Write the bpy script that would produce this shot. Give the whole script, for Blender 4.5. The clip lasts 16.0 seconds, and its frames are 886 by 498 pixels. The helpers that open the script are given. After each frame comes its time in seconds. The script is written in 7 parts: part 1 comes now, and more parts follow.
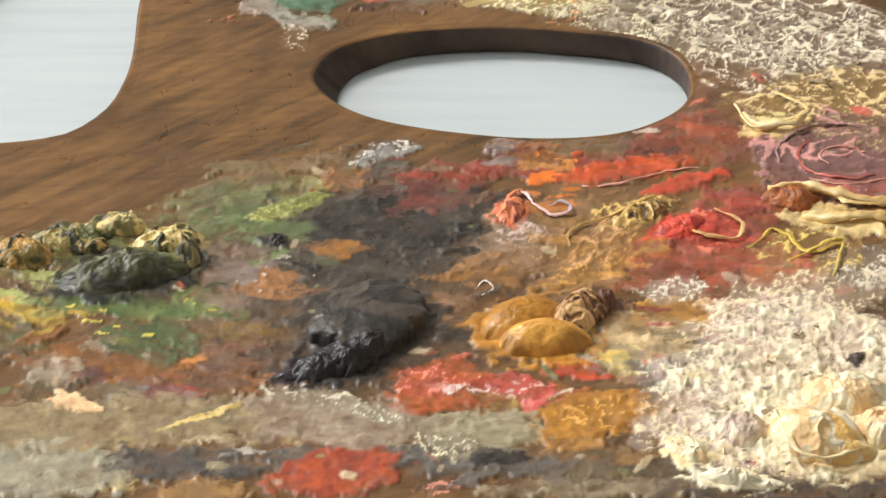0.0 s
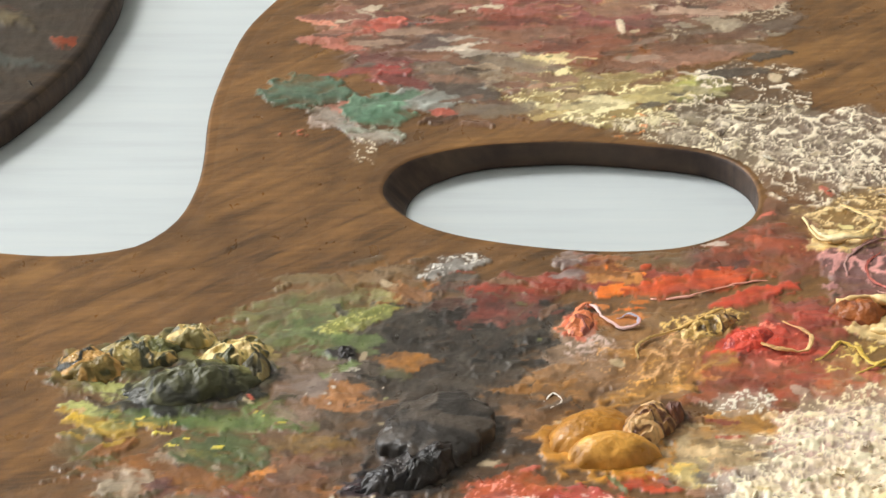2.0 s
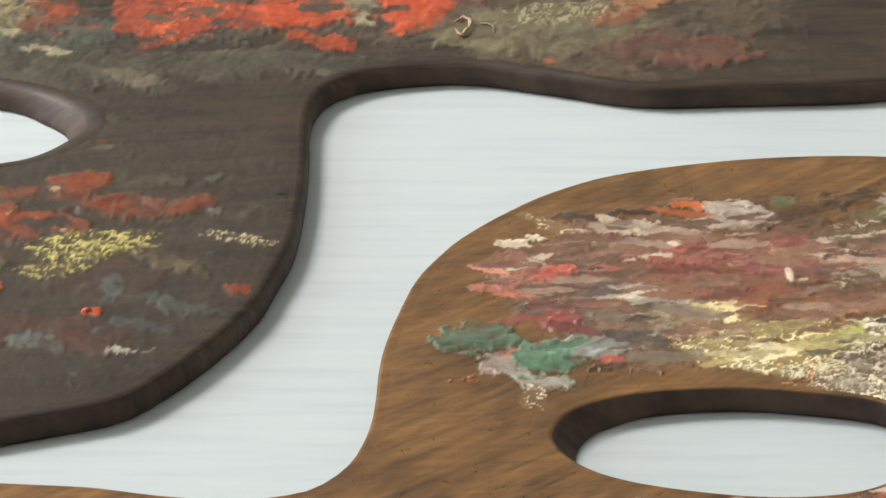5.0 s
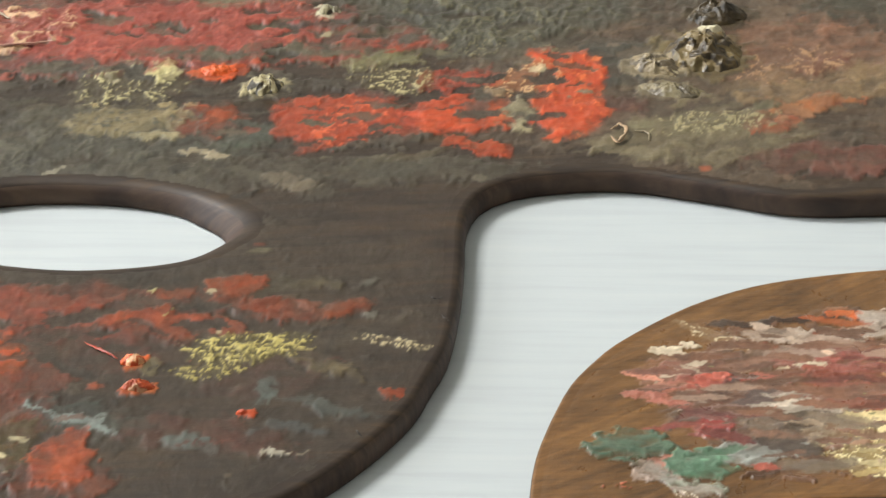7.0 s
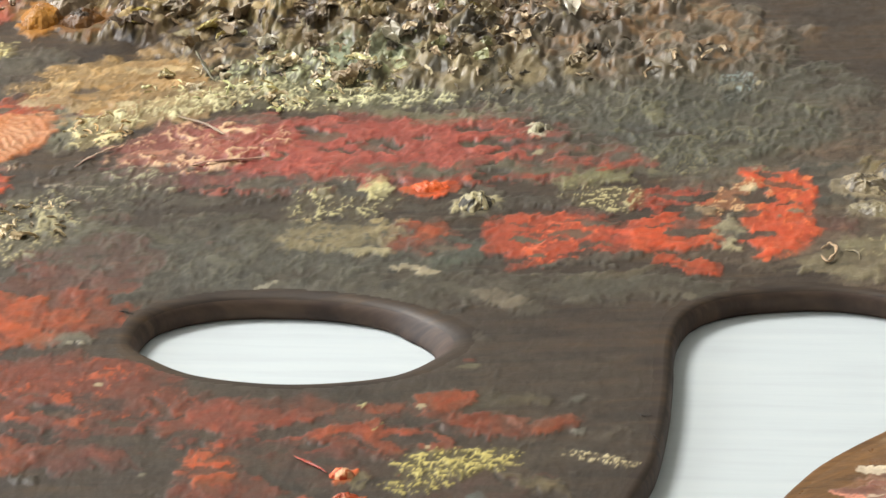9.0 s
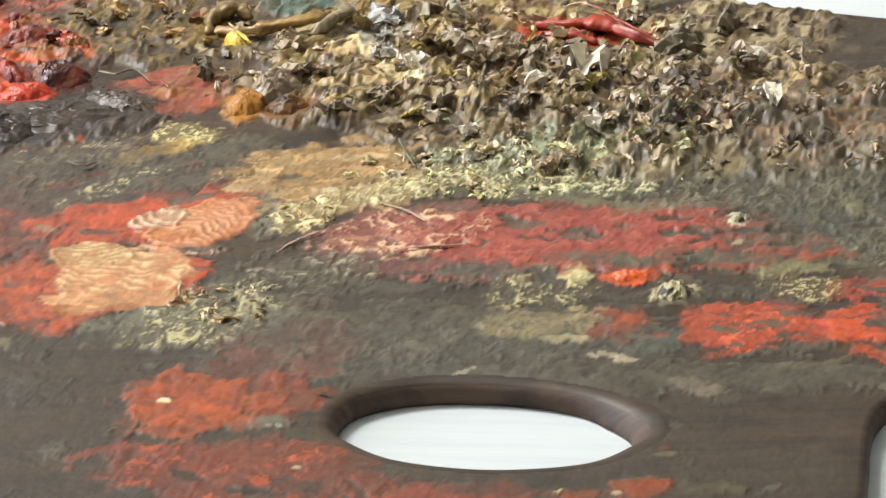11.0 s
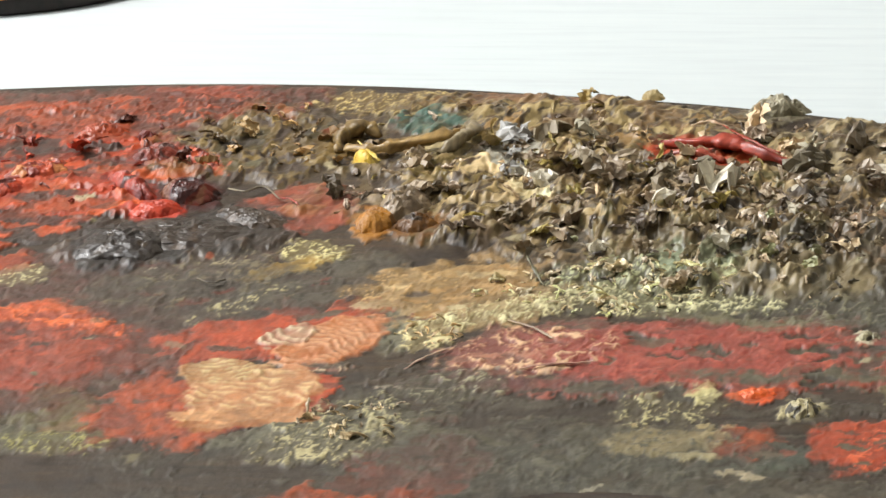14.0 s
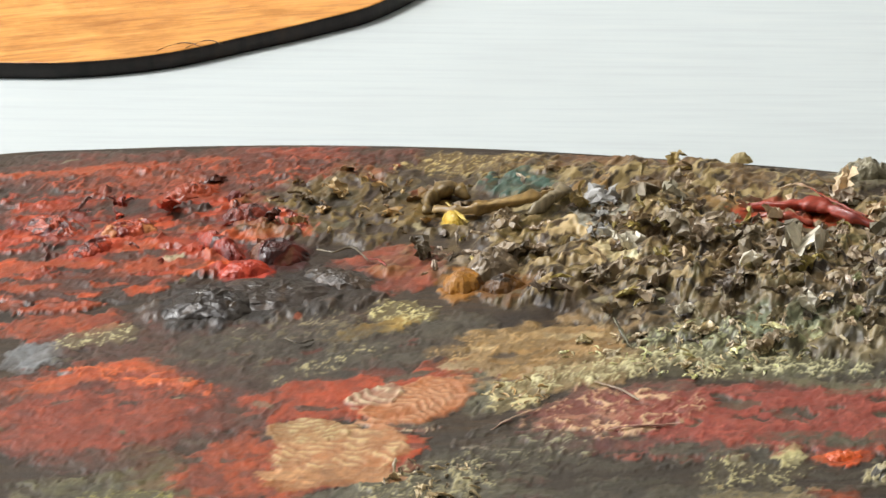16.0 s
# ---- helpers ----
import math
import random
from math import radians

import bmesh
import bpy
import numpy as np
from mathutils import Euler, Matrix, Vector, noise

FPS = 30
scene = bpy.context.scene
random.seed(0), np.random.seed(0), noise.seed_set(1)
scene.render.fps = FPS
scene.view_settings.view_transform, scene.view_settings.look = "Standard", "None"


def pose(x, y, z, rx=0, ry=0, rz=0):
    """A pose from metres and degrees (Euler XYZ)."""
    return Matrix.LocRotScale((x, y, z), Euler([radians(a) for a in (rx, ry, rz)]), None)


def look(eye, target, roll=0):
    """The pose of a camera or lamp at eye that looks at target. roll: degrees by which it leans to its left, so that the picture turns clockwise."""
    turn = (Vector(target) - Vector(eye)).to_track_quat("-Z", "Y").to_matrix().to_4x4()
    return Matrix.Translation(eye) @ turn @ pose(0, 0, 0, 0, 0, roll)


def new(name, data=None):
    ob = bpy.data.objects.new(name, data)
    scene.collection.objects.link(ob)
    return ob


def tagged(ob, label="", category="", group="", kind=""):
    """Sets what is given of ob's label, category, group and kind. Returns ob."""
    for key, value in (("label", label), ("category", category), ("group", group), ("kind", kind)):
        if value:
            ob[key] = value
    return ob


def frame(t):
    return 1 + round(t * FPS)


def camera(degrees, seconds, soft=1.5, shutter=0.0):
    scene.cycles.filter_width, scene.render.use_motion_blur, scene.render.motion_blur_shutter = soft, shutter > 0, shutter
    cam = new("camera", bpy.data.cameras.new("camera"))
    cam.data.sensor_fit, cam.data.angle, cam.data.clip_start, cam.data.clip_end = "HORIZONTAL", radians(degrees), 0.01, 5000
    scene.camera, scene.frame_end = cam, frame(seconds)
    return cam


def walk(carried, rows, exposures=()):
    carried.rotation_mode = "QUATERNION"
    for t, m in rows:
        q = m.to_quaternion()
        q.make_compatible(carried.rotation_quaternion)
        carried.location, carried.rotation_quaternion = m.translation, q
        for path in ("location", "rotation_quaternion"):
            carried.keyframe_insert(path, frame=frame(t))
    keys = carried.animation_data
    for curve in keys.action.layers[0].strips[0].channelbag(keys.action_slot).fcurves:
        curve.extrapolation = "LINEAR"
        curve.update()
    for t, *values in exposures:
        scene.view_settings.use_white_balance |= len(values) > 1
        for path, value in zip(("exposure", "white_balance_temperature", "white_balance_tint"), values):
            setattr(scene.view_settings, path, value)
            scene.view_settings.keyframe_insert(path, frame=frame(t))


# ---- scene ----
FOV = 11.94
cam = camera(FOV, 16.0, soft=1.5)
ROWS = [
    # seconds, eye, turn
    (0.0, -0.00000, -0.64414, 0.42431, 57.000, 0.000, -0.000),
    (0.5, -0.00050, -0.64411, 0.42374, 57.290, 0.004, -0.019),
    (1.0, -0.00070, -0.64415, 0.42375, 57.610, 0.108, 0.167),
    (1.5, -0.00114, -0.64538, 0.42391, 58.063, 0.162, 0.347),
    (2.0, -0.00096, -0.64593, 0.42471, 58.575, 0.419, 0.751),
    (2.5, 0.00025, -0.64797, 0.42602, 59.256, 0.850, 1.065),
    (3.0, 0.00014, -0.64897, 0.42572, 59.849, 1.038, 1.768),
    (3.5, 0.00119, -0.64985, 0.42524, 60.436, 1.227, 2.204),
    (4.0, 0.00086, -0.65074, 0.42614, 60.914, 1.251, 2.436),
    (4.2, 0.00079, -0.65197, 0.42617, 61.159, 1.300, 2.550),
    (6.3, -0.00047, -0.65465, 0.42528, 63.190, 1.637, 3.915),
    (6.5, -0.00053, -0.65527, 0.42561, 63.276, 1.622, 4.281),
    (7.0, 0.00015, -0.65617, 0.42618, 63.677, 1.910, 4.977),
    (7.5, 0.00131, -0.65747, 0.42661, 64.254, 2.190, 5.559),
    (8.0, 0.00179, -0.65823, 0.42689, 64.512, 2.342, 6.257),
    (8.5, 0.00214, -0.65898, 0.42728, 64.921, 2.527, 7.112),
    (9.0, 0.00206, -0.65970, 0.42703, 65.417, 2.726, 7.828),
    (9.5, 0.00218, -0.66108, 0.42733, 65.796, 2.841, 8.460),
    (10.0, 0.00302, -0.66134, 0.42734, 66.159, 2.986, 9.208),
    (10.2, 0.00364, -0.66204, 0.42732, 66.282, 2.986, 9.525),
    (12.3, 0.00650, -0.66566, 0.42843, 67.744, 3.763, 11.738),
    (12.5, 0.00568, -0.66575, 0.42817, 67.855, 3.698, 11.750),
    (13.0, 0.00585, -0.66659, 0.42852, 68.080, 3.732, 11.921),
    (13.5, 0.00662, -0.66645, 0.42815, 68.327, 3.755, 12.205),
    (14.0, 0.00684, -0.66660, 0.42828, 68.535, 3.830, 12.382),
    (14.5, 0.00744, -0.66726, 0.42839, 68.791, 3.857, 12.669),
    (15.0, 0.00786, -0.66874, 0.42933, 69.045, 3.865, 12.977),
    (15.5, 0.00823, -0.66914, 0.42864, 69.310, 3.959, 13.265),
    (16.0, 0.00867, -0.66964, 0.42903, 69.472, 4.032, 13.631),
]
EXPOSURES = ((0.0, 0.25), (4.2, 0.22), (6.5, 0.2), (9.0, 0.36), (10.2, 0.4), (12.5, 0.36), (14.5, 0.14), (16.0, -0.04))
walk(cam, [(t, pose(x, y, z, rx, ry, rz)) for t, x, y, z, rx, ry, rz in ROWS], EXPOSURES)
# ------------------------------------------------------------------ world and lights
world = bpy.data.worlds.new("sky")
scene.world = world
world.use_nodes = True
wn = world.node_tree.nodes
sky = wn.new("ShaderNodeTexSky")
sky.sky_type = "NISHITA"
sky.sun_disc = False
sky.sun_elevation, sky.sun_rotation = radians(40), radians(-50)
world.node_tree.links.new(sky.outputs["Color"], wn["Background"].inputs["Color"])
wn["Background"].inputs["Strength"].default_value = 0.1


def area_lamp(name, eye, target, sx, sy, watts, colour):
    data = bpy.data.lights.new(name, "AREA")
    data.shape, data.size, data.size_y, data.energy, data.color = "RECTANGLE", sx, sy, watts, colour
    ob = new(name, data)
    ob.matrix_world = look(eye, target)
    return ob


# daylight in the opening of the tall window, and the ceiling panel of the room
area_lamp("window_light", (-2.44, 0.4, 0.75), (0.0, 0.3, 0.2), 2.2, 1.4, 43, (0.93, 0.97, 1.0))
area_lamp("panel_light", (-1.6, 1.0, 1.82), (-1.6, 1.0, 0), 1.0, 0.65, 80, (1.0, 0.985, 0.975))

# ------------------------------------------------------------------ materials


def lin(h):
    """Linear colour from a hex string."""
    if not isinstance(h, str):
        return np.array(h)
    c = np.array([int(h[i:i + 2], 16) / 255 for i in (0, 2, 4)])
    return np.where(c <= 0.04045, c / 12.92, ((c + 0.055) / 1.055) ** 2.4)


class Nodes:
    """A little help for writing node trees."""

    def __init__(self, name):
        self.mat = bpy.data.materials.new(name)
        self.mat.use_nodes = True
        self.tree = self.mat.node_tree
        self.bsdf = self.tree.nodes["Principled BSDF"]

    def add(self, kind, ins=None, **props):
        n = self.tree.nodes.new(kind)
        for k, v in props.items():
            setattr(n, k, v)
        for k, v in (ins or {}).items():
            self.put(n.inputs[k], v)
        return n

    def put(self, socket, v):
        if isinstance(v, bpy.types.NodeSocket):
            self.tree.links.new(v, socket)
        else:
            socket.default_value = v

    def noise(self, vec, scale, detail=4, rough=0.55, dist=0.0):
        return self.add("ShaderNodeTexNoise", {"Vector": vec, "Scale": scale, "Detail": detail, "Roughness": rough, "Distortion": dist}).outputs["Fac"]

    def ramp(self, fac, *stops):
        n = self.add("ShaderNodeValToRGB", {"Fac": fac})
        while len(n.color_ramp.elements) < len(stops):
            n.color_ramp.elements.new(0.5)
        for e, (p, c) in zip(n.color_ramp.elements, stops):
            e.position, e.color = p, (*c, 1) if len(c) == 3 else c
        return n.outputs["Color"]

    def mix(self, fac, a, b, mode="MIX"):
        n = self.add("ShaderNodeMix", data_type="RGBA", blend_type=mode)
        self.put(n.inputs[0], fac)
        self.put(n.inputs[6], a)
        self.put(n.inputs[7], b)
        return n.outputs[2]

    def maths(self, op, a, b=0.0):
        n = self.add("ShaderNodeMath", operation=op)
        self.put(n.inputs[0], a)
        self.put(n.inputs[1], b)
        return n.outputs[0]

    def place(self, scale=(1, 1, 1), turn=(0, 0, 0)):
        geo = self.add("ShaderNodeNewGeometry").outputs["Position"]
        if turn != (0, 0, 0):
            geo = self.add("ShaderNodeMapping", {"Vector": geo, "Rotation": tuple(-q for q in turn)}).outputs["Vector"]
        return self.add("ShaderNodeMapping", {"Vector": geo, "Scale": scale}).outputs["Vector"]

    def bump(self, height, strength, distance):
        self.put(self.bsdf.inputs["Normal"], self.add("ShaderNodeBump", {"Height": height, "Strength": strength, "Distance": distance}).outputs["Normal"])

    def set(self, **v):
        for k, x in v.items():
            self.put(self.bsdf.inputs[k.replace("_", " ").title().replace("Ior", "IOR")], x)
        return self


def wood_nodes(m, dark, mid, light, turn, figure):
    """Varnished palette wood: long grain, figure bands across it, stains. Gives colour and height."""
    grain = m.noise(m.place((60, 900, 300), (0, 0, radians(turn))), 1.0, 5, 0.65)
    broad = m.noise(m.place((9, 60, 40), (0, 0, radians(turn))), 1.0, 3, 0.6, 0.6)
    bands = m.noise(m.place((45, 300, 60), (0, 0, radians(figure))), 1.0, 3, 0.5, 0.9)
    spots = m.noise(m.place((1, 1, 1)), 38.0, 5, 0.62)
    f = m.maths("ADD", m.maths("MULTIPLY", grain, 0.26), m.maths("MULTIPLY", broad, 0.24))
    f = m.maths("ADD", f, m.maths("MULTIPLY", bands, 0.5))
    c = m.ramp(f, (0.36, tuple(dark)), (0.52, tuple(mid)), (0.68, tuple(light)))
    c = m.mix(m.ramp(spots, (0.5, (0, 0, 0)), (0.72, (0.65, 0.65, 0.65))), c, (*(np.array(dark) * 0.75), 1))
    return c, grain, spots


def wood(name, dark, mid, light, turn, figure, rough=0.42):
    m = Nodes(name)
    c, grain, spots = wood_nodes(m, lin(dark), lin(mid), lin(light), turn, figure)
    m.set(base_color=c, roughness=m.ramp(spots, (0.3, (rough - 0.06,) * 3), (0.7, (rough + 0.16,) * 3)))
    m.bsdf.inputs["Specular IOR Level"].default_value = 0.3
    m.bump(grain, 0.25, 0.0003)
    return m.mat


def paint(name, gloss=0.42, under=None):
    """Oil paint that takes its pigment from the mesh; where it is thin the wood shows through."""
    m = Nodes(name)
    att = m.add("ShaderNodeAttribute", attribute_name="pigment")
    fine = m.noise(m.place((1, 1, 1)), 1300.0, 4, 0.7)
    mott = m.noise(m.place((260, 150, 260)), 1.0, 4, 0.65, 0.5)
    hair = m.noise(m.place((160, 1150, 500), (0, 0, radians(9))), 1.0, 4, 0.6, 1.2)
    c = m.mix(m.ramp(mott, (0.45, (0.0,) * 3), (0.78, (0.5,) * 3)), att.outputs["Color"], m.mix(1.0, att.outputs["Color"], (0.6, 0.55, 0.5, 1), "MULTIPLY"))
    c = m.mix(m.ramp(hair, (0.54, (0.0,) * 3), (0.72, (0.45,) * 3)), c, m.mix(1.0, c, (0.62, 0.58, 0.55, 1), "MULTIPLY"))
    c = m.mix(m.ramp(fine, (0.6, (0.0,) * 3), (0.8, (0.3,) * 3)), c, m.mix(0.35, c, (0.8, 0.74, 0.64, 1)))
    if under:
        wc, grain, spots = wood_nodes(m, *[lin(h) for h in under[:3]], *under[3:])
        c = m.mix(att.outputs["Alpha"], wc, c)
    m.set(base_color=c, roughness=m.ramp(mott, (0.3, (gloss - 0.12,) * 3), (0.7, (gloss + 0.16,) * 3)))
    m.bump(m.maths("ADD", m.maths("ADD", fine, mott), m.maths("MULTIPLY", hair, 0.7)), 0.3, 0.00025)
    m.bsdf.inputs["Specular IOR Level"].default_value = 0.36
    return m.mat


def plain(name, colour, rough, scale=30.0, vary=0.12, bump=0.1):
    m = Nodes(name)
    a = m.noise(m.place(), scale, 5, 0.6)
    b = m.noise(m.place(), scale * 9, 4, 0.6)
    c = np.array(lin(colour))
    col = m.ramp(a, (0.3, tuple(c * (1 - vary))), (0.7, tuple(np.minimum(c * (1 + vary), 0.9))))
    m.set(base_color=col, roughness=m.ramp(b, (0.3, (rough - 0.05,) * 3), (0.7, (rough + 0.08,) * 3)))
    m.bump(b, bump, 0.001)
    return m.mat


def table_material():
    """White painted board with faint streaks that run along the table."""
    m = Nodes("white_board")
    streak = m.noise(m.place((18, 260, 1)), 1.0, 4, 0.6)
    fine = m.noise(m.place((55, 1500, 1)), 1.0, 3, 0.6)
    cloud = m.noise(m.place(), 14.0, 4, 0.55)
    c = m.ramp(streak, (0.34, tuple(lin("b6bcbd"))), (0.5, tuple(lin("bbc2c2"))), (0.68, tuple(lin("bfc5c4"))))
    c = m.mix(m.ramp(cloud, (0.45, (0, 0, 0)), (0.75, (0.4,) * 3)), c, (*lin("b5bbbb"), 1))
    m.set(base_color=c, roughness=0.62)
    m.bump(fine, 0.15, 0.0002)
    return m.mat


WALNUT = ("4a341d", "74522e", "90693b", 6.0, 40.0)
UMBER = ("241b14", "3a2e22", "4e3a22", 3.0, 8.0)
wood_walnut = wood("walnut", *WALNUT)
wood_umber = wood("umber_wood", *UMBER, 0.5)
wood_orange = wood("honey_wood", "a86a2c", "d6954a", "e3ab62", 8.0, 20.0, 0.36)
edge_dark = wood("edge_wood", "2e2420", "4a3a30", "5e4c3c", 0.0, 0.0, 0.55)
# rim of the honey palette, its edge shadow painted in as near-black wood
edge_shaded = wood("shaded_honey_edge", "15120f", "2a2320", "3a2c22", 0.0, 0.0, 0.4)
paint_a = paint("oil_paint_walnut", 0.36, WALNUT)
paint_b = paint("oil_paint_umber", 0.44, UMBER)
paint_thick = paint("oil_paint_thick", 0.36)
white_board = table_material()

# ------------------------------------------------------------------ helpers for meshes


def mesh_from(name, verts, faces, material, parent=None, label="", smooth=True, mats=None):
    me = bpy.data.meshes.new(name)
    me.from_pydata([tuple(v) for v in verts], [], [tuple(f) for f in faces])
    for f in me.polygons:
        f.use_smooth = smooth
    me.materials.append(material)
    ob = new(name, me)
    if parent is not None:
        ob.parent = parent
        ob.matrix_parent_inverse = Matrix.Translation(-parent.location)
    if label:
        tagged(ob, label)
    return ob


def part(name, bm, material, parent, label=""):
    me = bpy.data.meshes.new(name)
    bmesh.ops.recalc_face_normals(bm, faces=bm.faces)
    bm.to_mesh(me)
    bm.free()
    me.materials.append(material)
    ob = new(name, me)
    if parent is not None:
        ob.parent = parent
        ob.matrix_parent_inverse = Matrix.Translation(-parent.location)
    if label:
        tagged(ob, label)
    return ob


def oil(c):
    """Keeps the hue of light pigments within what paint can reflect; the oil reds lean to orange."""
    c = np.array(c, float)
    red = (step(1.9, 3.2, c[..., 0] / np.maximum(c[..., 1], 1e-4)) * step(1.55, 2.2, c[..., 1] / np.maximum(c[..., 2], 1e-4)))[..., None]
    c = c * (1 + red * np.array((0.02, 0.12, -0.22)))
    return c / np.maximum(1, c.max(axis=-1, keepdims=True) / 0.87)


def pigment(me, rgba):
    att = me.attributes.new("pigment", "FLOAT_COLOR", "POINT")
    att.data.foreach_set("color", np.ascontiguousarray(rgba, dtype=np.float32).ravel())


TABLES = {}


def vnoise(x, y, seed):
    """Smooth value noise, 0 to 1, cell 1."""
    if seed not in TABLES:
        TABLES[seed] = np.random.RandomState(seed).rand(128, 128)
    tab = TABLES[seed]
    xi, yi = np.floor(x).astype(int), np.floor(y).astype(int)
    fx, fy = x - xi, y - yi
    fx, fy = fx * fx * (3 - 2 * fx), fy * fy * (3 - 2 * fy)
    x0, x1, y0, y1 = xi % 128, (xi + 1) % 128, yi % 128, (yi + 1) % 128
    return (tab[x0, y0] * (1 - fx) + tab[x1, y0] * fx) * (1 - fy) + (tab[x0, y1] * (1 - fx) + tab[x1, y1] * fx) * fy


def fbm(x, y, seed, octaves=4):
    s, a, n = 0, 1.0, 0
    for o in range(octaves):
        s, n, a = s + a * vnoise(x * 2 ** o + 17.3 * o, y * 2 ** o + 9.1 * o, seed + o), n + a, a * 0.55
    return s / n


def step(a, b, x):
    t = np.clip((x - a) / (b - a), 0, 1)
    return t * t * (3 - 2 * t)


def ring(points, count=260):
    """A smooth closed line through a few points."""
    p, n = np.array(points, float), len(points)
    out = []
    for i in range(n):
        a, b, c, d = p[i - 1], p[i], p[(i + 1) % n], p[(i + 2) % n]
        for t in np.linspace(0, 1, 24, endpoint=False):
            out.append(0.5 * (2 * b + (c - a) * t + (2 * a - 5 * b + 4 * c - d) * t * t + (3 * b - 3 * c + d - a) * t ** 3))
    out = np.array(out)
    seg = np.r_[0, np.cumsum(np.linalg.norm(np.diff(np.vstack([out, out[:1]]), axis=0), axis=1))]
    s = np.linspace(0, seg[-1], count, endpoint=False)
    out = np.vstack([out, out[:1]])
    line = np.c_[np.interp(s, seg, out[:, 0]), np.interp(s, seg, out[:, 1])]
    area = np.sum(line[:, 0] * np.roll(line[:, 1], -1) - np.roll(line[:, 0], -1) * line[:, 1])
    return line if area > 0 else line[::-1]


def inset(line, d):
    """Moves a counter-clockwise line inwards by d."""
    t = np.roll(line, -1, axis=0) - np.roll(line, 1, axis=0)
    t /= np.linalg.norm(t, axis=1)[:, None]
    return line + d * np.c_[-t[:, 1], t[:, 0]]


def inside(line, x, y):
    hit = np.zeros(x.shape, bool)
    for (ax, ay), (bx, by) in zip(line, np.roll(line, -1, axis=0)):
        if ay != by:
            hit ^= ((ay > y) != (by > y)) & (x < (bx - ax) * (y - ay) / (by - ay) + ax)
    return hit


MM = 0.001
TOP = 6.0  # thickness of the boards, millimetres


def board(thing, outline, hole, top_mat, edge_mat, rim, splay=0.0, lip=None):
    """The wooden blade: rounded edge all round, a bored thumb hole with its own rounded lip."""
    bm = bmesh.new()

    def skirt(line, sign, rim):
        rows = []
        deep = min(rim, 3.4)
        profile = [(0.9, 0.0), (0.25, 0.35), (0.0, 1.2), (0.0, TOP - deep), (rim * 0.1, TOP - deep * 0.6), (rim * 0.28, TOP - deep * 0.28), (rim * 0.58, TOP - deep * 0.07), (rim, TOP)]
        for d, z in profile:
            lean = 0.0
            if sign < 0 and splay:
                mid = line.mean(axis=0)
                side = np.clip(-math.copysign(1, splay) * (line[:, 0] - mid[0]) / 30.0, 0, 1) ** 2
                lean = (splay * (1 - z / TOP) * side)[:, None] * np.array((1.0, 0.0))
            wob = inset(line, sign * d) + lean
            rows.append([bm.verts.new((x * MM, y * MM, z * MM)) for x, y in wob])
        for level, (r, s) in enumerate(zip(rows, rows[1:])):
            for i in range(len(r)):
                j = (i + 1) % len(r)
                f = bm.faces.new((r[i], r[j], s[j], s[i]) if sign > 0 else (r[j], r[i], s[i], s[j]))
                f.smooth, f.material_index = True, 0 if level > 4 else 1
        return rows

    rows = [skirt(outline, 1, rim)]
    if hole is not None:
        rows.append(skirt(hole, -1, lip or rim))
    for level in (0, -1):
        edges = []
        for r in rows:
            ring_verts = r[level]
            for i in range(len(ring_verts)):
                e = bm.edges.get((ring_verts[i], ring_verts[(i + 1) % len(ring_verts)]))
                edges.append(e)
        bmesh.ops.triangle_fill(bm, edges=edges, use_beauty=True)
    ob = part("board", bm, top_mat, thing)
    ob.data.materials.append(edge_mat)
    return ob


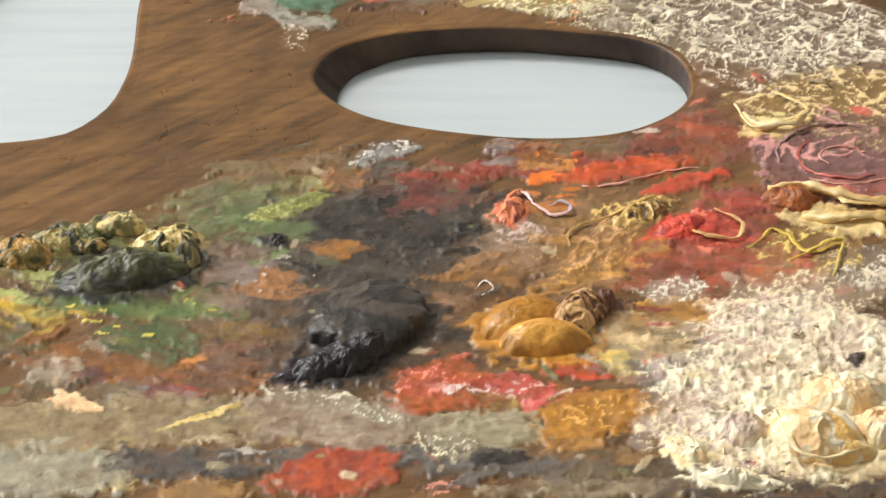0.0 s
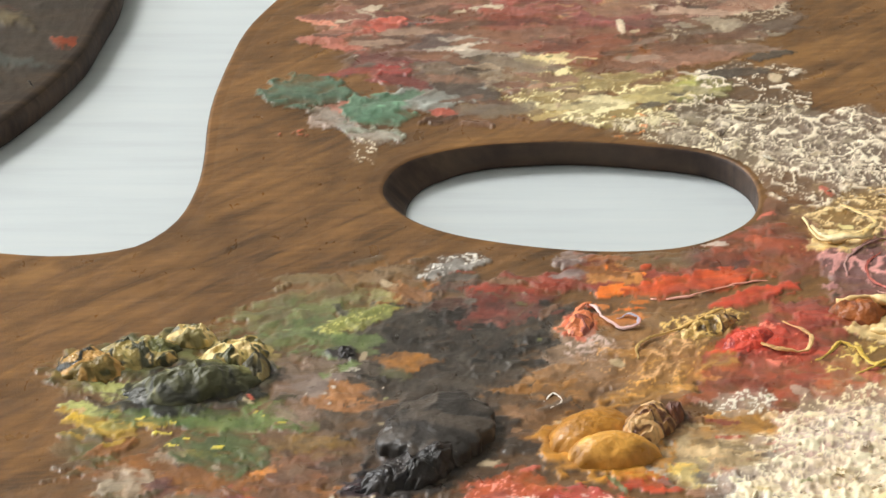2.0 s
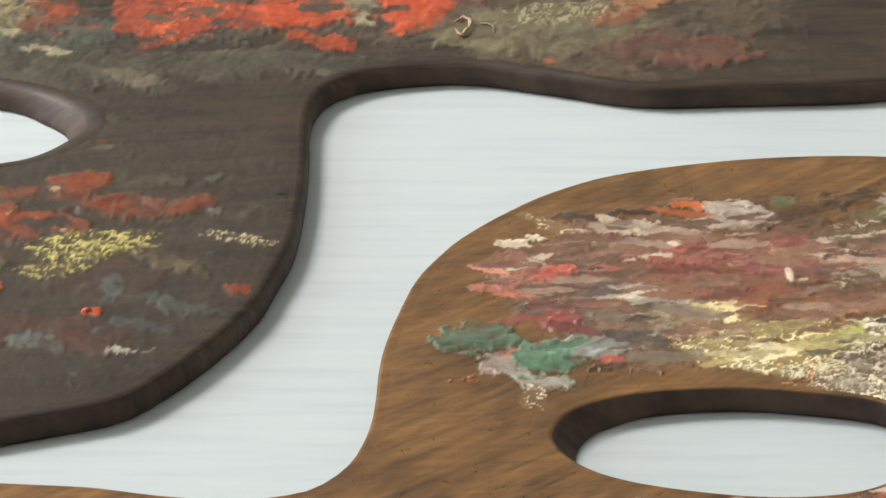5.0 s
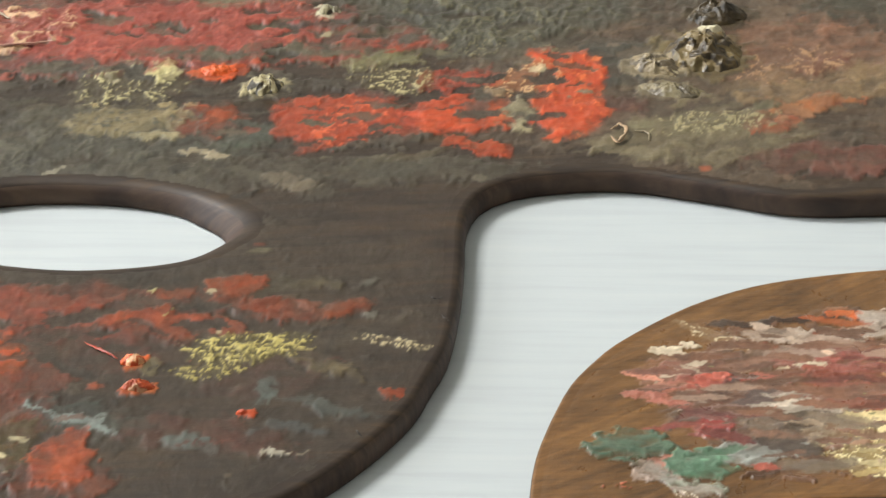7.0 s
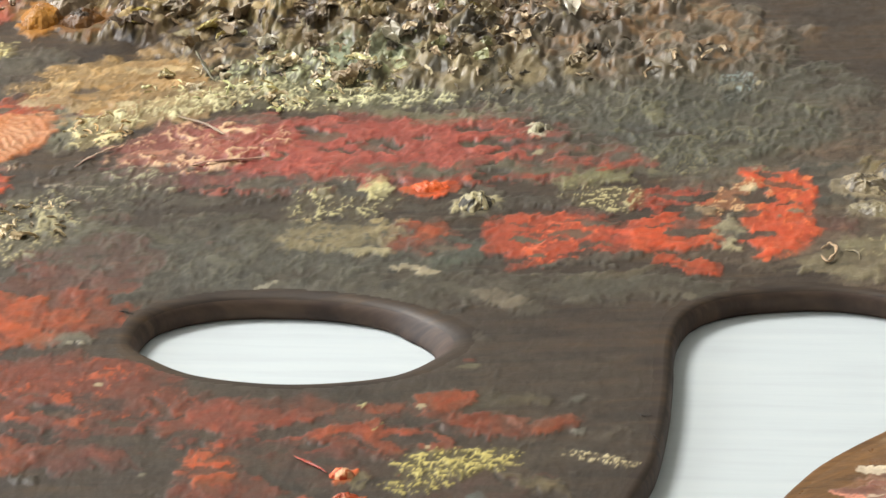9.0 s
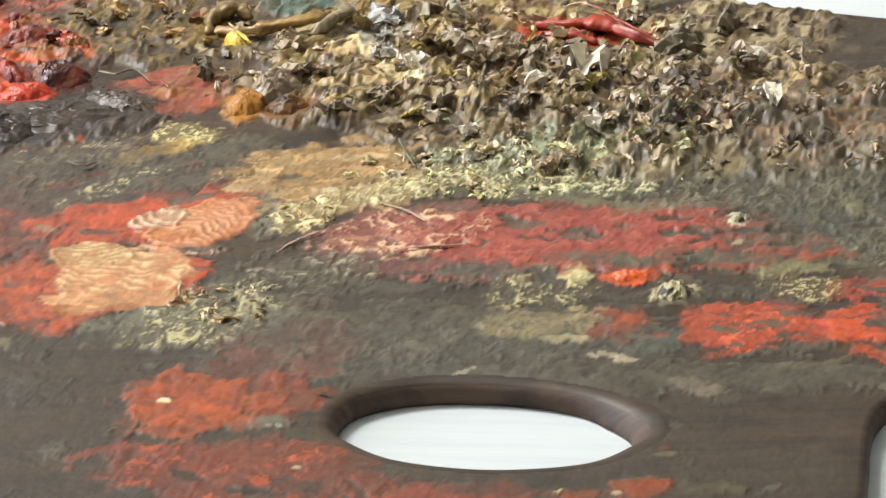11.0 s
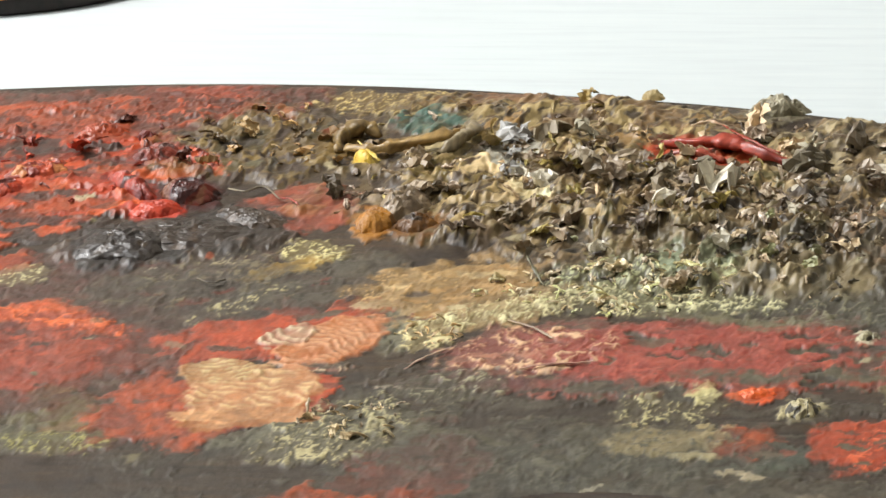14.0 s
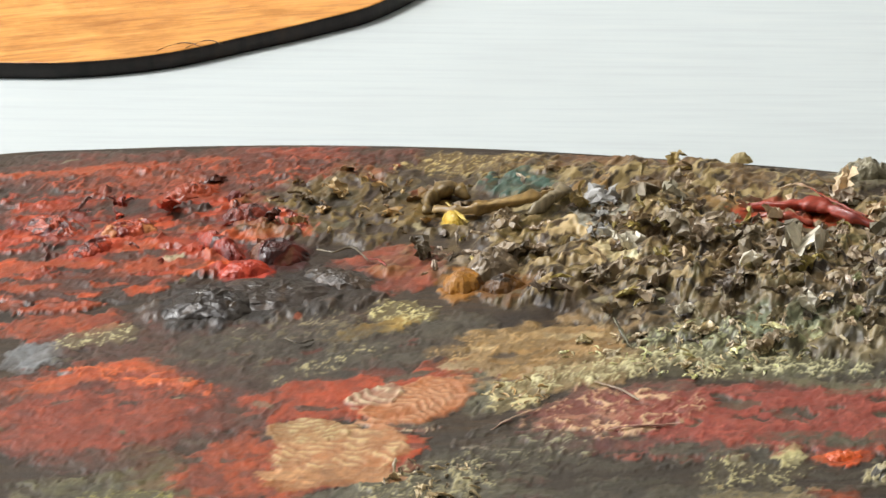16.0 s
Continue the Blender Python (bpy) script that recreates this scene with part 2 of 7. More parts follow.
class Canvas:
    """The paint on a palette: a fine relief with its pigment, worked up dab by dab. Millimetres."""

    def __init__(self, x0, x1, y0, y1, dx, dy):
        self.x, self.y = np.arange(x0, x1, dx), np.arange(y0, y1, dy)
        self.X, self.Y = np.meshgrid(self.x, self.y)
        self.h = np.zeros(self.X.shape)
        self.a = np.zeros(self.X.shape)
        self.c = np.zeros((*self.X.shape, 3))
        self.seed = 11
        self.gain, self.tint, self.tall = 1.0, np.ones(3), 1.0

    def patch(self, cx, cy, rx, ry, ang, reach=1.6):
        self.seed += 7
        r = max(rx, ry) * reach
        i0, i1 = np.searchsorted(self.x, (cx - r, cx + r))
        j0, j1 = np.searchsorted(self.y, (cy - r, cy + r))
        s = (slice(j0, j1), slice(i0, i1))
        x, y = self.X[s] - cx, self.Y[s] - cy
        ca, sa = math.cos(radians(ang)), math.sin(radians(ang))
        return s, x * ca + y * sa, -x * sa + y * ca

    def lay(self, s, m, col, dh, over=0.0):
        m3 = m[..., None]
        old = self.a[s]
        new_a = m + old * (1 - m)
        share = np.where(new_a > 1e-4, m / np.maximum(new_a, 1e-4), 0)[..., None]
        self.c[s] = self.c[s] * (1 - share) + col * share
        self.a[s] = new_a
        self.h[s] = self.h[s] * (1 - over * m) + dh

    def dab(self, cx, cy, rx, ry, ang, col, col2=None, h=0.25, rag=0.45, streak=0.5, a=1.0, soft=0.09, lip=0.3, over=0.4):
        """A brushed or knifed smear: ragged outline, bristle ridges along it, thin places where the ground shows."""
        s, u, v = self.patch(cx, cy, rx, ry, ang)
        if not u.size:
            return
        k, q = self.seed, max(1.0, 0.3 * min(rx, ry))
        big = min(rx, ry) > 2.5
        w = v / self.tall
        warp = 1.6 * (fbm(u / 3.0, w / 3.0, k + 8, 3) - 0.5)
        bris = 0.55 * vnoise(u / 6, (w + warp) / 0.9, k + 1) + 0.45 * vnoise(u / 2.5, (w + warp) / 0.5 + 40, k + 2)
        blot = fbm(u / 2.4, (w + warp) / 1.7, k + 3, 4)
        r = np.hypot(u / rx, v / ry) + rag * 2.2 * (fbm(u / q / 1.5, v / q / 1.2, k, 5) - 0.5) + 0.55 * rag * (fbm(u / 1.3 + 3, w / 0.9, k + 6, 3) - 0.5) + (0.35 * streak + 0.1) * 1.5 * (bris - 0.5)
        m = 1 - step(1 - soft, 1 + soft, r)
        if big:
            gap = 0.36 + 0.30 * streak
            m = m * (1 - (0.35 + 0.55 * streak) * (1 - step(gap - 0.16, gap + 0.1, 0.5 * bris + 0.5 * blot + 0.12 * (0.7 - r))))
        m = m * a
        f = np.clip(0.5 + 2.6 * (fbm(u / 3.4 + 5, (w + warp) / 1.6, k + 4, 4) - 0.5) + 0.9 * (bris - 0.5), 0, 1)[..., None]
        c1 = lin(col)
        c2 = lin(col2) if col2 is not None else c1 * 0.68
        tone = (0.72 + 0.6 * fbm(u / 1.4, (w + warp) / 0.9, k + 5, 3))[..., None]
        edge = lip * np.exp(-((r - 0.84) / 0.13) ** 2) * (0.2 + 1.6 * blot)
        self.lay(s, m, (c1 * (1 - f) + c2 * f) * tone, m * h * (0.15 + 1.1 * bris * (0.4 + streak) + 0.9 * blot + edge), over)

    def swipes(self, count, cx, cy, rx, ry, ang, spread, cols, long, wide, h, lip=1.2):
        """Thick knife or brush strokes inside an oval, each with a raised lip; without colours they take them from near by."""
        rng = np.random.RandomState(self.seed + 5)
        ca, sa = math.cos(radians(ang)), math.sin(radians(ang))
        for n in range(count):
            d, p = math.sqrt(rng.rand()), rng.rand() * 6.283
            x, y = rx * d * math.cos(p), ry * d * math.sin(p)
            x, y = cx + x * ca - y * sa, cy + x * sa + y * ca
            i = int(np.clip(np.searchsorted(self.x, x + rng.randn() * 3), 0, len(self.x) - 1))
            j = int(np.clip(np.searchsorted(self.y, y + rng.randn() * 3), 0, len(self.y) - 1))
            if cols is None and self.a[j, i] < 0.4:
                continue
            col = self.c[j, i] if cols is None else lin(cols[rng.randint(len(cols))])
            col = np.clip(col * math.exp(rng.randn() * 0.16 + 0.04), 0, 0.85)
            k = 0.4 + 0.9 * rng.rand() ** 1.5
            self.dab(x, y, k * long, k * wide * (0.6 + 0.8 * rng.rand()), ang + rng.randn() * spread, col, col * (0.62 + 0.3 * rng.rand()),
                     h=h * (0.4 + 0.9 * rng.rand()), rag=0.3, streak=0.35 * rng.rand(), a=0.75 + 0.25 * rng.rand(), soft=0.07, lip=lip, over=0.8)

    def comb(self, cx, cy, rx, ry, ang, low, high, h=0.35, pitch=1.3, rag=0.25):
        """A pat of paint pulled off the knife: close wavy ripples across it."""
        s, u, v = self.patch(cx, cy, rx, ry, ang)
        k = self.seed
        r = np.hypot(u / rx, v / ry) + rag * 2.2 * (fbm(u / 5, v / 5, k, 4) - 0.5)
        m = 1 - step(0.92, 1.04, r)
        w = v / self.tall + 5.0 * (fbm(u / 9, v / 16, k + 1, 3) - 0.5) + 0.9 * (fbm(u / 1.6, v / 3, k + 2, 3) - 0.5)
        crest = (0.5 + 0.5 * np.sin(2 * math.pi * w / pitch)) ** 1.6
        big = fbm(u / 6, v / 9, k + 3, 4)
        f = np.clip(0.15 + 0.65 * crest * step(0.3, 0.6, big) + 0.5 * (big - 0.45), 0, 1)[..., None]
        tone = (0.8 + 0.4 * fbm(u / 1.2, v / 2.0, k + 4, 3))[..., None]
        edge = np.exp(-((r - 0.9) / 0.1) ** 2)
        self.lay(s, m * (0.8 + 0.2 * crest), (lin(low) * (1 - f) + lin(high) * f) * tone, m * h * (crest * (0.4 + big) + 0.8 * edge + big), 0.7)

    def ruffle(self, count, ang, spread, box, long=5.0, lift=0.3):
        """Countless small strokes that drag the paint about: most take their pigment from a place near by."""
        rng = np.random.RandomState(self.seed)
        x0, x1, y0, y1 = box
        for n in range(count):
            x, y = x0 + (x1 - x0) * rng.rand(), y0 + (y1 - y0) * rng.rand()
            i, j = np.searchsorted(self.x, x + rng.randn() * 5), np.searchsorted(self.y, y + rng.randn() * 5)
            i, j = np.clip(i, 0, len(self.x) - 1), np.clip(j, 0, len(self.y) - 1)
            p, q = np.clip(np.searchsorted(self.x, x), 0, len(self.x) - 1), np.clip(np.searchsorted(self.y, y), 0, len(self.y) - 1)
            if self.a[j, i] < 0.25 or self.a[q, p] < 0.12:
                continue
            col = self.c[j, i] * math.exp(rng.randn() * 0.34 + 0.08)
            # a few turn cream: pale crumbs that also paint in tiny highlights
            if rng.rand() < 0.07:
                col = col * 0.4 + np.array((0.42, 0.38, 0.31))
            k = 0.35 + 0.8 * rng.rand() ** 2
            self.dab(x, y, k * long * (0.4 + rng.rand()), k * (0.5 + 0.9 * rng.rand()), ang + rng.randn() * spread, np.clip(col, 0, 0.85),
                     h=lift * (0.3 + rng.rand()), rag=0.4, streak=0.5 * rng.rand(), a=0.55 + 0.45 * rng.rand())

    def wrinkle(self, cx, cy, rx, ry, ang, low, high, h=0.8, cell=2.6, rag=0.4, a=1.0, sharp=0.05, dense=0.5, stretch=1.6):
        """Thick paint that was dabbed and pulled: pale worm-like ridges over a darker bed."""
        s, u, v = self.patch(cx, cy, rx, ry, ang)
        if not u.size:
            return
        k, q = self.seed, max(1.6, 0.3 * min(rx, ry))
        r = np.hypot(u / rx, v / ry) + rag * 2.4 * (fbm(u / q, v / q, k, 5) - 0.5)
        m = 1 - step(0.86, 1.08, r)
        c = cell * 1.7
        v = v / (0.5 + 0.5 * self.tall)
        wu = u + 1.5 * c * (fbm(u / c / 1.5, v / c / 1.5, k + 1, 3) - 0.5)
        wv = v + 1.5 * c * (fbm(u / c / 1.5 + 31, v / c / 1.5, k + 2, 3) - 0.5)
        n1 = fbm(wu / c / stretch, wv / c, k + 3, 2)
        n2 = fbm(wu / c * 1.5 / stretch + 13, wv / c * 1.5, k + 4, 2)
        n3 = fbm(wu / c * 2.4 / stretch + 29, wv / c * 2.4, k + 7, 2)
        rid = np.maximum(np.maximum(np.exp(-((n1 - 0.5) / sharp) ** 2), 0.85 * np.exp(-((n2 - 0.48) / sharp) ** 2)), 0.65 * np.exp(-((n3 - 0.5) / sharp) ** 2))
        big = fbm(u / c / 1.8, v / c / 1.8, k + 5, 3)
        f = step(0.85 - 0.75 * dense, 1.1 - 0.62 * dense, rid + 0.9 * (big - 0.5))[..., None]
        tone = (0.76 + 0.5 * fbm(u / 0.9, v / 0.9, k + 6, 2))[..., None]
        col = (lin(low) * (1 - f) + lin(high) * f) * tone
        cover = m * a * np.clip(0.5 + 0.9 * f[..., 0], 0, 1)
        self.lay(s, cover, col, m * h * (0.55 * rid * (0.4 + big) + 0.3 * big - 0.05))

    def crust(self, cx, cy, rx, ry, ang, cols, h=3.0, cell=4.0, rag=0.35, a=1.0):
        """A heap of old dried paint: torn, folded, with many colours in it."""
        s, u, v = self.patch(cx, cy, rx, ry, ang)
        if not u.size:
            return
        k = self.seed
        v0, v = v, v / (0.45 + 0.55 * self.tall)
        q = max(2.5, 0.3 * min(rx, ry))
        r = np.hypot(u / rx, v0 / ry) + rag * 2.4 * (fbm(u / q, v / q, k, 4) - 0.5)
        m = 1 - step(0.6, 1.12, r)
        wu = u + 1.7 * cell * (fbm(u / cell / 1.5, v / cell / 1.5, k + 1, 3) - 0.5)
        wv = v + 1.7 * cell * (fbm(u / cell / 1.5 + 31, v / cell / 1.5, k + 2, 3) - 0.5)
        n1 = 1 - np.abs(2 * fbm(wu / cell / 1.3, wv / cell / 1.3, k + 3, 2) - 1) * 1.6
        n2 = 1 - np.abs(2 * fbm(wu / cell / 0.6 + 11, wv / cell / 0.6, k + 4, 2) - 1) * 1.6
        n3 = fbm(u / cell / 2.2, v / cell / 2.2, k + 5, 4)
        n4 = 1 - np.abs(2 * fbm(wu / cell / 0.3 + 23, wv / cell / 0.3, k + 8, 2) - 1) * 1.6
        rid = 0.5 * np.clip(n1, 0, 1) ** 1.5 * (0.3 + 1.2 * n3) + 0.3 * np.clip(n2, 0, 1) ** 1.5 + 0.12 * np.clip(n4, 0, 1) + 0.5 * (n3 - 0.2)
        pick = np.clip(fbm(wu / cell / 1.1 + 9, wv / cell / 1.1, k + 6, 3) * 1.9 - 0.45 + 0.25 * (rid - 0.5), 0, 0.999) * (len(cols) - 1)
        pal = np.array([lin(c) for c in cols])
        i = pick.astype(int)
        f = step(0.3, 0.7, pick - i)[..., None]
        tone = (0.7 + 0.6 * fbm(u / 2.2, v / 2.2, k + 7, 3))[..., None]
        # crevice shade put into the pigment: hollows darker, ridges lighter
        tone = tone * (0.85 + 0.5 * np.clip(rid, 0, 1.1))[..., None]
        rid = rid + 0.16 * (fbm(u / 1.1, v / 1.1, k + 9, 3) - 0.5)
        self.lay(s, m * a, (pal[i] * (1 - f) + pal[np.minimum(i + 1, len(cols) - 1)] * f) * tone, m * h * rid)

    def speck(self, cx, cy, rx, ry, ang, col, count, size=0.9, h=0.4):
        """Scattered crumbs and flecks of paint."""
        rng = np.random.RandomState(self.seed)
        for n in range(count):
            p, d = rng.rand() * 6.28, math.sqrt(rng.rand())
            ca, sa = math.cos(radians(ang)), math.sin(radians(ang))
            x, y = rx * d * math.cos(p), ry * d * math.sin(p)
            w = size * (0.5 + rng.rand())
            self.dab(cx + x * ca - y * sa, cy + x * sa + y * ca, w * (1 + rng.rand()), w * 0.7, ang + rng.randn() * 25, col, h=h, rag=0.5, streak=0.1)

    def drag(self, along, across, force=1.0):
        """Smears the wet paint: feathered, dragged edges, streaks of dust and grime, brush marks."""
        X, Y, k = self.X, self.Y, self.seed + 500
        V = Y / self.tall
        dx = along * 2 * (fbm(X / 6, V / 5, k, 4) - 0.5) + along * 0.7 * (fbm(X / 1.7, V / 1.3, k + 5, 2) - 0.5)
        dy = across * 2 * (fbm(X / 6, V / 5, k + 10, 4) - 0.5) + across * 0.7 * (fbm(X / 1.7, V / 1.4, k + 15, 2) - 0.5)
        i = np.clip(np.rint((X + dx - self.x[0]) / (self.x[1] - self.x[0])).astype(int), 0, len(self.x) - 1)
        j = np.clip(np.rint((Y + dy - self.y[0]) / (self.y[1] - self.y[0])).astype(int), 0, len(self.y) - 1)
        self.h, self.a, self.c = self.h[j, i], self.a[j, i], self.c[j, i]
        for n in range(1):
            for arr in (self.h,):
                arr[1:-1, 1:-1] = 0.5 * arr[1:-1, 1:-1] + 0.125 * (arr[:-2, 1:-1] + arr[2:, 1:-1] + arr[1:-1, :-2] + arr[1:-1, 2:])
        line = fbm(X / 2.4 + 3, (V + dy) / 1.0, k + 20, 3)
        blot = fbm(X / 3.4 + 3, (V + dy) / 3.0, k + 25, 5)
        self.c *= np.exp(force * (0.6 * (line - 0.5) + 1.0 * (blot - 0.5)))[..., None]
        dust = step(0.56, 0.63, fbm(X / 2.8 + 50, (V + dy) / 2.0, k + 30, 5))[..., None] * 0.22 * force
        self.c = self.c * (1 - dust) + dust * np.array((0.26, 0.22, 0.17))
        grime = step(0.56, 0.62, fbm(X / 4 + 70, (V + dy) / 3.0, k + 35, 5))[..., None] * 0.4 * force
        self.c = self.c * (1 - grime) + grime * np.array((0.075, 0.052, 0.036))
        self.a = self.a * (1 - 0.4 * force * step(0.55, 0.61, fbm(X / 3 + 90, (V + dy) / 2.0, k + 40, 4)) * (self.h < 0.35))
        self.h = self.h + self.a * (0.06 * line + 0.08 * blot)

    def flecks(self, count, ang, spread, box, size, tints, share=0.15, lift=0.25, reach=9.0):
        """Countless small touches of paint; most take their pigment from near by, some are of the colours given."""
        rng = np.random.RandomState(self.seed + 3)
        x0, x1, y0, y1 = box
        pal = [lin(c) for c in tints]
        for n in range(count):
            x, y = x0 + (x1 - x0) * rng.rand(), y0 + (y1 - y0) * rng.rand()
            i = min(max(np.searchsorted(self.x, x + rng.randn() * reach), 0), len(self.x) - 1)
            j = min(max(np.searchsorted(self.y, y + rng.randn() * reach), 0), len(self.y) - 1)
            p, q = min(np.searchsorted(self.x, x), len(self.x) - 1), min(np.searchsorted(self.y, y), len(self.y) - 1)
            if self.a[j, i] < 0.3 or self.a[q, p] < 0.2:
                continue
            col = pal[rng.randint(len(pal))] if rng.rand() < share else self.c[j, i]
            col = np.clip(col * math.exp(rng.randn() * 0.26 + 0.06), 0, 0.85)
            k = size * (0.35 + 1.1 * rng.rand() ** 2.2)
            rx, ry = k * (0.8 + 1.4 * rng.rand()), k * (0.3 + 0.45 * rng.rand()) * self.tall
            s, u, v = self.patch(x, y, rx, ry, ang + rng.randn() * spread)
            if not u.size:
                continue
            m = fbm(u / 1.1, v / 0.8 / self.tall, self.seed, 3)
            f = (1 - step(0.8, 1.15, np.hypot(u / rx, v / ry) + 1.3 * (m - 0.5))) * (0.5 + 0.5 * rng.rand())
            tone = (0.7 + 0.6 * m)[..., None]
            self.lay(s, f, col * tone, f * lift * (0.2 + rng.rand()) * (0.3 + m))

    def film(self, thing, outline, hole, material, name="paint_layer", label=""):
        """Turns the relief into one mesh on the board."""
        X, Y = self.X, self.Y
        keep = inside(outline, X, Y)
        if hole is not None:
            keep &= ~inside(hole, X, Y)
        ny, nx = X.shape
        q = keep[:-1, :-1] & keep[1:, :-1] & keep[:-1, 1:] & keep[1:, 1:]
        used = np.zeros(X.shape, bool)
        used[:-1, :-1] |= q
        used[1:, :-1] |= q
        used[:-1, 1:] |= q
        used[1:, 1:] |= q
        index = np.full(X.shape, -1)
        index[used] = np.arange(used.sum())
        fade, core = np.zeros(X.shape), keep.copy()
        for n in range(8):
            core[:, 1:-1] &= core[:, :-2] & core[:, 2:]
            if n % 2:
                core[1:-1] &= core[:-2] & core[2:]
            fade += core / 8
        z = TOP - 0.04 + (0.07 + np.clip(self.h, 0, None) * step(0.04, 0.6, self.a)) * fade
        co = np.c_[X[used], Y[used], z[used]] * MM
        quads = np.c_[index[:-1, :-1][q], index[:-1, 1:][q], index[1:, 1:][q], index[1:, :-1][q]]
        me = bpy.data.meshes.new(name)
        me.vertices.add(len(co))
        me.vertices.foreach_set("co", co.ravel())
        me.loops.add(quads.size)
        me.loops.foreach_set("vertex_index", quads.ravel())
        me.polygons.add(len(quads))
        me.polygons.foreach_set("loop_start", np.arange(0, quads.size, 4))
        me.polygons.foreach_set("use_smooth", np.ones(len(quads), bool))
        me.update(calc_edges=True)
        pigment(me, np.c_[oil(self.c[used] * self.gain * self.tint), np.clip(self.a[used], 0, 1)])
        me.materials.append(material)
        ob = new(name, me)
        ob.parent = thing
        ob.matrix_parent_inverse = Matrix.Translation(-thing.location)
        tagged(ob, label)
        return ob

    def level(self, x, y):
        """Height of the paint at a place."""
        i, j = np.clip(np.searchsorted(self.x, x), 0, len(self.x) - 1), np.clip(np.searchsorted(self.y, y), 0, len(self.y) - 1)
        return TOP + max(self.h[j, i], 0)


def lump(thing, canvas, name, cx, cy, rx, ry, h, ang, cols, seed, label="", knob=0.35, cell=3.0, flat=0.5, rag=0.25, lean=0.0, rough=0.6):
    """A thick dried dab of paint, built as a closed mound with folds and a ragged foot. Millimetres."""
    na, nr = 150, 56
    th = np.linspace(0, 2 * np.pi, na, endpoint=False)
    rr = np.linspace(0, 1, nr + 1)[1:] ** 0.85
    T, R = np.meshgrid(th, rr)
    ux, uy = np.cos(T), np.sin(T)
    edge = 1 + R ** 2 * (rag * 2.0 * (fbm(ux * 1.3 + 7, uy * 1.3 + 7, seed, 3) - 0.5) + rag * 1.2 * (fbm(ux * R * 5 + 20, uy * R * 5 + 20, seed + 9, 3) - 0.5))
    u, v = rx * R * ux * edge, ry * R * uy * edge
    wu = u + cell * 1.8 * (fbm(u / cell / 1.4 + 50, v / cell / 1.4, seed + 1, 3) - 0.5)
    wv = v + cell * 1.8 * (fbm(u / cell / 1.4, v / cell / 1.4 + 50, seed + 2, 3) - 0.5)
    n1 = 1 - np.abs(2 * fbm(wu / cell / 1.4 + 60, wv / cell / 1.4 + 60, seed + 3, 2) - 1)
    n2 = fbm(wu / cell * 1.2 + 60, wv / cell * 1.2 + 60, seed + 4, 5)
    dome = (1 - R ** 2.3) ** (flat + 0.3)
    rid = 0.6 * n1 ** 1.7 + 0.7 * n2
    grit = fbm(u / 0.7 + 33, v / 0.7 + 33, seed + 7, 3) - 0.5
    z = h * dome * (1 - knob + knob * 1.5 * rid) * (1 + lean * R * ux) + 0.7 * rough * grit * dome + 0.9 * rough * (fbm(u / 2.4 + 12, v / 2.4 + 12, seed + 8, 4) - 0.5) * dome
    bulge = 1 + 0.10 * np.sin(np.pi * np.clip(R, 0, 1)) * (n2 - 0.3)
    ca, sa = math.cos(radians(ang)), math.sin(radians(ang))
    X, Y = cx + (u * ca - v * sa) * bulge, cy + (u * sa + v * ca) * bulge
    z0 = TOP - 0.1 + 0.55 * (canvas.level(cx, cy) - TOP)
    top = h * (1 - knob + knob * 0.9)
    verts = [(cx * MM, cy * MM, (z0 + top) * MM)] + list(zip(X.ravel() * MM, Y.ravel() * MM, (z0 + z.ravel()) * MM))
    faces = [(0, 1 + i, 1 + (i + 1) % na) for i in range(na)]
    for k in range(nr - 1):
        a, b = 1 + k * na, 1 + (k + 1) * na
        faces += [(a + i, b + i, b + (i + 1) % na, a + (i + 1) % na) for i in range(na)]
    ob = mesh_from(name, verts, faces, paint_thick, thing, label)
    pal = np.array([lin(c) for c in cols])
    pick = np.clip(fbm(wu / cell / 1.3 + 9, wv / cell / 1.3 + 9, seed + 5, 3) * 1.9 - 0.45 + 0.3 * (rid - 0.6), 0, 0.999) * (len(cols) - 1)
    i = pick.astype(int)
    f = step(0.3, 0.7, pick - i)[..., None]
    tone = (0.62 + 0.76 * fbm(u / 1.6 + 90, v / 1.6 + 90, seed + 6, 4))[..., None]
    col = ((pal[i] * (1 - f) + pal[np.minimum(i + 1, len(cols) - 1)] * f) * tone).reshape(-1, 3)
    col = np.vstack([col[:1], col])
    pigment(ob.data, np.c_[oil(col * canvas.gain * canvas.tint), np.ones(len(col))])
    return ob


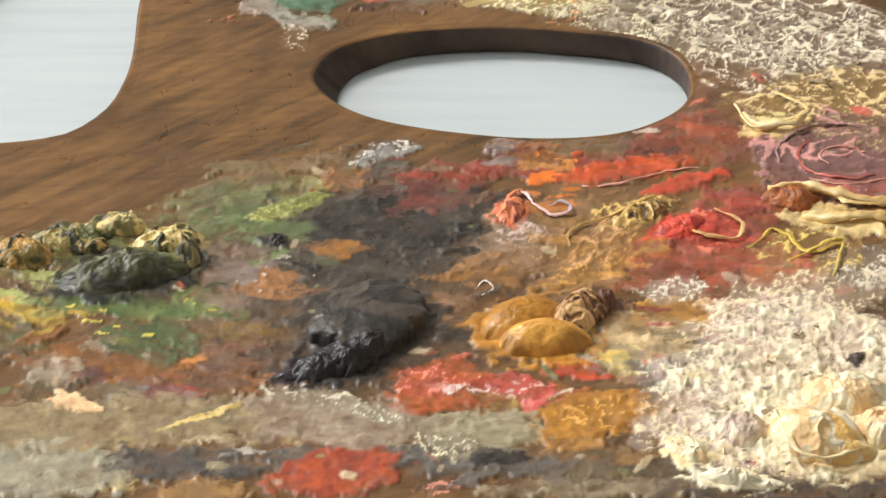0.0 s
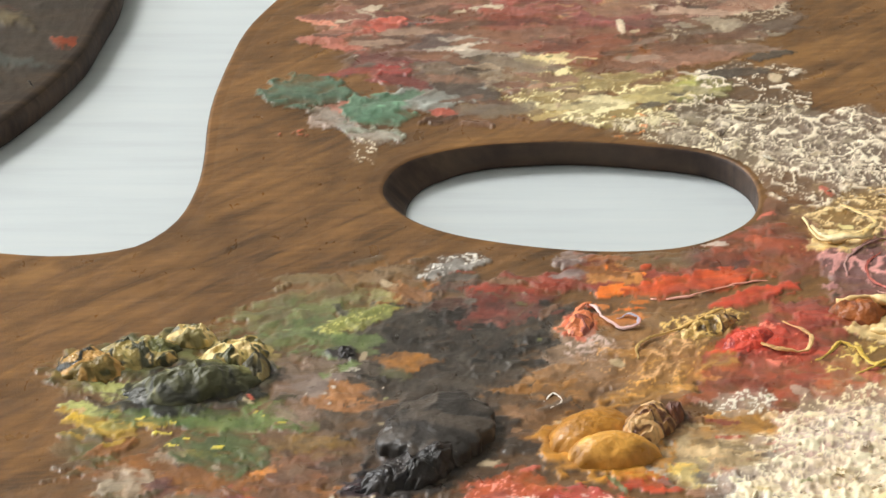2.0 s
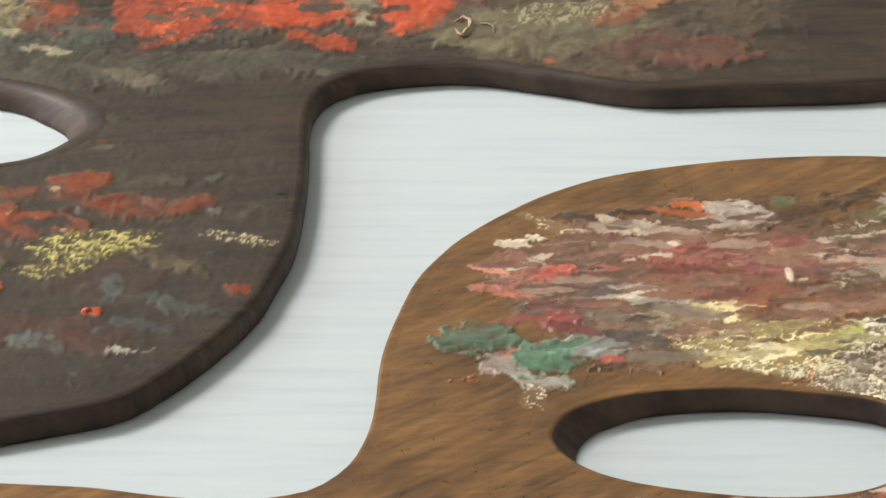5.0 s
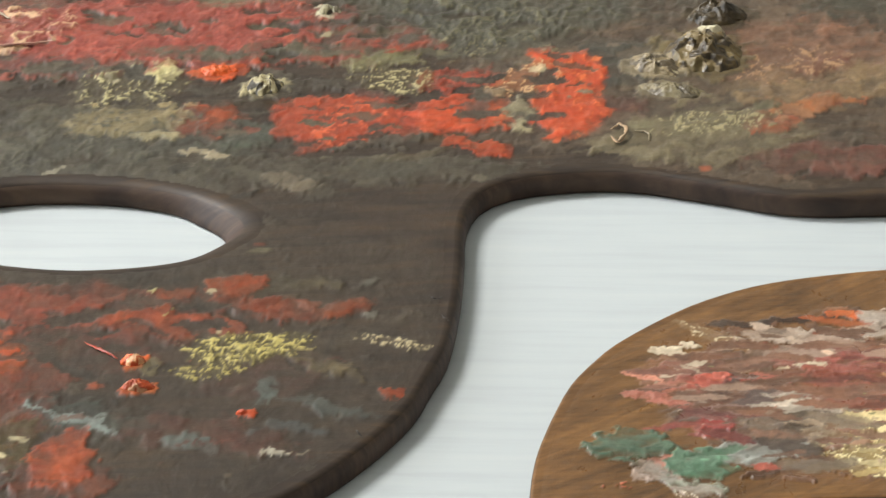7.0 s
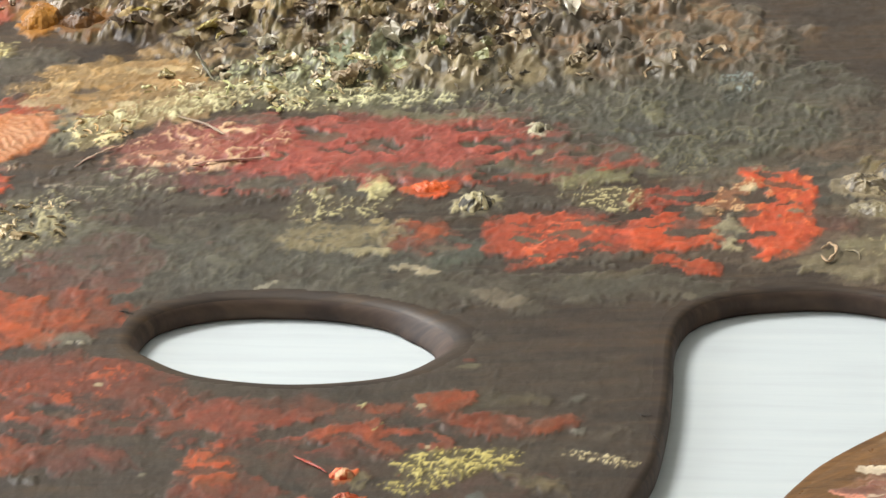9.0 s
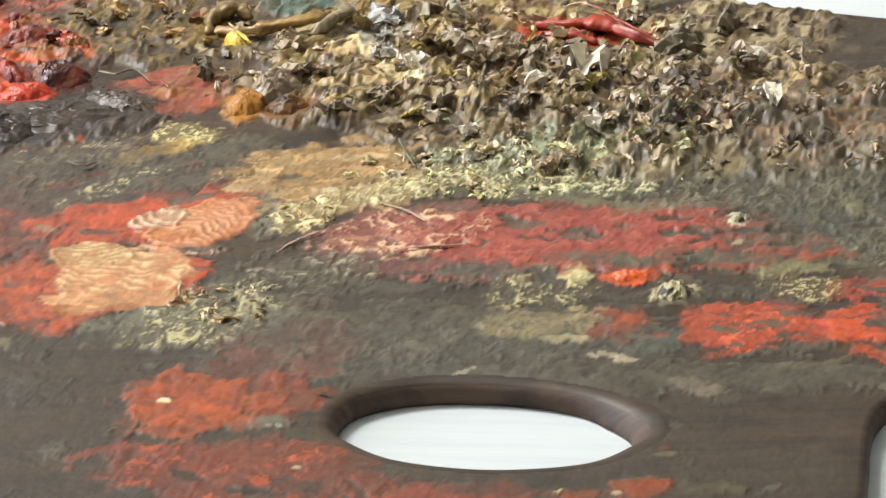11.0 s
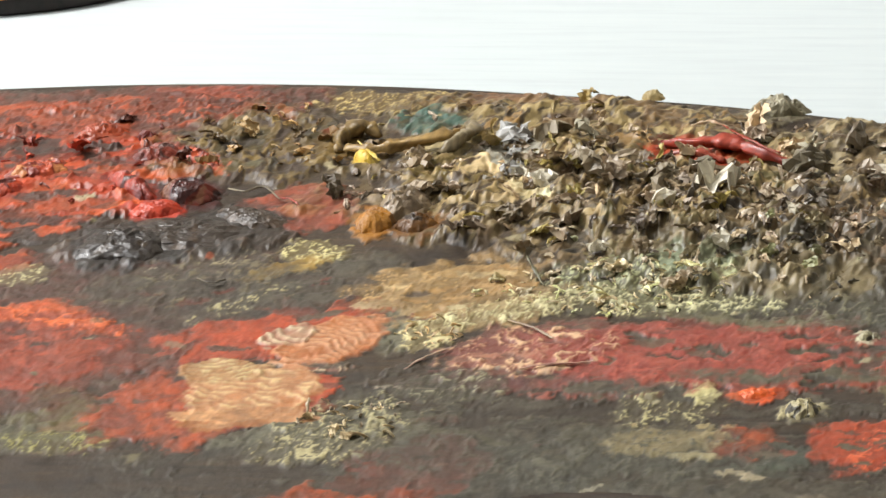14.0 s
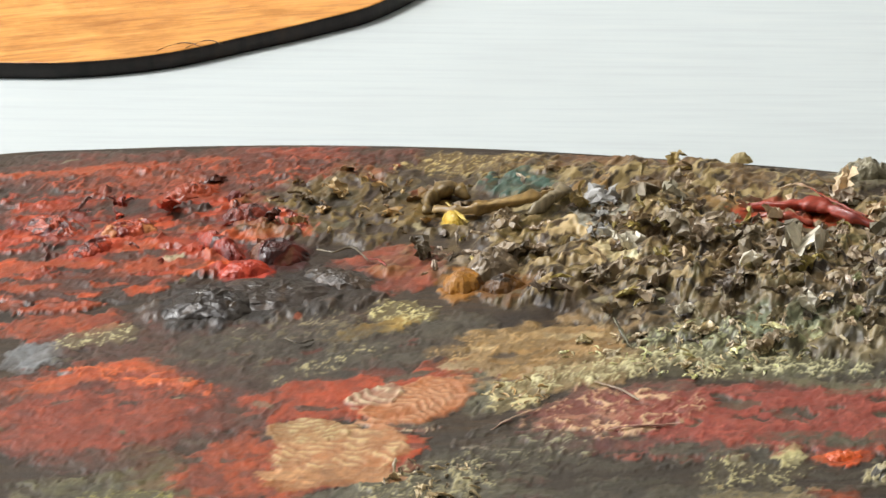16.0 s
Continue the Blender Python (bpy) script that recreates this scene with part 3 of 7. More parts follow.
def strand(thing, canvas, name, points, width, cols, seed=1, label="", flat=0.55, lift=-0.4):
    """A curl or string of paint: a tapering tube through a few points (x, y, height over the paint). Millimetres."""
    p = np.array([(x, y, canvas.level(x, y) + z + lift) for x, y, z in points])
    line = []
    ext = np.vstack([2 * p[0] - p[1], p, 2 * p[-1] - p[-2]])
    for i in range(1, len(ext) - 2):
        a, b, c, d = ext[i - 1:i + 3]
        for t in np.linspace(0, 1, 9, endpoint=False):
            line.append(0.5 * (2 * b + (c - a) * t + (2 * a - 5 * b + 4 * c - d) * t * t + (3 * b - 3 * c + d - a) * t ** 3))
    line = np.array(line + [p[-1]])
    n, k = len(line), 10
    q = np.arange(n) * 0.22
    line[:, 0] += 0.9 * (fbm(q, q * 0 + 3.5, seed + 1, 3) - 0.5)
    line[:, 1] += 0.9 * (fbm(q, q * 0 + 9.5, seed + 2, 3) - 0.5)
    line[:, 2] += 0.7 * (fbm(q * 1.3, q * 0 + 15.5, seed + 3, 3) - 0.5)
    tan = np.gradient(line, axis=0)
    tan /= np.linalg.norm(tan, axis=1)[:, None] + 1e-9
    side = np.cross(tan, (0, 0, 1.0))
    side /= np.linalg.norm(side, axis=1)[:, None] + 1e-9
    up = np.cross(side, tan)
    s = np.linspace(0, 1, n)
    rad = 0.5 * width * (0.25 + 0.75 * np.sin(np.pi * np.clip(s * 0.92 + 0.06, 0, 1)) ** 0.6) * (0.2 + 1.5 * fbm(s * 11 + 3, s * 0 + seed, seed, 3))
    verts, faces, tint = [], [], []
    pal = np.array([lin(c) for c in cols])
    for i in range(n):
        for j in range(k):
            w = 2 * math.pi * j / k
            wob = 1 + 0.25 * math.sin(3 * w + 9 * s[i] + seed)
            verts.append((line[i] + rad[i] * wob * (side[i] * math.cos(w) + up[i] * math.sin(w) * flat)) * MM)
            f = (0.5 + 0.5 * math.sin(w + seed + 4 * s[i])) * (len(cols) - 1)
            a = min(int(f), len(cols) - 2) if len(cols) > 1 else 0
            b = min(a + 1, len(cols) - 1)
            tint.append((pal[a] * (1 - (f - a)) + pal[b] * (f - a)) * (0.7 + 0.5 * ((i * 7 + j * 3) % 11) / 11))
    for i in range(n - 1):
        for j in range(k):
            a, b = i * k + j, i * k + (j + 1) % k
            faces.append((a, b, b + k, a + k))
    faces += [tuple(range(k))[::-1], tuple(range((n - 1) * k, n * k))]
    ob = mesh_from(name, verts, faces, paint_thick, thing, label)
    pigment(ob.data, np.c_[oil(np.array(tint) * canvas.gain), np.ones(len(tint))])
    return ob


def skin(rng, base, size, slim, col, pale):
    """One torn, curled skin of paint with its thickness, folds and frayed edge. Millimetres."""
    nu, nv = (5, 9) if slim else (9, 8)
    s, t = np.meshgrid(np.linspace(-1, 1, nu), np.linspace(0, 1, nv))
    length = size * (0.7 + 0.6 * rng.rand())
    half = length * (0.04 + 0.06 * rng.rand() if slim else 0.16 + 0.24 * rng.rand())
    head, pitch, bend = rng.rand() * 6.283, 0.25 + 0.7 * rng.rand(), 0.4 + 2.6 * rng.rand() ** 1.5
    ang = pitch - bend * t[:, 0] ** 1.3
    turn = head + rng.randn() * (1.2 if slim else 0.35) * t[:, 0]
    ahead = np.c_[np.cos(turn) * np.cos(ang), np.sin(turn) * np.cos(ang), np.sin(ang)]
    path = np.cumsum(ahead, axis=0) * length / nv
    side = np.c_[-np.sin(turn), np.cos(turn), 0 * ang]
    up = np.cross(ahead, side)
    wide = half * (0.5 + 0.65 * np.sin(np.pi * (0.12 + 0.78 * t))) * (0.45 + 1.0 * rng.rand(nv, nu) ** 1.4 * np.abs(s))
    fold = half * (0.25 + 0.3 * rng.rand()) * np.sin(rng.rand() * 6 + s * (2.0 + 3.5 * rng.rand()) + t * 4 * rng.randn()) + half * 0.5 * rng.randn() * s * s
    p = path[:, None] + side[:, None] * (s * wide)[..., None] + up[:, None] * fold[..., None]
    p = p + base + rng.randn(nv, nu, 3) * 0.06 * size * (0.3 if slim else 0.7)
    rim = np.maximum(np.abs(s), np.abs(2 * t - 1)) ** 5
    thick = (0.1 + 0.015 * size) * (1 - 0.7 * rim)
    verts = np.concatenate([p + up[:, None] * thick[..., None], p - up[:, None] * thick[..., None]]).reshape(-1, 3)
    f = np.clip(rim * (0.25 + 0.75 * rng.rand(nv, nu)) * (0.3 + 0.7 * t), 0, 1)[..., None]
    tint = (col * (1 - 0.6 * f) + pale * 0.6 * f) * (0.8 + 0.4 * rng.rand(nv, nu))[..., None]
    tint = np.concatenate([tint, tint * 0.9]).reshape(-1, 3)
    n, faces = nu * nv, []
    for i in range(nv - 1):
        for j in range(nu - 1):
            q = i * nu + j
            faces += [(q, q + 1, q + nu + 1, q + nu), (n + q + nu, n + q + nu + 1, n + q + 1, n + q)]
    loop = [j for j in range(nu)] + [i * nu + nu - 1 for i in range(1, nv)] + [(nv - 1) * nu + j for j in range(nu - 2, -1, -1)] + [i * nu for i in range(nv - 2, 0, -1)]
    faces += [(b, a, n + a, n + b) for a, b in zip(loop, loop[1:] + loop[:1])]
    return verts, faces, tint


def flakes(thing, canvas, zones, seed, label, singles=22, slender=0.6):
    """Torn, curled skins of paint that stand up out of the dried crust. zones: (x, y, rx, ry, turn, count, size, colours).
    The largest of each zone are parts of their own; the rest is one mesh of stuff."""
    rng = np.random.RandomState(seed)
    verts, faces, tint, total = [], [], [], 0
    for cx, cy, rx, ry, ang, count, size, cols in zones:
        pal = np.array([lin(c) for c in cols])
        ca, sa = math.cos(radians(ang)), math.sin(radians(ang))
        for n in range(count):
            d, p = math.sqrt(rng.rand()), rng.rand() * 6.283
            x, y = rx * d * math.cos(p), ry * d * math.sin(p)
            x, y = cx + x * ca - y * sa, cy + x * sa + y * ca
            single = n < singles
            col = pal[rng.randint(len(pal))] * (0.7 + 0.5 * rng.rand())
            pale = col * 1.3 + np.array((0.07, 0.06, 0.045))
            base = np.array((x, y, canvas.level(x, y) - 0.6))
            slim = rng.rand() < (0.92 if size < 5 else slender)
            v, fc, t = skin(rng, base, size * (1.1 if single else 0.45 + 0.6 * rng.rand()), slim, col, pale)
            if single:
                ob = mesh_from("paint_flake", v * MM, fc, paint_thick, thing, smooth=False)
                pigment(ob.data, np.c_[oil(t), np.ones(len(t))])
            else:
                verts.append(v * MM)
                faces += [tuple(q + total for q in f) for f in fc]
                tint.append(t)
                total += len(v)
    ob = mesh_from("dried_crust", np.vstack(verts), faces, paint_thick, thing, smooth=False)
    tint = np.vstack(tint)
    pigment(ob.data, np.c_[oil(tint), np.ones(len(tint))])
    return tagged(ob, label, kind="stuff")


# ------------------------------------------------------------------ room and table


def box(bm, x0, x1, y0, y1, z0, z1):
    m = Matrix.Translation(((x0 + x1) / 2, (y0 + y1) / 2, (z0 + z1) / 2)) @ Matrix.Diagonal((x1 - x0, y1 - y0, z1 - z0, 1))
    return bmesh.ops.create_cube(bm, size=1.0, matrix=m)["verts"]


def slab(name, material, boxes, label, bevel=0.0, parent=None):
    bm = bmesh.new()
    for b in boxes:
        box(bm, *b)
    if bevel:
        bmesh.ops.bevel(bm, geom=bm.edges[:], offset=bevel, segments=3, affect="EDGES")
    ob = part(name, bm, material, parent, label)
    return ob


wall_paint = plain("wall_paint", "dcd9d2", 0.8, 6.0, 0.05)
floor_grey = plain("floor_grey", "8d8a86", 0.55, 9.0, 0.15)
ceiling_white = plain("ceiling_white", "e6e4df", 0.85, 5.0, 0.04)
frame_white = plain("frame_white", "e2e2de", 0.45, 20.0, 0.05)
diffuser_white = plain("diffuser_white", "f0eee8", 0.5, 20.0, 0.03)
leg_steel = plain("leg_steel", "8e9092", 0.35, 40.0, 0.1)

FLOOR = -0.9
tagged(slab("floor", floor_grey, [(-2.5, 2.5, -2.6, 3.6, FLOOR - 0.1, FLOOR)], "grey sealed floor of the room"), kind="structure", category="floor")
tagged(slab("ceiling", ceiling_white, [(-2.5, 2.5, -2.6, 3.6, 1.9, 2.0)], "plain white ceiling of the room"), kind="structure", category="ceiling")
tagged(slab("wall_north", wall_paint, [(-2.5, 2.5, 3.6, 3.7, FLOOR, 1.9)], "plain off-white wall of the room"), kind="structure", category="wall")
tagged(slab("wall_south", wall_paint, [(-2.5, 2.5, -2.7, -2.6, FLOOR, 1.9)], "plain off-white wall of the room"), kind="structure", category="wall")
tagged(slab("wall_east", wall_paint, [(2.5, 2.6, -2.6, 3.6, FLOOR, 1.9)], "plain off-white wall of the room"), kind="structure", category="wall")
tagged(slab("wall_west", wall_paint, [(-2.6, -2.5, -2.6, -0.7, FLOOR, 1.9), (-2.6, -2.5, 1.5, 3.6, FLOOR, 1.9), (-2.6, -2.5, -0.7, 1.5, FLOOR, 0.0),
                                      (-2.6, -2.5, -0.7, 1.5, 1.5, 1.9)], "plain off-white wall with a window opening"), kind="structure", category="wall")
tagged(slab("window_1", frame_white, [(-2.58, -2.52, -0.7, -0.64, 0.0, 1.5), (-2.58, -2.52, 1.44, 1.5, 0.0, 1.5), (-2.58, -2.52, -0.64, 1.44, 0.0, 0.06),
                                      (-2.58, -2.52, -0.64, 1.44, 1.44, 1.5), (-2.57, -2.53, 0.38, 0.42, 0.06, 1.44)], "white painted window frame"), kind="structure", category="window")

ceiling_panel = new("ceiling_light")
ceiling_panel.location = (-1.6, 1.0, 1.9)
slab("frame", frame_white, [(-2.12, -2.1, 0.65, 1.35, 1.83, 1.9), (-1.1, -1.08, 0.65, 1.35, 1.83, 1.9), (-2.1, -1.1, 0.65, 0.67, 1.83, 1.9),
                            (-2.1, -1.1, 1.33, 1.35, 1.83, 1.9)], "", 0.0, ceiling_panel)
slab("diffuser", diffuser_white, [(-2.1, -1.1, 0.67, 1.33, 1.85, 1.86)], "", 0.0, ceiling_panel)
tagged(ceiling_panel, "white framed panel light under the ceiling", "ceiling light")

table = new("table")
table.location = (-0.2, 0.35, FLOOR)
slab("tabletop", white_board, [(-1.5, 1.1, -0.5, 1.35, -0.03, 0.0)], "", 0.002, table)
for lx in (-1.42, 1.02):
    for ly in (-0.42, 1.27):
        slab("leg", leg_steel, [(lx - 0.025, lx + 0.025, ly - 0.025, ly + 0.025, FLOOR, -0.03)], "", 0.004, table)
tagged(table, "white table with a faintly streaked painted top", "table")

# ------------------------------------------------------------------ the palettes
OUT_A = [(57.2, 182.0), (36.5, 183.7), (11.8, 181.6), (-13.2, 174.9), (-27.9, 166.1), (-37.5, 156.7), (-46.6, 145.0), (-51.1, 136.5),
    (-55.2, 126.4), (-57.9, 113.5), (-60.1, 98.5), (-60.7, 87.6), (-60.6, 77.1), (-60.8, 68.5), (-61.7, 60.6), (-64.2, 50.7),
    (-69.3, 42.7), (-75.2, 39.1), (-86.4, 37.2), (-100.3, 38.8), (-119.5, 42.3), (-161.5, 42.5), (-199.8, 25.5), (-221.0, -17.0),
    (-208.2, -68.0), (-161.5, -110.5), (-85.0, -140.2), (17.0, -153.0), (110.5, -140.2), (187.0, -93.5), (229.5, -17.0), (229.5, 68.0),
    (195.5, 136.0), (136.0, 171.7), (93.5, 180.2)]
HOLE_A = [(-24.8, 59.8), (-22.6, 69.6), (-16.0, 75.2), (-4.9, 78.8), (10.8, 80.2), (24.2, 78.8), (38.5, 75.3), (45.9, 67.6),
    (47.3, 55.7), (42.8, 47.2), (31.8, 40.5), (14.7, 39.2), (-5.7, 43.3), (-18.3, 49.8)]
OUT_B = [(-123.4, 70.0), (-111.0, 75.8), (-102.5, 86.4), (-95.1, 99.1), (-90.1, 110.0), (-87.1, 118.5), (-84.9, 130.0), (-82.4, 143.8),
    (-81.9, 166.9), (-82.8, 188.7), (-83.7, 201.1), (-83.0, 212.8), (-79.1, 221.9), (-69.1, 228.1), (-49.6, 230.6), (-29.8, 225.1),
    (-10.3, 218.6), (11.2, 218.9), (51.0, 222.7), (93.5, 242.2), (110.5, 289.0), (93.5, 348.5), (42.5, 408.0), (-42.5, 454.8),
    (-129.9, 479.9), (-190.1, 496.0), (-233.9, 503.2), (-287.6, 510.2), (-334.3, 512.1), (-377.3, 510.4), (-419.8, 505.2), (-447.7, 499.9),
    (-501.5, 477.7), (-552.5, 416.5), (-561.0, 340.0), (-535.5, 255.0), (-476.0, 178.5), (-382.5, 119.0), (-280.5, 80.8), (-195.5, 61.2),
    (-153.0, 61.2)]
HOLE_B = [(-207.7, 198.7), (-206.2, 210.8), (-198.2, 217.9), (-186.7, 221.4), (-169.2, 221.4), (-152.6, 217.4), (-140.9, 210.2), (-134.5, 201.5),
    (-138.1, 192.6), (-145.1, 185.1), (-157.4, 180.9), (-172.7, 179.7), (-190.2, 183.3), (-202.3, 191.5)]
OUT_C = [(-478.4, 588.0), (-449.4, 589.9), (-423.2, 600.0), (-399.6, 619.7), (-382.3, 635.3), (-364.4, 657.5), (-352.8, 705.5), (-365.5, 765.0),
    (-425.0, 816.0), (-527.0, 833.0), (-629.0, 807.5), (-680.0, 739.5), (-671.5, 663.0), (-620.5, 612.0), (-544.0, 590.8)]


def palette(label, at):
    thing = new("painters_palette")
    thing.location = (at[0] * MM, at[1] * MM, 0)
    return tagged(thing, label, "palette", "painters palettes on the table")


palette_a = palette("brown walnut artist's palette crusted with many dried oil paints", (0, 0))
palette_b = palette("dark umber artist's palette heaped with red and grey dried paint", (-250, 350))
palette_c = palette("clean honey-coloured wooden palette lying on the white table", (-520, 700))

MARK = (-418.8, 604.8)
line_a, hole_a = ring(OUT_A, 320), ring(HOLE_A, 160)
line_b, hole_b = ring(OUT_B, 360), ring(HOLE_B, 160)
line_c = ring(OUT_C, 240)
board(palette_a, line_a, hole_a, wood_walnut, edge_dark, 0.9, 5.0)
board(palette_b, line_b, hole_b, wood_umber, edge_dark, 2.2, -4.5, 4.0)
board(palette_c, line_c, None, wood_orange, edge_shaded, 1.2)

class Bare:
    """Bare wood, for marks on an unpainted palette."""
    gain, tint = 1.0, np.ones(3)

    def level(self, x, y):
        return TOP


for px_mm, wide in ((0.0, 9.0), (7.0, 7.0)):
    cx, cy = MARK[0] + px_mm, MARK[1] + 0.4 * px_mm
    strand(palette_c, Bare(), "pencil_mark", [(cx - wide, cy - 4, 0.42), (cx - wide * 0.6, cy + 3, 0.42), (cx, cy + 4, 0.42), (cx + wide * 0.7, cy, 0.42)], 0.5,
           ("2a2018", "3a2c20"), 41, "thin dark pencil curl drawn on the wood")

# the paint on the walnut palette
BOX_A, BOX_B = (-105, 95, -85, 185), (-470, 20, 75, 510)
a = Canvas(-120, 108, -95, 188, 0.3, 0.5)
a.gain, a.tall = 1.38, 1.5
a.dab(5.4, 124.4, 41.0, 34.5, -0, "6b4a34", "5a4234", a=0.55, h=0.1, streak=0.5)
# this dab is a dark shadow painted onto the board
a.dab(21.2, 156.1, 12.0, 7.1, -31, "4a3322", a=0.7)
a.dab(35.8, 162.6, 7.7, 5.5, 21, "3a2c22", a=0.7)
a.dab(-11.4, 155.4, 14.6, 1.6, 8, "36261c", h=0.1)
a.dab(3.1, 158.8, 4.3, 1.6, 8, "b0502c")
a.dab(-34.6, 142.5, 3.0, 1.0, -0, "cfc0a4")
a.dab(49.1, 162.1, 6.1, 3.1, 6, "8a8478")
a.dab(45.2, 155.2, 9.8, 3.6, 11, "5e6040", a=0.8)
a.dab(9.0, 136.9, 22.6, 9.6, 4, "74403a", "8a4c40")
a.dab(6.5, 117.1, 16.4, 9.2, -8, "8a4838", "6e4434")
a.dab(23.1, 133.8, 11.8, 10.0, -0, "864840", "6e3c38")
a.dab(26.1, 113.4, 11.3, 5.6, -16, "7e4a2a", "6a4630")
a.dab(-31.3, 133.1, 9.7, 8.6, 17, "7e5848", "6a4c40", a=0.8)
a.dab(-31.0, 125.7, 7.5, 4.2, 24, "a06a56", "8a5044")
a.dab(-25.2, 126.4, 5.8, 3.2, 30, "a84c3a")
a.dab(-16.4, 128.1, 8.3, 3.2, -6, "a44a3a", "8e4238")
a.dab(-2.9, 131.3, 8.3, 3.0, -0, "8c4e3c")
a.dab(-20.2, 113.5, 13.5, 11.4, -20, "5f5048", "4e443e", a=0.85)
a.dab(-22.7, 122.0, 2.8, 8.2, -37, "54443e")
a.dab(-10.0, 136.9, 6.6, 2.5, -11, "a29278", "b4a68c")
a.dab(-12.2, 123.9, 7.3, 2.8, -16, "988a78", "b0a492")
a.dab(-2.8, 108.6, 14.0, 8.3, -8, "746450", "8c7c66")
a.dab(-35.5, 88.7, 7.3, 4.7, -23, "7a746a", "8c7c70")
a.dab(-26.3, 82.4, 6.3, 3.6, -10, "7c8676", "8a8c7c")
a.dab(-31.2, 93.4, 7.0, 2.3, -10, "9a5c4c", a=0.7)
a.dab(37.2, 100.4, 6.8, 5.6, 0, "868a3e", "a0985a")
a.dab(29.2, 99.2, 5.7, 3.3, 0, "b0a060", "c8b880")
a.dab(51.4, 49.8, 6.5, 12.5, -0, "6a4434", "5a3c30", a=0.7)
a.dab(-13.3, -25.4, 76.1, 58.6, 9, "6e4c2e", "5a4838", a=0.45, h=0.12, streak=0.6)
a.dab(-28.9, -7.3, 43.3, 21.9, 14, "6a523c", "56483a", a=0.5, h=0.12)
a.dab(-53.2, -72.9, 3.5, 2.6, -43, "c8b070")
a.dab(-9.9, -68.5, 3.9, 1.9, 20, "c0563a")
a.dab(-21.5, -56.3, 6.7, 5.0, -0, "a06e5c", a=0.6)
a.dab(-39.6, -60.1, 3.8, 0.7, -0, "c8b690")
a.dab(3.4, -65.8, 49.4, 4.2, -2, "4a4640", "56504a")
a.dab(20.7, -58.8, 5.8, 3.3, -0, "a8742e")
a.dab(28.2, -64.5, 12.4, 2.6, -7, "8e6430", "6c5030")
a.dab(34.6, -69.7, 18.0, 3.5, -0, "42362a", "56462e")
a.dab(25.0, -73.8, 20.7, 2.9, -0, "7c6c54", "8a7a60")
a.dab(59.9, -73.8, 24.5, 4.1, -0, "4a4038", "3c342c")
a.dab(11.8, -43.2, 7.9, 3.4, -9, "c05a4a", "a04440", h=0.4)
a.dab(12.2, -47.1, 5.0, 2.3, -17, "7a3440")
a.dab(22.2, -39.1, 4.4, 3.1, -0, "c44a34")
a.dab(21.0, -47.1, 8.7, 3.0, -0, "a05a3a")
a.dab(9.3, -50.0, 5.8, 3.0, -0, "a07a3a")
a.dab(-52.5, -35.9, 22.6, 9.5, -0, "84502a", "6e4428", a=0.8)
a.dab(-53.5, -44.2, 5.8, 3.4, -0, "6b6460", "7a726e")
a.dab(-47.0, -47.1, 6.8, 1.7, -0, "76706c")
a.dab(-68.6, -38.5, 4.9, 5.5, -0, "8e826e", "a08c74")
a.dab(-68.5, -46.2, 5.8, 5.1, -0, "4c4a34", a=0.7)
a.dab(-61.5, -40.8, 2.9, 4.5, -0, "5e3c38")
a.dab(-44.7, -44.9, 4.4, 2.7, -0, "8e4436")
a.dab(-35.0, -30.7, 11.9, 8.8, -0, "5c4636", "74523c", a=0.7)
a.dab(-35.2, -27.2, 7.9, 2.8, -0, "8a6a30", a=0.7)
a.dab(-37.8, -35.9, 9.2, 4.2, -17, "6a4434", a=0.7)
a.dab(-53.8, -31.1, 4.0, 1.4, -9, "b89e3a")
a.dab(-44.7, -16.4, 8.1, 4.1, -32, "4f6236", "667a44")
a.dab(-73.4, -20.9, 7.7, 2.6, -23, "b8962e", "8e7a34")
a.dab(-73.8, -16.4, 7.2, 2.1, -9, "9a9c5c")
a.dab(-63.4, -20.9, 3.1, 1.4, -9, "c0a040")
a.dab(-74.8, -29.0, 6.0, 6.2, -0, "545836", a=0.8)
a.dab(-36.7, 10.7, 14.2, 11.3, 25, "46502f", "5d6a40", streak=0.5)
a.dab(-40.1, 18.4, 14.3, 5.2, 25, "5a5c38", "6a6844", a=0.85)
a.dab(-23.4, 18.4, 5.0, 1.3, 42, "a0a050")
a.dab(-15.1, 19.4, 15.5, 9.5, 45, "4a463e", "3a3834", a=0.9)
a.dab(-9.6, 2.1, 23.8, 16.3, 31, "27241f", "35302a", streak=0.2)
a.dab(-8.7, 7.8, 17.1, 8.7, 31, "221f1b", "2e2a25", streak=0.2, h=0.2)
a.dab(-16.6, -9.1, 20.3, 10.1, -0, "332d27", "40382f", a=0.85)
a.dab(-19.3, 23.3, 7.5, 4.1, 42, "9a6434", a=0.8)
a.dab(-10.0, 32.3, 6.6, 1.8, 35, "7a746c", "a09a92")
a.dab(-14.3, -30.7, 20.8, 19.3, -0, "2c2620", "362d25", a=0.75)
a.dab(-34.9, -7.3, 7.6, 7.8, -0, "6e6058", "807066", a=0.8)
a.dab(-2.0, 17.4, 8.7, 5.7, 18, "5e3028", "6e3a30")
a.dab(12.2, 27.3, 23.4, 4.0, 8, "6c2e22", "82382a")
a.dab(18.5, 23.7, 3.5, 1.7, 15, "dc6c30")
a.dab(11.3, 35.8, 3.2, 3.7, -0, "8a7a74", "6e625e")
a.dab(28.3, 34.9, 12.8, 3.6, 4, "74583a", "5e4c34")
a.dab(40.0, 34.9, 8.0, 4.5, -0, "4c2c24", "5a342a")
a.dab(48.7, 38.4, 16.4, 8.0, -19, "8a3f2c", "6b3a2a")
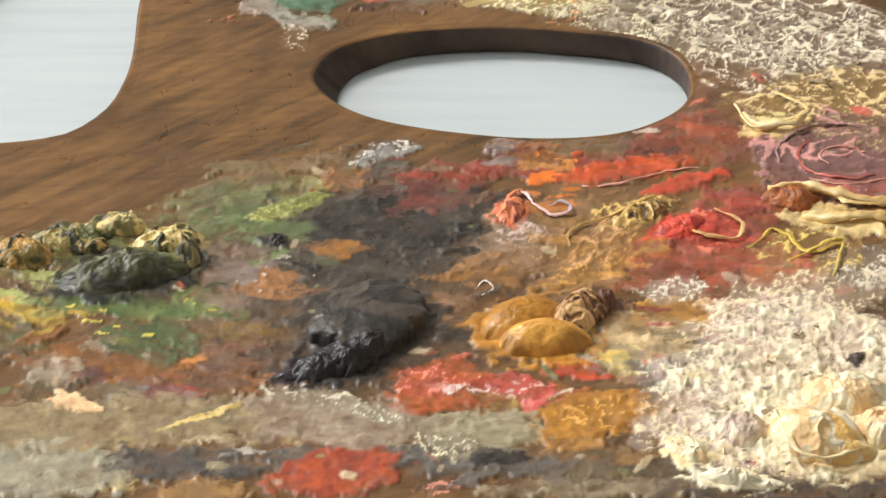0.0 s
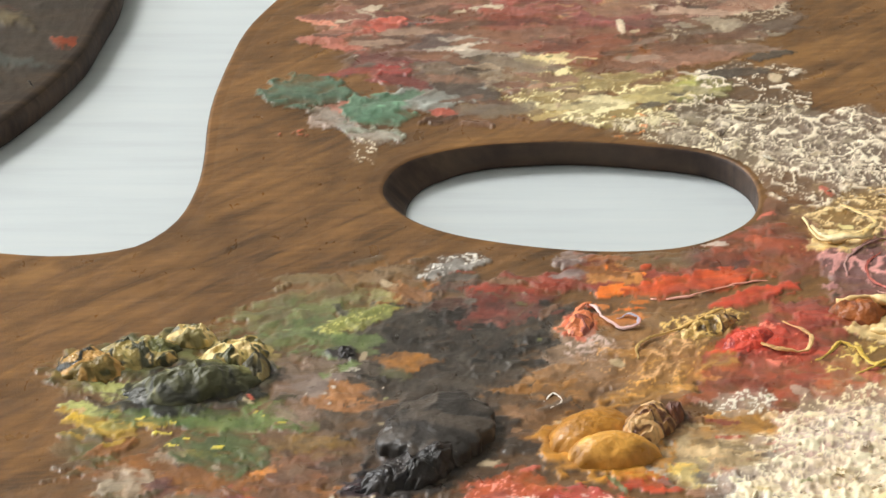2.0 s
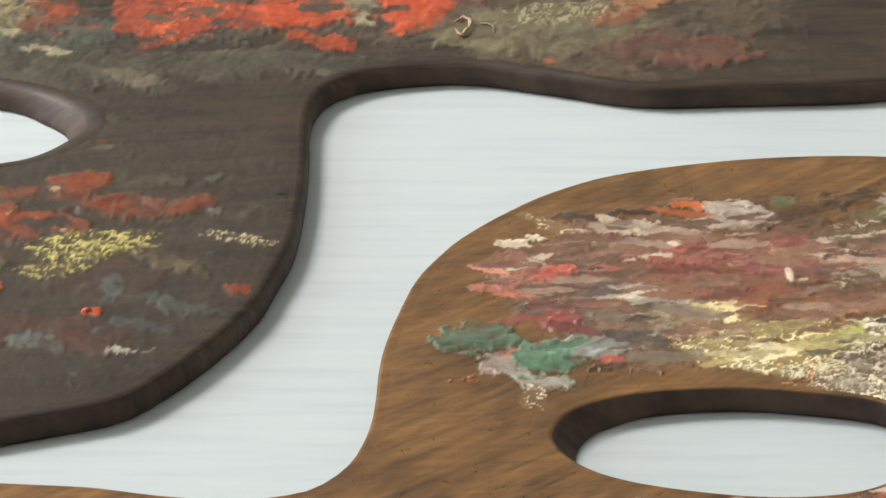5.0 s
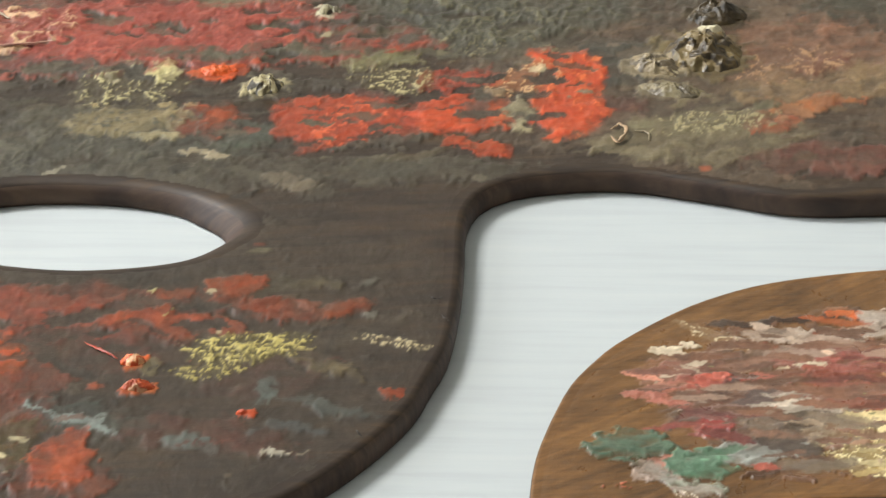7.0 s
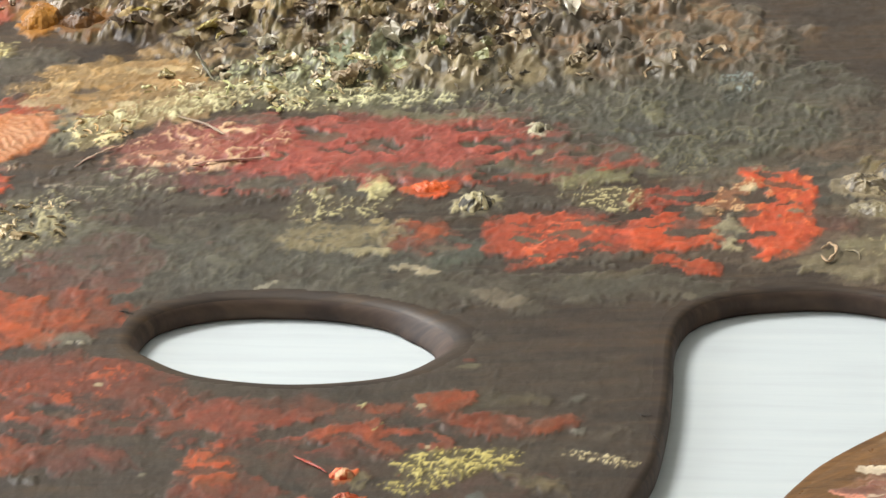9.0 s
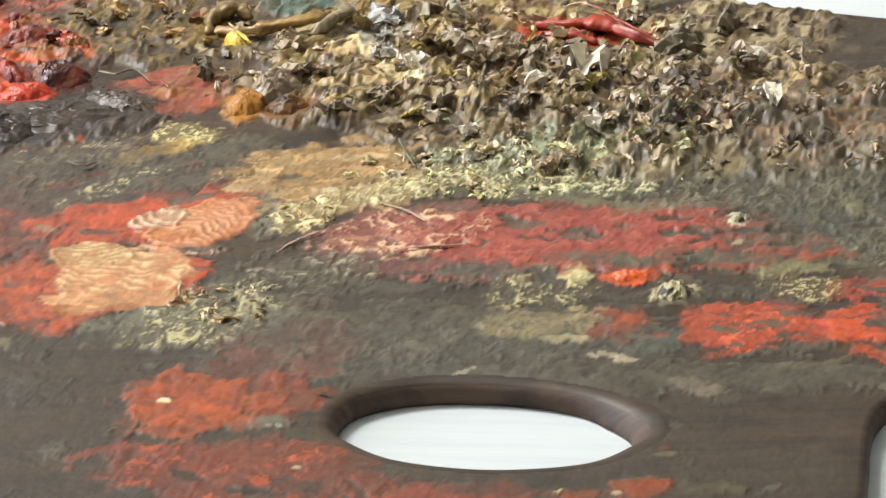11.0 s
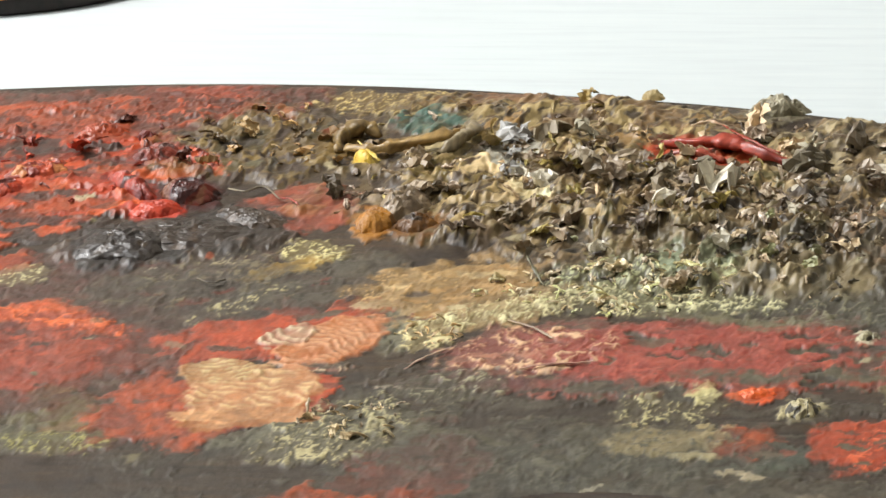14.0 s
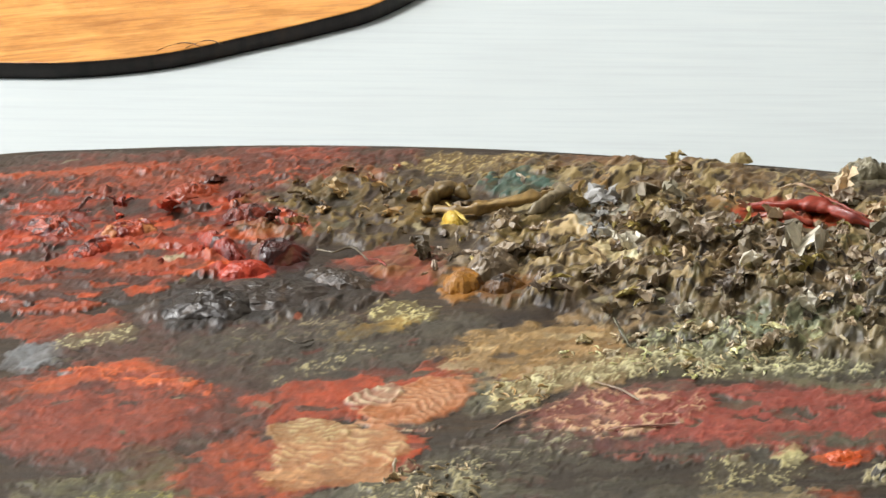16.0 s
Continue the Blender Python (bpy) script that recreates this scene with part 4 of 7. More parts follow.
a.dab(46.6, -1.7, 15.3, 13.1, -0, "964432", "7a4030")
a.dab(54.5, 11.6, 8.3, 10.6, -0, "9a3e2e", "80382c")
a.dab(22.3, 7.8, 13.6, 9.4, 9, "86623c", "6e5434")
a.dab(11.9, 2.1, 6.2, 8.5, -0, "786450", "8c7460")
a.dab(28.1, -6.3, 13.5, 6.1, 40, "aa7c3e", "8e6430")
a.dab(8.7, -9.1, 6.1, 5.5, -0, "8a6034")
a.dab(39.5, -22.7, 13.2, 7.0, 9, "9a6e34", "b07e3c")
a.dab(35.2, -30.7, 11.9, 7.0, -0, "8c7858", "a08a66")
a.dab(33.0, -36.8, 6.9, 4.3, -0, "6a6a66", "c0aa70")
a.dab(29.2, -34.6, 2.0, 1.7, -0, "d0b060")
a.dab(37.0, -35.9, 3.4, 5.2, -0, "b07a60")
a.dab(50.2, -28.1, 6.1, 3.5, 9, "b8553e")
a.dab(73.6, 30.3, 14.8, 15.1, -0, "6a4a48", "7e5854")
a.dab(75.0, 21.4, 9.4, 4.3, -0, "a85648")
a.dab(61.6, -7.3, 8.1, 7.4, -0, "8e6e50", "a0543c")
a.dab(60.5, -22.7, 6.5, 7.2, -0, "d0aaa0", "dcc0b0", a=0.75)
a.dab(48.5, -58.8, 5.8, 5.8, -0, "d4c0b4", "b8a8a0", a=0.7)
a.dab(36.3, -53.0, 3.9, 3.3, -0, "b8a890")
a.dab(-111.7, 5.9, 4.1, 2.6, -9, "7a3c20", "5e3018")
a.dab(-30.0, 27.3, 17.6, 3.1, 22, "6e5638", "5c4a34", a=0.8)
a.dab(-46.7, 4.0, 8.4, 3.7, 18, "4a4a30", "5c5a3a", a=0.9)
a.ruffle(420, 4, 30, BOX_A)
a.flecks(700, 6, 35, BOX_A, 2.4, ("8a5a30", "a88a60", "8a4434", "3a2e24", "5a5a38", "6a4a2c"), 0.12, 0.2, 5.0)
a.drag(2.2, 1.5, 0.45)
a.swipes(420, -10, -20, 92, 60, 6, 22, None, 4.5, 1.3, 0.3)
a.swipes(150, 5, 122, 52, 36, 4, 20, None, 5.0, 1.4, 0.25)
a.dab(-0.5, 149.1, 20.6, 3.6, 8, "8c7a68", "a09080", h=0.3, streak=0.3)
a.dab(12.7, 156.1, 7.8, 4.4, -25, "94867a", "a29484", h=0.3, streak=0.3)
a.wrinkle(-25.8, 148.1, 11.2, 2.5, -40, "7a6448", "b8a888", h=0.2, cell=1.36, dense=0.39)
a.dab(-24.1, 108.7, 4.0, 6.2, -0, "7e342e", "8e403a", h=0.3)
a.dab(-17.6, 96.9, 12.6, 4.6, 8, "868880", "76786e", h=0.3, streak=0.3)
a.dab(-41.2, 100.8, 8.6, 6.6, 4, "3c5040", "4a5a48", h=0.3, streak=0.3)
a.dab(-27.7, 92.2, 6.9, 6.8, -49, "46604a", "55705a", h=0.3, streak=0.3)
a.wrinkle(-28.4, 76.5, 3.1, 4.9, 0, "6a5238", "c8bca4", h=0.2, cell=1.02, dense=0.25)
a.speck(-43.2, 83.0, 3.4, 1.8, 0, "a85a44", 5, size=0.6)
a.speck(-27.2, 113.5, 5.8, 7.2, -0, "d0c0ac", 8, size=0.5)
a.wrinkle(19.0, 104.6, 16.1, 5.2, -6, "8a7a4c", "dccc98", h=0.25, cell=1.53, dense=0.39)
a.wrinkle(16.6, 92.2, 19.6, 5.9, -14, "a0905c", "e4d6a6", h=0.35, cell=1.7, dense=0.53)
a.speck(26.7, 88.8, 6.8, 9.2, 0, "c87a4a", 8, size=0.7)
a.wrinkle(44.9, 93.4, 14.0, 19.0, -20, "4a4238", "d4c6ae", h=0.5, cell=1.87, dense=0.39)
a.wrinkle(44.4, 136.8, 16.5, 17.6, -0, "54463a", "a4947c", h=0.35, cell=1.7, dense=0.28)
a.wrinkle(39.7, 135.5, 10.0, 5.9, 20, "6a4c40", "b8a488", h=0.3, cell=1.36, dense=0.39)
a.wrinkle(40.8, 76.4, 14.3, 6.5, -40, "6a5a48", "dccdb0", h=0.4, cell=1.53, dense=0.39)
a.wrinkle(46.4, 82.2, 25.8, 13.4, -10, "6e6250", "d0c2a2", h=0.45, cell=1.87, dense=0.39)
a.wrinkle(71.5, 74.4, 23.5, 15.3, -16, "6a5c52", "dccbb0", h=0.6, cell=2.21, dense=0.39)
a.wrinkle(75.1, 49.8, 18.3, 14.7, -10, "8a7044", "dcc08c", h=0.6, cell=2.04, dense=0.46)
a.wrinkle(57.7, 64.6, 10.5, 8.1, -44, "6a5646", "cfc0a6", h=0.45, cell=1.53, dense=0.39)
a.dab(-58.1, -55.5, 32.6, 8.3, 3, "8a7858", "76664c", h=0.3, streak=0.3)
a.dab(-68.6, -69.0, 18.9, 8.0, -0, "938a72", "7e7866", h=0.3, streak=0.3)
a.dab(-43.1, -67.1, 12.4, 4.8, -3, "3c3834", "4a4440", h=0.3, streak=0.3)
a.dab(-39.9, -74.5, 7.5, 3.5, -0, "94703e", "7a5c3a", h=0.3, streak=0.3)
a.dab(-18.4, -69.0, 11.7, 6.5, 20, "a2462e", "86392a", h=0.3, streak=0.3)
a.dab(-17.7, -53.8, 18.6, 7.9, -10, "968672", "7d6a58", h=0.3, streak=0.3)
a.wrinkle(-21.8, -47.1, 11.0, 2.6, -14, "7a705e", "beb49c", h=0.17, cell=1.1, stretch=4, dense=0.39)
a.wrinkle(-12.0, -52.1, 8.5, 2.4, -29, "847a66", "d8d2bc", h=0.25, cell=1.02, stretch=4, dense=0.39)
a.dab(-41.4, -53.3, 7.7, 0.8, 30, "d6bc7a", "b89a58", rag=0.25, h=0.3, streak=0.3)
a.dab(6.3, -57.6, 11.6, 6.2, 9, "83795f", "948a70", h=0.3, streak=0.3)
a.wrinkle(0.6, -61.2, 5.3, 4.1, -0, "6b6250", "cfc5a4", h=0.25, cell=1.1, dense=0.39)
a.dab(10.1, -65.3, 4.8, 2.3, -0, "332d28", h=0.3, streak=0.3)
a.dab(25.7, -52.6, 11.0, 6.4, 17, "aa742e", "946228", h=0.3, streak=0.3)
a.wrinkle(1.5, -72.9, 6.2, 2.0, 13, "5a3a34", "d69078", h=0.2, cell=1.19, dense=0.39)
a.dab(-0.4, -43.7, 8.3, 8.5, -0, "a24c30", "86422a", h=0.3, streak=0.3)
a.speck(9.4, -44.5, 6.8, 2.4, -0, "e8d0c4", 6, size=0.7)
a.speck(1.6, -44.5, 1.5, 0.9, -0, "f0e4d8", 4, size=0.8)
a.dab(-63.4, -48.8, 5.6, 2.5, -37, "dcbc90", "b88c64", h=0.3, streak=0.3)
a.dab(-50.9, -29.8, 10.1, 6.5, -10, "3c462c", "4e5636", h=0.3, streak=0.3)
a.dab(-54.5, -19.7, 17.3, 3.6, -7, "46562f", "5c663a", h=0.3, streak=0.3)
a.speck(-53.3, -22.7, 18.0, 7.2, -0, "c8b850", 10, size=0.5)
a.dab(-28.0, 13.9, 7.6, 2.8, 35, "9a9852", "7a7e42", h=0.3)
a.dab(-18.8, -0.8, 5.3, 2.8, -0, "8e5e2e", "7a5430", h=0.3, streak=0.3)
a.speck(-11.0, 32.3, 6.9, 2.6, 27, "cfc8bc", 10, size=0.5)
a.speck(-31.9, -7.3, 9.1, 7.4, -0, "c4b8a8", 8, size=0.4)
a.dab(34.4, 26.9, 12.5, 3.5, 15, "b84a30", "963c2a", h=0.3, streak=0.3)
a.dab(45.2, 22.3, 8.8, 2.7, 28, "ac402e", h=0.3, streak=0.3)
a.wrinkle(15.0, 4.0, 5.1, 4.7, -0, "7a6654", "b0988a", h=0.2, cell=1.27, dense=0.39)
a.wrinkle(28.2, -1.7, 11.1, 4.2, 51, "8a6234", "c8944e", h=0.25, cell=1.53, stretch=3, dense=0.39)
a.wrinkle(41.0, -13.7, 6.7, 4.0, 9, "9a8a78", "dcd2be", h=0.2, cell=0.85, dense=0.39)
a.wrinkle(73.9, 33.3, 14.9, 15.2, -0, "644644", "c08880", h=0.45, cell=3.82, stretch=2.5, dense=0.32)
a.wrinkle(66.1, -14.6, 16.4, 7.1, 9, "a08e78", "f0dcb2", h=0.45, cell=1.53, dense=0.46)
a.wrinkle(74.9, -5.4, 7.1, 7.4, -0, "7a7064", "d0c2aa", h=0.45, cell=1.7, dense=0.39)
a.wrinkle(62.2, -27.2, 18.8, 13.3, -5, "b89e90", "f6e2b8", h=0.6, cell=1.7, dense=0.5)
a.wrinkle(43.0, -53.0, 10.6, 13.4, -0, "988a7e", "f0deb8", h=0.45, cell=1.7, dense=0.43)
a.wrinkle(38.7, -42.0, 6.0, 4.2, -17, "70706c", "d8d0c0", h=0.3, cell=1.36, dense=0.39)
a.wrinkle(53.6, -53.0, 15.6, 19.8, -17, "b8a088", "fbe6b6", h=0.9, cell=2.38, dense=0.53)
a.wrinkle(67.8, -44.5, 16.6, 20.4, -0, "d4b890", "fdeaba", h=1.2, cell=2.89, dense=0.57)
a.dab(61.0, -57.9, 7.2, 9.2, -33, "ecd8aa", "f2e2bc", h=0.48)
a.dab(66.9, -62.9, 6.3, 3.9, 7, "e2ac5c", "ecca8c", h=0.6)
a.dab(70.7, -44.5, 7.5, 3.1, 24, "f0dca0", "dcb080", h=0.36)
a.dab(-76.4, -3.1, 7.5, 7.5, -0, "3a3a22", "6b5a30", h=0.4, rag=0.5, streak=0.4)
a.dab(-67.6, 1.3, 10.1, 6.7, 15, "34351f", "5a5a34", h=0.4, rag=0.5, streak=0.4)
a.dab(-58.7, 6.6, 5.7, 5.2, -0, "3a3a26", "7a7048", h=0.4, rag=0.5, streak=0.4)
a.dab(-56.7, -9.2, 15.6, 8.5, 15, "20201c", "2c2c26", h=0.4, rag=0.5, streak=0.4)
a.dab(-50.1, 0.3, 7.9, 6.4, 27, "5a5430", "a8945a", h=0.4, rag=0.5, streak=0.4)
a.dab(-46.3, -4.6, 5.6, 4.1, 82, "2c2c24", "4a4636", h=0.4, rag=0.5, streak=0.4)
a.dab(-12.9, -24.4, 13.8, 12.4, 33, "332d28", "3c352e", h=0.4, rag=0.5, streak=0.4)
a.dab(-19.5, -37.8, 9.3, 5.9, 33, "17161a", "221f1e", h=0.4, rag=0.5, streak=0.4)
a.dab(-14.2, -35.4, 9.3, 5.6, 52, "1c1a18", "262220", h=0.4, rag=0.5, streak=0.4)
a.dab(-26.3, -41.3, 4.1, 2.2, 9, "2a2226", "3a2a2c", h=0.4, rag=0.5, streak=0.4)
a.dab(14.1, -24.4, 10.2, 8.4, 30, "a87430", "9a6828", h=0.4, rag=0.5, streak=0.4)
a.dab(17.6, -31.0, 10.2, 7.0, 4, "b47e34", "a8722c", h=0.4, rag=0.5, streak=0.4)
a.dab(24.1, -23.0, 8.9, 6.2, 55, "4a3424", "8a6a44", h=0.4, rag=0.5, streak=0.4)
a.dab(28.5, -19.2, 3.5, 3.4, 83, "4a2e24", "5e3a2c", h=0.4, rag=0.5, streak=0.4)
a.dab(-30.2, 1.7, 2.3, 2.8, -0, "1f1d1c", "302c2a", h=0.4, rag=0.5, streak=0.4)
a.dab(43.4, 6.4, 6.7, 4.8, 33, "a8382c", "bc4434", h=0.4, rag=0.5, streak=0.4)
a.dab(35.8, 10.6, 8.8, 4.5, 33, "5e4a2c", "a8884a", h=0.4, rag=0.5, streak=0.4)
a.dab(12.5, 11.6, 6.0, 3.3, 72, "b05a44", "d07a5a", h=0.4, rag=0.5, streak=0.4)
a.dab(64.2, 15.7, 6.5, 5.2, -19, "6a3420", "8a4a2a", h=0.4, rag=0.5, streak=0.4)
a.dab(73.0, 9.3, 10.8, 4.8, -15, "d8b878", "e6cc94", h=0.4, rag=0.5, streak=0.4)
a.dab(63.3, 41.9, 7.8, 4.0, 22, "e0c890", "b89858", h=0.4, rag=0.5, streak=0.4)
a.dab(62.8, -60.1, 12.4, 9.5, -40, "ecd4a0", "f4e4bc", h=0.4, rag=0.5, streak=0.4)
a.dab(69.4, -48.4, 9.3, 8.4, 17, "f0dca8", "f6e8c4", h=0.4, rag=0.5, streak=0.4)
a.dab(50.9, -58.7, 5.1, 6.0, 75, "e8d8c0", "f4e8d0", h=0.4, rag=0.5, streak=0.4)
a.dab(67.2, -65.1, 8.3, 4.0, 8, "e0a44e", "ecc078", h=0.4, rag=0.5, streak=0.4)
a.dab(41.5, -63.9, 5.5, 3.7, -46, "f0dca0", "f8ecc4", h=0.4, rag=0.5, streak=0.4)
a.dab(48.7, -72.0, 8.1, 3.0, -14, "f0e2bc", "f8eecf", h=0.4, rag=0.5, streak=0.4)
a.dab(74.4, -58.2, 5.8, 8.7, -0, "f0dca8", "f6e8c4", h=0.4, rag=0.5, streak=0.4)
a.wrinkle(-29.5, 13.5, 8.1, 2.4, 35, "64683a", "a8a460", h=0.25, cell=0.85, stretch=4, dense=0.39)
a.wrinkle(-11.0, 33.3, 7.2, 2.5, 35, "54504a", "c8c2b6", h=0.25, cell=1.02, stretch=3, dense=0.39)
a.wrinkle(34.8, 11.6, 8.5, 5.3, 26, "6a4c2a", "d0ac64", h=0.4, cell=1.53, dense=0.39)
a.wrinkle(48.0, 5.9, 7.2, 6.7, -0, "983628", "e08068", h=0.3, cell=2.04, dense=0.21)
a.wrinkle(67.2, 0.2, 10.2, 7.5, -9, "8a6a3c", "d4b868", h=0.35, cell=1.87, dense=0.25)
a.wrinkle(11.3, -44.5, 7.8, 3.0, -9, "a04438", "f0c8b8", h=0.25, cell=1.19, stretch=3, dense=0.25)
a.wrinkle(-2.3, -42.8, 5.9, 5.1, -0, "a84a38", "dc8a74", h=0.2, cell=1.36, dense=0.21)
a.wrinkle(28.6, -52.1, 8.9, 4.9, 14, "946428", "cc9850", h=0.25, cell=1.7, dense=0.25)
a.wrinkle(22.1, 0.2, 13.4, 6.9, 26, "7e5a36", "bc9060", h=0.25, cell=1.7, stretch=2.5, dense=0.21)
a.swipes(240, 6, 124, 50, 34, 4, 16, None, 6.5, 1.7, 0.1, 0.4)
a.swipes(60, 10, 128, 44, 26, 4, 14, ("6a4a38", "7a5a48", "5e4434", "8a7260"), 8.0, 2.0, 0.1, 0.4)
a.drag(1.5, 1.0, 0.2)
a.wrinkle(60.0, -42.0, 22.0, 24.0, -10, "b0a294", "fdf0cc", h=0.9, cell=1.9, dense=0.44)
a.wrinkle(66.0, -56.0, 16.0, 14.0, 0, "e6d2a8", "fff2cc", h=1.0, cell=3.0, stretch=2.2, dense=0.6)
a.wrinkle(70.0, 78.0, 26.0, 15.0, -16, "6e6052", "e6d8bc", h=0.6, cell=1.7, dense=0.42)
a.flecks(900, 6, 40, BOX_A, 1.1, ("a89878", "9a8a70", "9a5040", "4a3e34", "6a6a44", "8a7c68"), 0.2, 0.2, 4.0)
a.film(palette_a, inset(line_a, 0.9), inset(hole_a, -0.9), paint_a, label="smeared oil paint in browns, reds, greens and cream")

lump(palette_a, a, "paint_lump", -76.4, -3.1, 6.1, 5.4, 3.2, -0, ('3a3a22', '6b5a30', 'a8824a', '2c2a20', '8a6a34'), 113, "thick green and ochre ridge of dried paint", cell=3.5, knob=0.5)
lump(palette_a, a, "paint_lump", -67.6, 1.3, 8.2, 4.6, 3.2, 15, ('34351f', '5a5a34', '8a7a48', '3a3a2a', 'b89a60'), 126, "thick green and ochre ridge of dried paint", cell=3.0, knob=0.5)
lump(palette_a, a, "paint_lump", -58.7, 6.6, 4.6, 3.4, 2.9, -0, ('3a3a26', '7a7048', 'c0a870', '54503a'), 139, "thick green and ochre ridge of dried paint", cell=2.5, knob=0.5)
lump(palette_a, a, "paint_lump", -56.7, -9.2, 12.8, 5.8, 4.3, 15, ('20201c', '2c2c26', '34342a', '4a4a34', '6a6840'), 152, "black-green mound of dried paint", cell=4.5, knob=0.45)
lump(palette_a, a, "paint_lump", -50.1, 0.3, 6.5, 4.4, 3.2, 27, ('5a5430', 'a8945a', 'd0b880', '4a4a30', '8a7a48'), 165, "pale olive folds of dried paint", cell=2.6, knob=0.6)
lump(palette_a, a, "paint_lump", -46.3, -4.6, 4.6, 2.8, 3.6, 82, ('2c2c24', '4a4636', '8a7c54'), 178, "pale olive folds of dried paint", cell=2.6, knob=0.5)
lump(palette_a, a, "paint_lump", -12.9, -24.4, 11.3, 9.8, 4.3, 33, ('332d28', '3c352e', '2c2824', '443c34'), 191, "black slab of dried paint", cell=8.0, knob=0.15, flat=-0.1, rag=0.25, rough=0.2)
lump(palette_a, a, "paint_lump", -19.5, -37.8, 7.6, 4.0, 3.6, 33, ('17161a', '221f1e', '2c2826', '1a181a'), 204, "glossy black foot of dried paint", cell=4.0, knob=0.5)
lump(palette_a, a, "paint_lump", -14.2, -35.4, 7.6, 3.8, 4.0, 52, ('1c1a18', '262220', '302a26'), 217, "glossy black foot of dried paint", cell=4.0, knob=0.5)
lump(palette_a, a, "paint_lump", -26.3, -41.3, 3.3, 1.5, 1.1, 9, ('2a2226', '3a2a2c', '241f22'), 230, "glossy black foot of dried paint", cell=2.5)
lump(palette_a, a, "paint_lump", 14.1, -24.4, 8.4, 6.0, 4.3, 30, ('a87430', '9a6828', 'b07c38', '8e6228'), 243, "smooth ochre mound of dried paint", cell=9.0, knob=0.32, flat=0.4, rag=0.12, rough=0.4)
lump(palette_a, a, "paint_lump", 17.6, -31.0, 8.3, 4.6, 4.0, 4, ('b47e34', 'a8722c', 'be8a3e', '96682c'), 256, "smooth ochre mound of dried paint", cell=9.0, knob=0.32, flat=0.4, rag=0.12, rough=0.4)
lump(palette_a, a, "paint_lump", 24.1, -23.0, 7.3, 4.4, 4.0, 55, ('4a3424', '8a6a44', 'c09a68', '5e3c2c', '9a7448'), 269, "crumbled brown and ochre dried paint", cell=2.6, knob=0.6)
lump(palette_a, a, "paint_lump", 28.5, -19.2, 2.9, 2.2, 3.6, 83, ('4a2e24', '5e3a2c', '7a5038'), 282, "crumbled brown and ochre dried paint", cell=2.5, knob=0.4)
lump(palette_a, a, "paint_lump", -30.2, 1.7, 1.8, 1.9, 1.4, -0, ('1f1d1c', '302c2a', '544c48'), 295, "small black curl of dried paint", cell=1.6, knob=0.6)
lump(palette_a, a, "paint_lump", 43.4, 6.4, 5.5, 3.8, 1.8, 33, ('a8382c', 'bc4434', '94302a', 'c86450'), 308, "bright red dab of dried paint", cell=4.0, knob=0.4)
lump(palette_a, a, "paint_lump", 35.8, 10.6, 7.2, 3.5, 1.8, 33, ('5e4a2c', 'a8884a', 'c8a868', '4a3424', '8a6a3a'), 321, "ochre crumb of dried paint", cell=2.2, knob=0.6)
lump(palette_a, a, "paint_lump", 12.5, 11.6, 4.9, 2.6, 1.8, 72, ('b05a44', 'd07a5a', '8a4a3c'), 334, "salmon dab of dried paint", cell=2.2, knob=0.5)
lump(palette_a, a, "paint_lump", 64.2, 15.7, 5.3, 3.6, 2.5, -19, ('6a3420', '8a4a2a', '3a241c', '2c1a14'), 347, "dark brown hollow crust of dried paint", cell=4.0, knob=0.5)
lump(palette_a, a, "paint_lump", 62.8, -60.1, 10.2, 7.2, 4.3, -40, ('ecd4a0', 'f4e4bc', 'dcb884', 'f8eccc', 'e2b46c'), 386, "thick cream white heap of dried paint", cell=6.0, knob=0.5, rough=0.6)
lump(palette_a, a, "paint_lump", 69.4, -48.4, 7.7, 6.0, 4.3, 17, ('f0dca8', 'f6e8c4', 'e0c090', 'd4a878'), 399, "thick cream white heap of dried paint", cell=5.0, knob=0.5, rough=0.6)
lump(palette_a, a, "paint_lump", 50.9, -58.7, 4.2, 4.8, 3.2, 75, ('e8d8c0', 'f4e8d0', 'c8b49c', 'a89484'), 412, "thick cream white heap of dried paint", cell=3.0, knob=0.6)
lump(palette_a, a, "paint_lump", 67.2, -65.1, 6.8, 2.5, 2.9, 8, ('e0a44e', 'ecc078', 'f0d8a4'), 425, "yellow underside of a cream heap", cell=6.0, knob=0.25, rough=0.6)
lump(palette_a, a, "paint_lump", 41.5, -63.9, 4.5, 2.7, 2.2, -46, ('f0dca0', 'f8ecc4', 'd0b088'), 438, "thick cream white crumb of dried paint", cell=2.6, knob=0.6)
lump(palette_a, a, "paint_lump", 48.7, -72.0, 6.6, 1.8, 2.2, -14, ('f0e2bc', 'f8eecf', 'c8b494'), 451, "thick cream white crumb of dried paint", cell=2.4, knob=0.6)
lump(palette_a, a, "paint_lump", 74.4, -58.2, 4.8, 6.3, 4.0, -0, ('f0dca8', 'f6e8c4', 'e0c090', 'd4a878'), 464, "thick cream white heap of dried paint", cell=4.0, knob=0.5, rough=0.6)
strand(palette_a, a, "paint_curl", [(14.0, 19.0, 0.5), (15.2, 17.0, 1.5), (16.7, 13.2, 1.5), (19.8, 10.8, 1), (23.0, 10.5, 1), (23.5, 13.2, 1.2), (21.4, 14.7, 1), (19.1, 14.3, 0.4)], 0.75, ('8a90a0', 'd8a09a', 'e8c8c0'), 477, "pink and grey squeezed curl of paint")
strand(palette_a, a, "paint_curl", [(11.0, 8.7, 0.4), (11.5, 13.2, 1), (13.7, 18.4, 1), (14.7, 17.4, 0.4)], 0.80, ('d07050', 'e8a080'), 490, "salmon curl of paint")
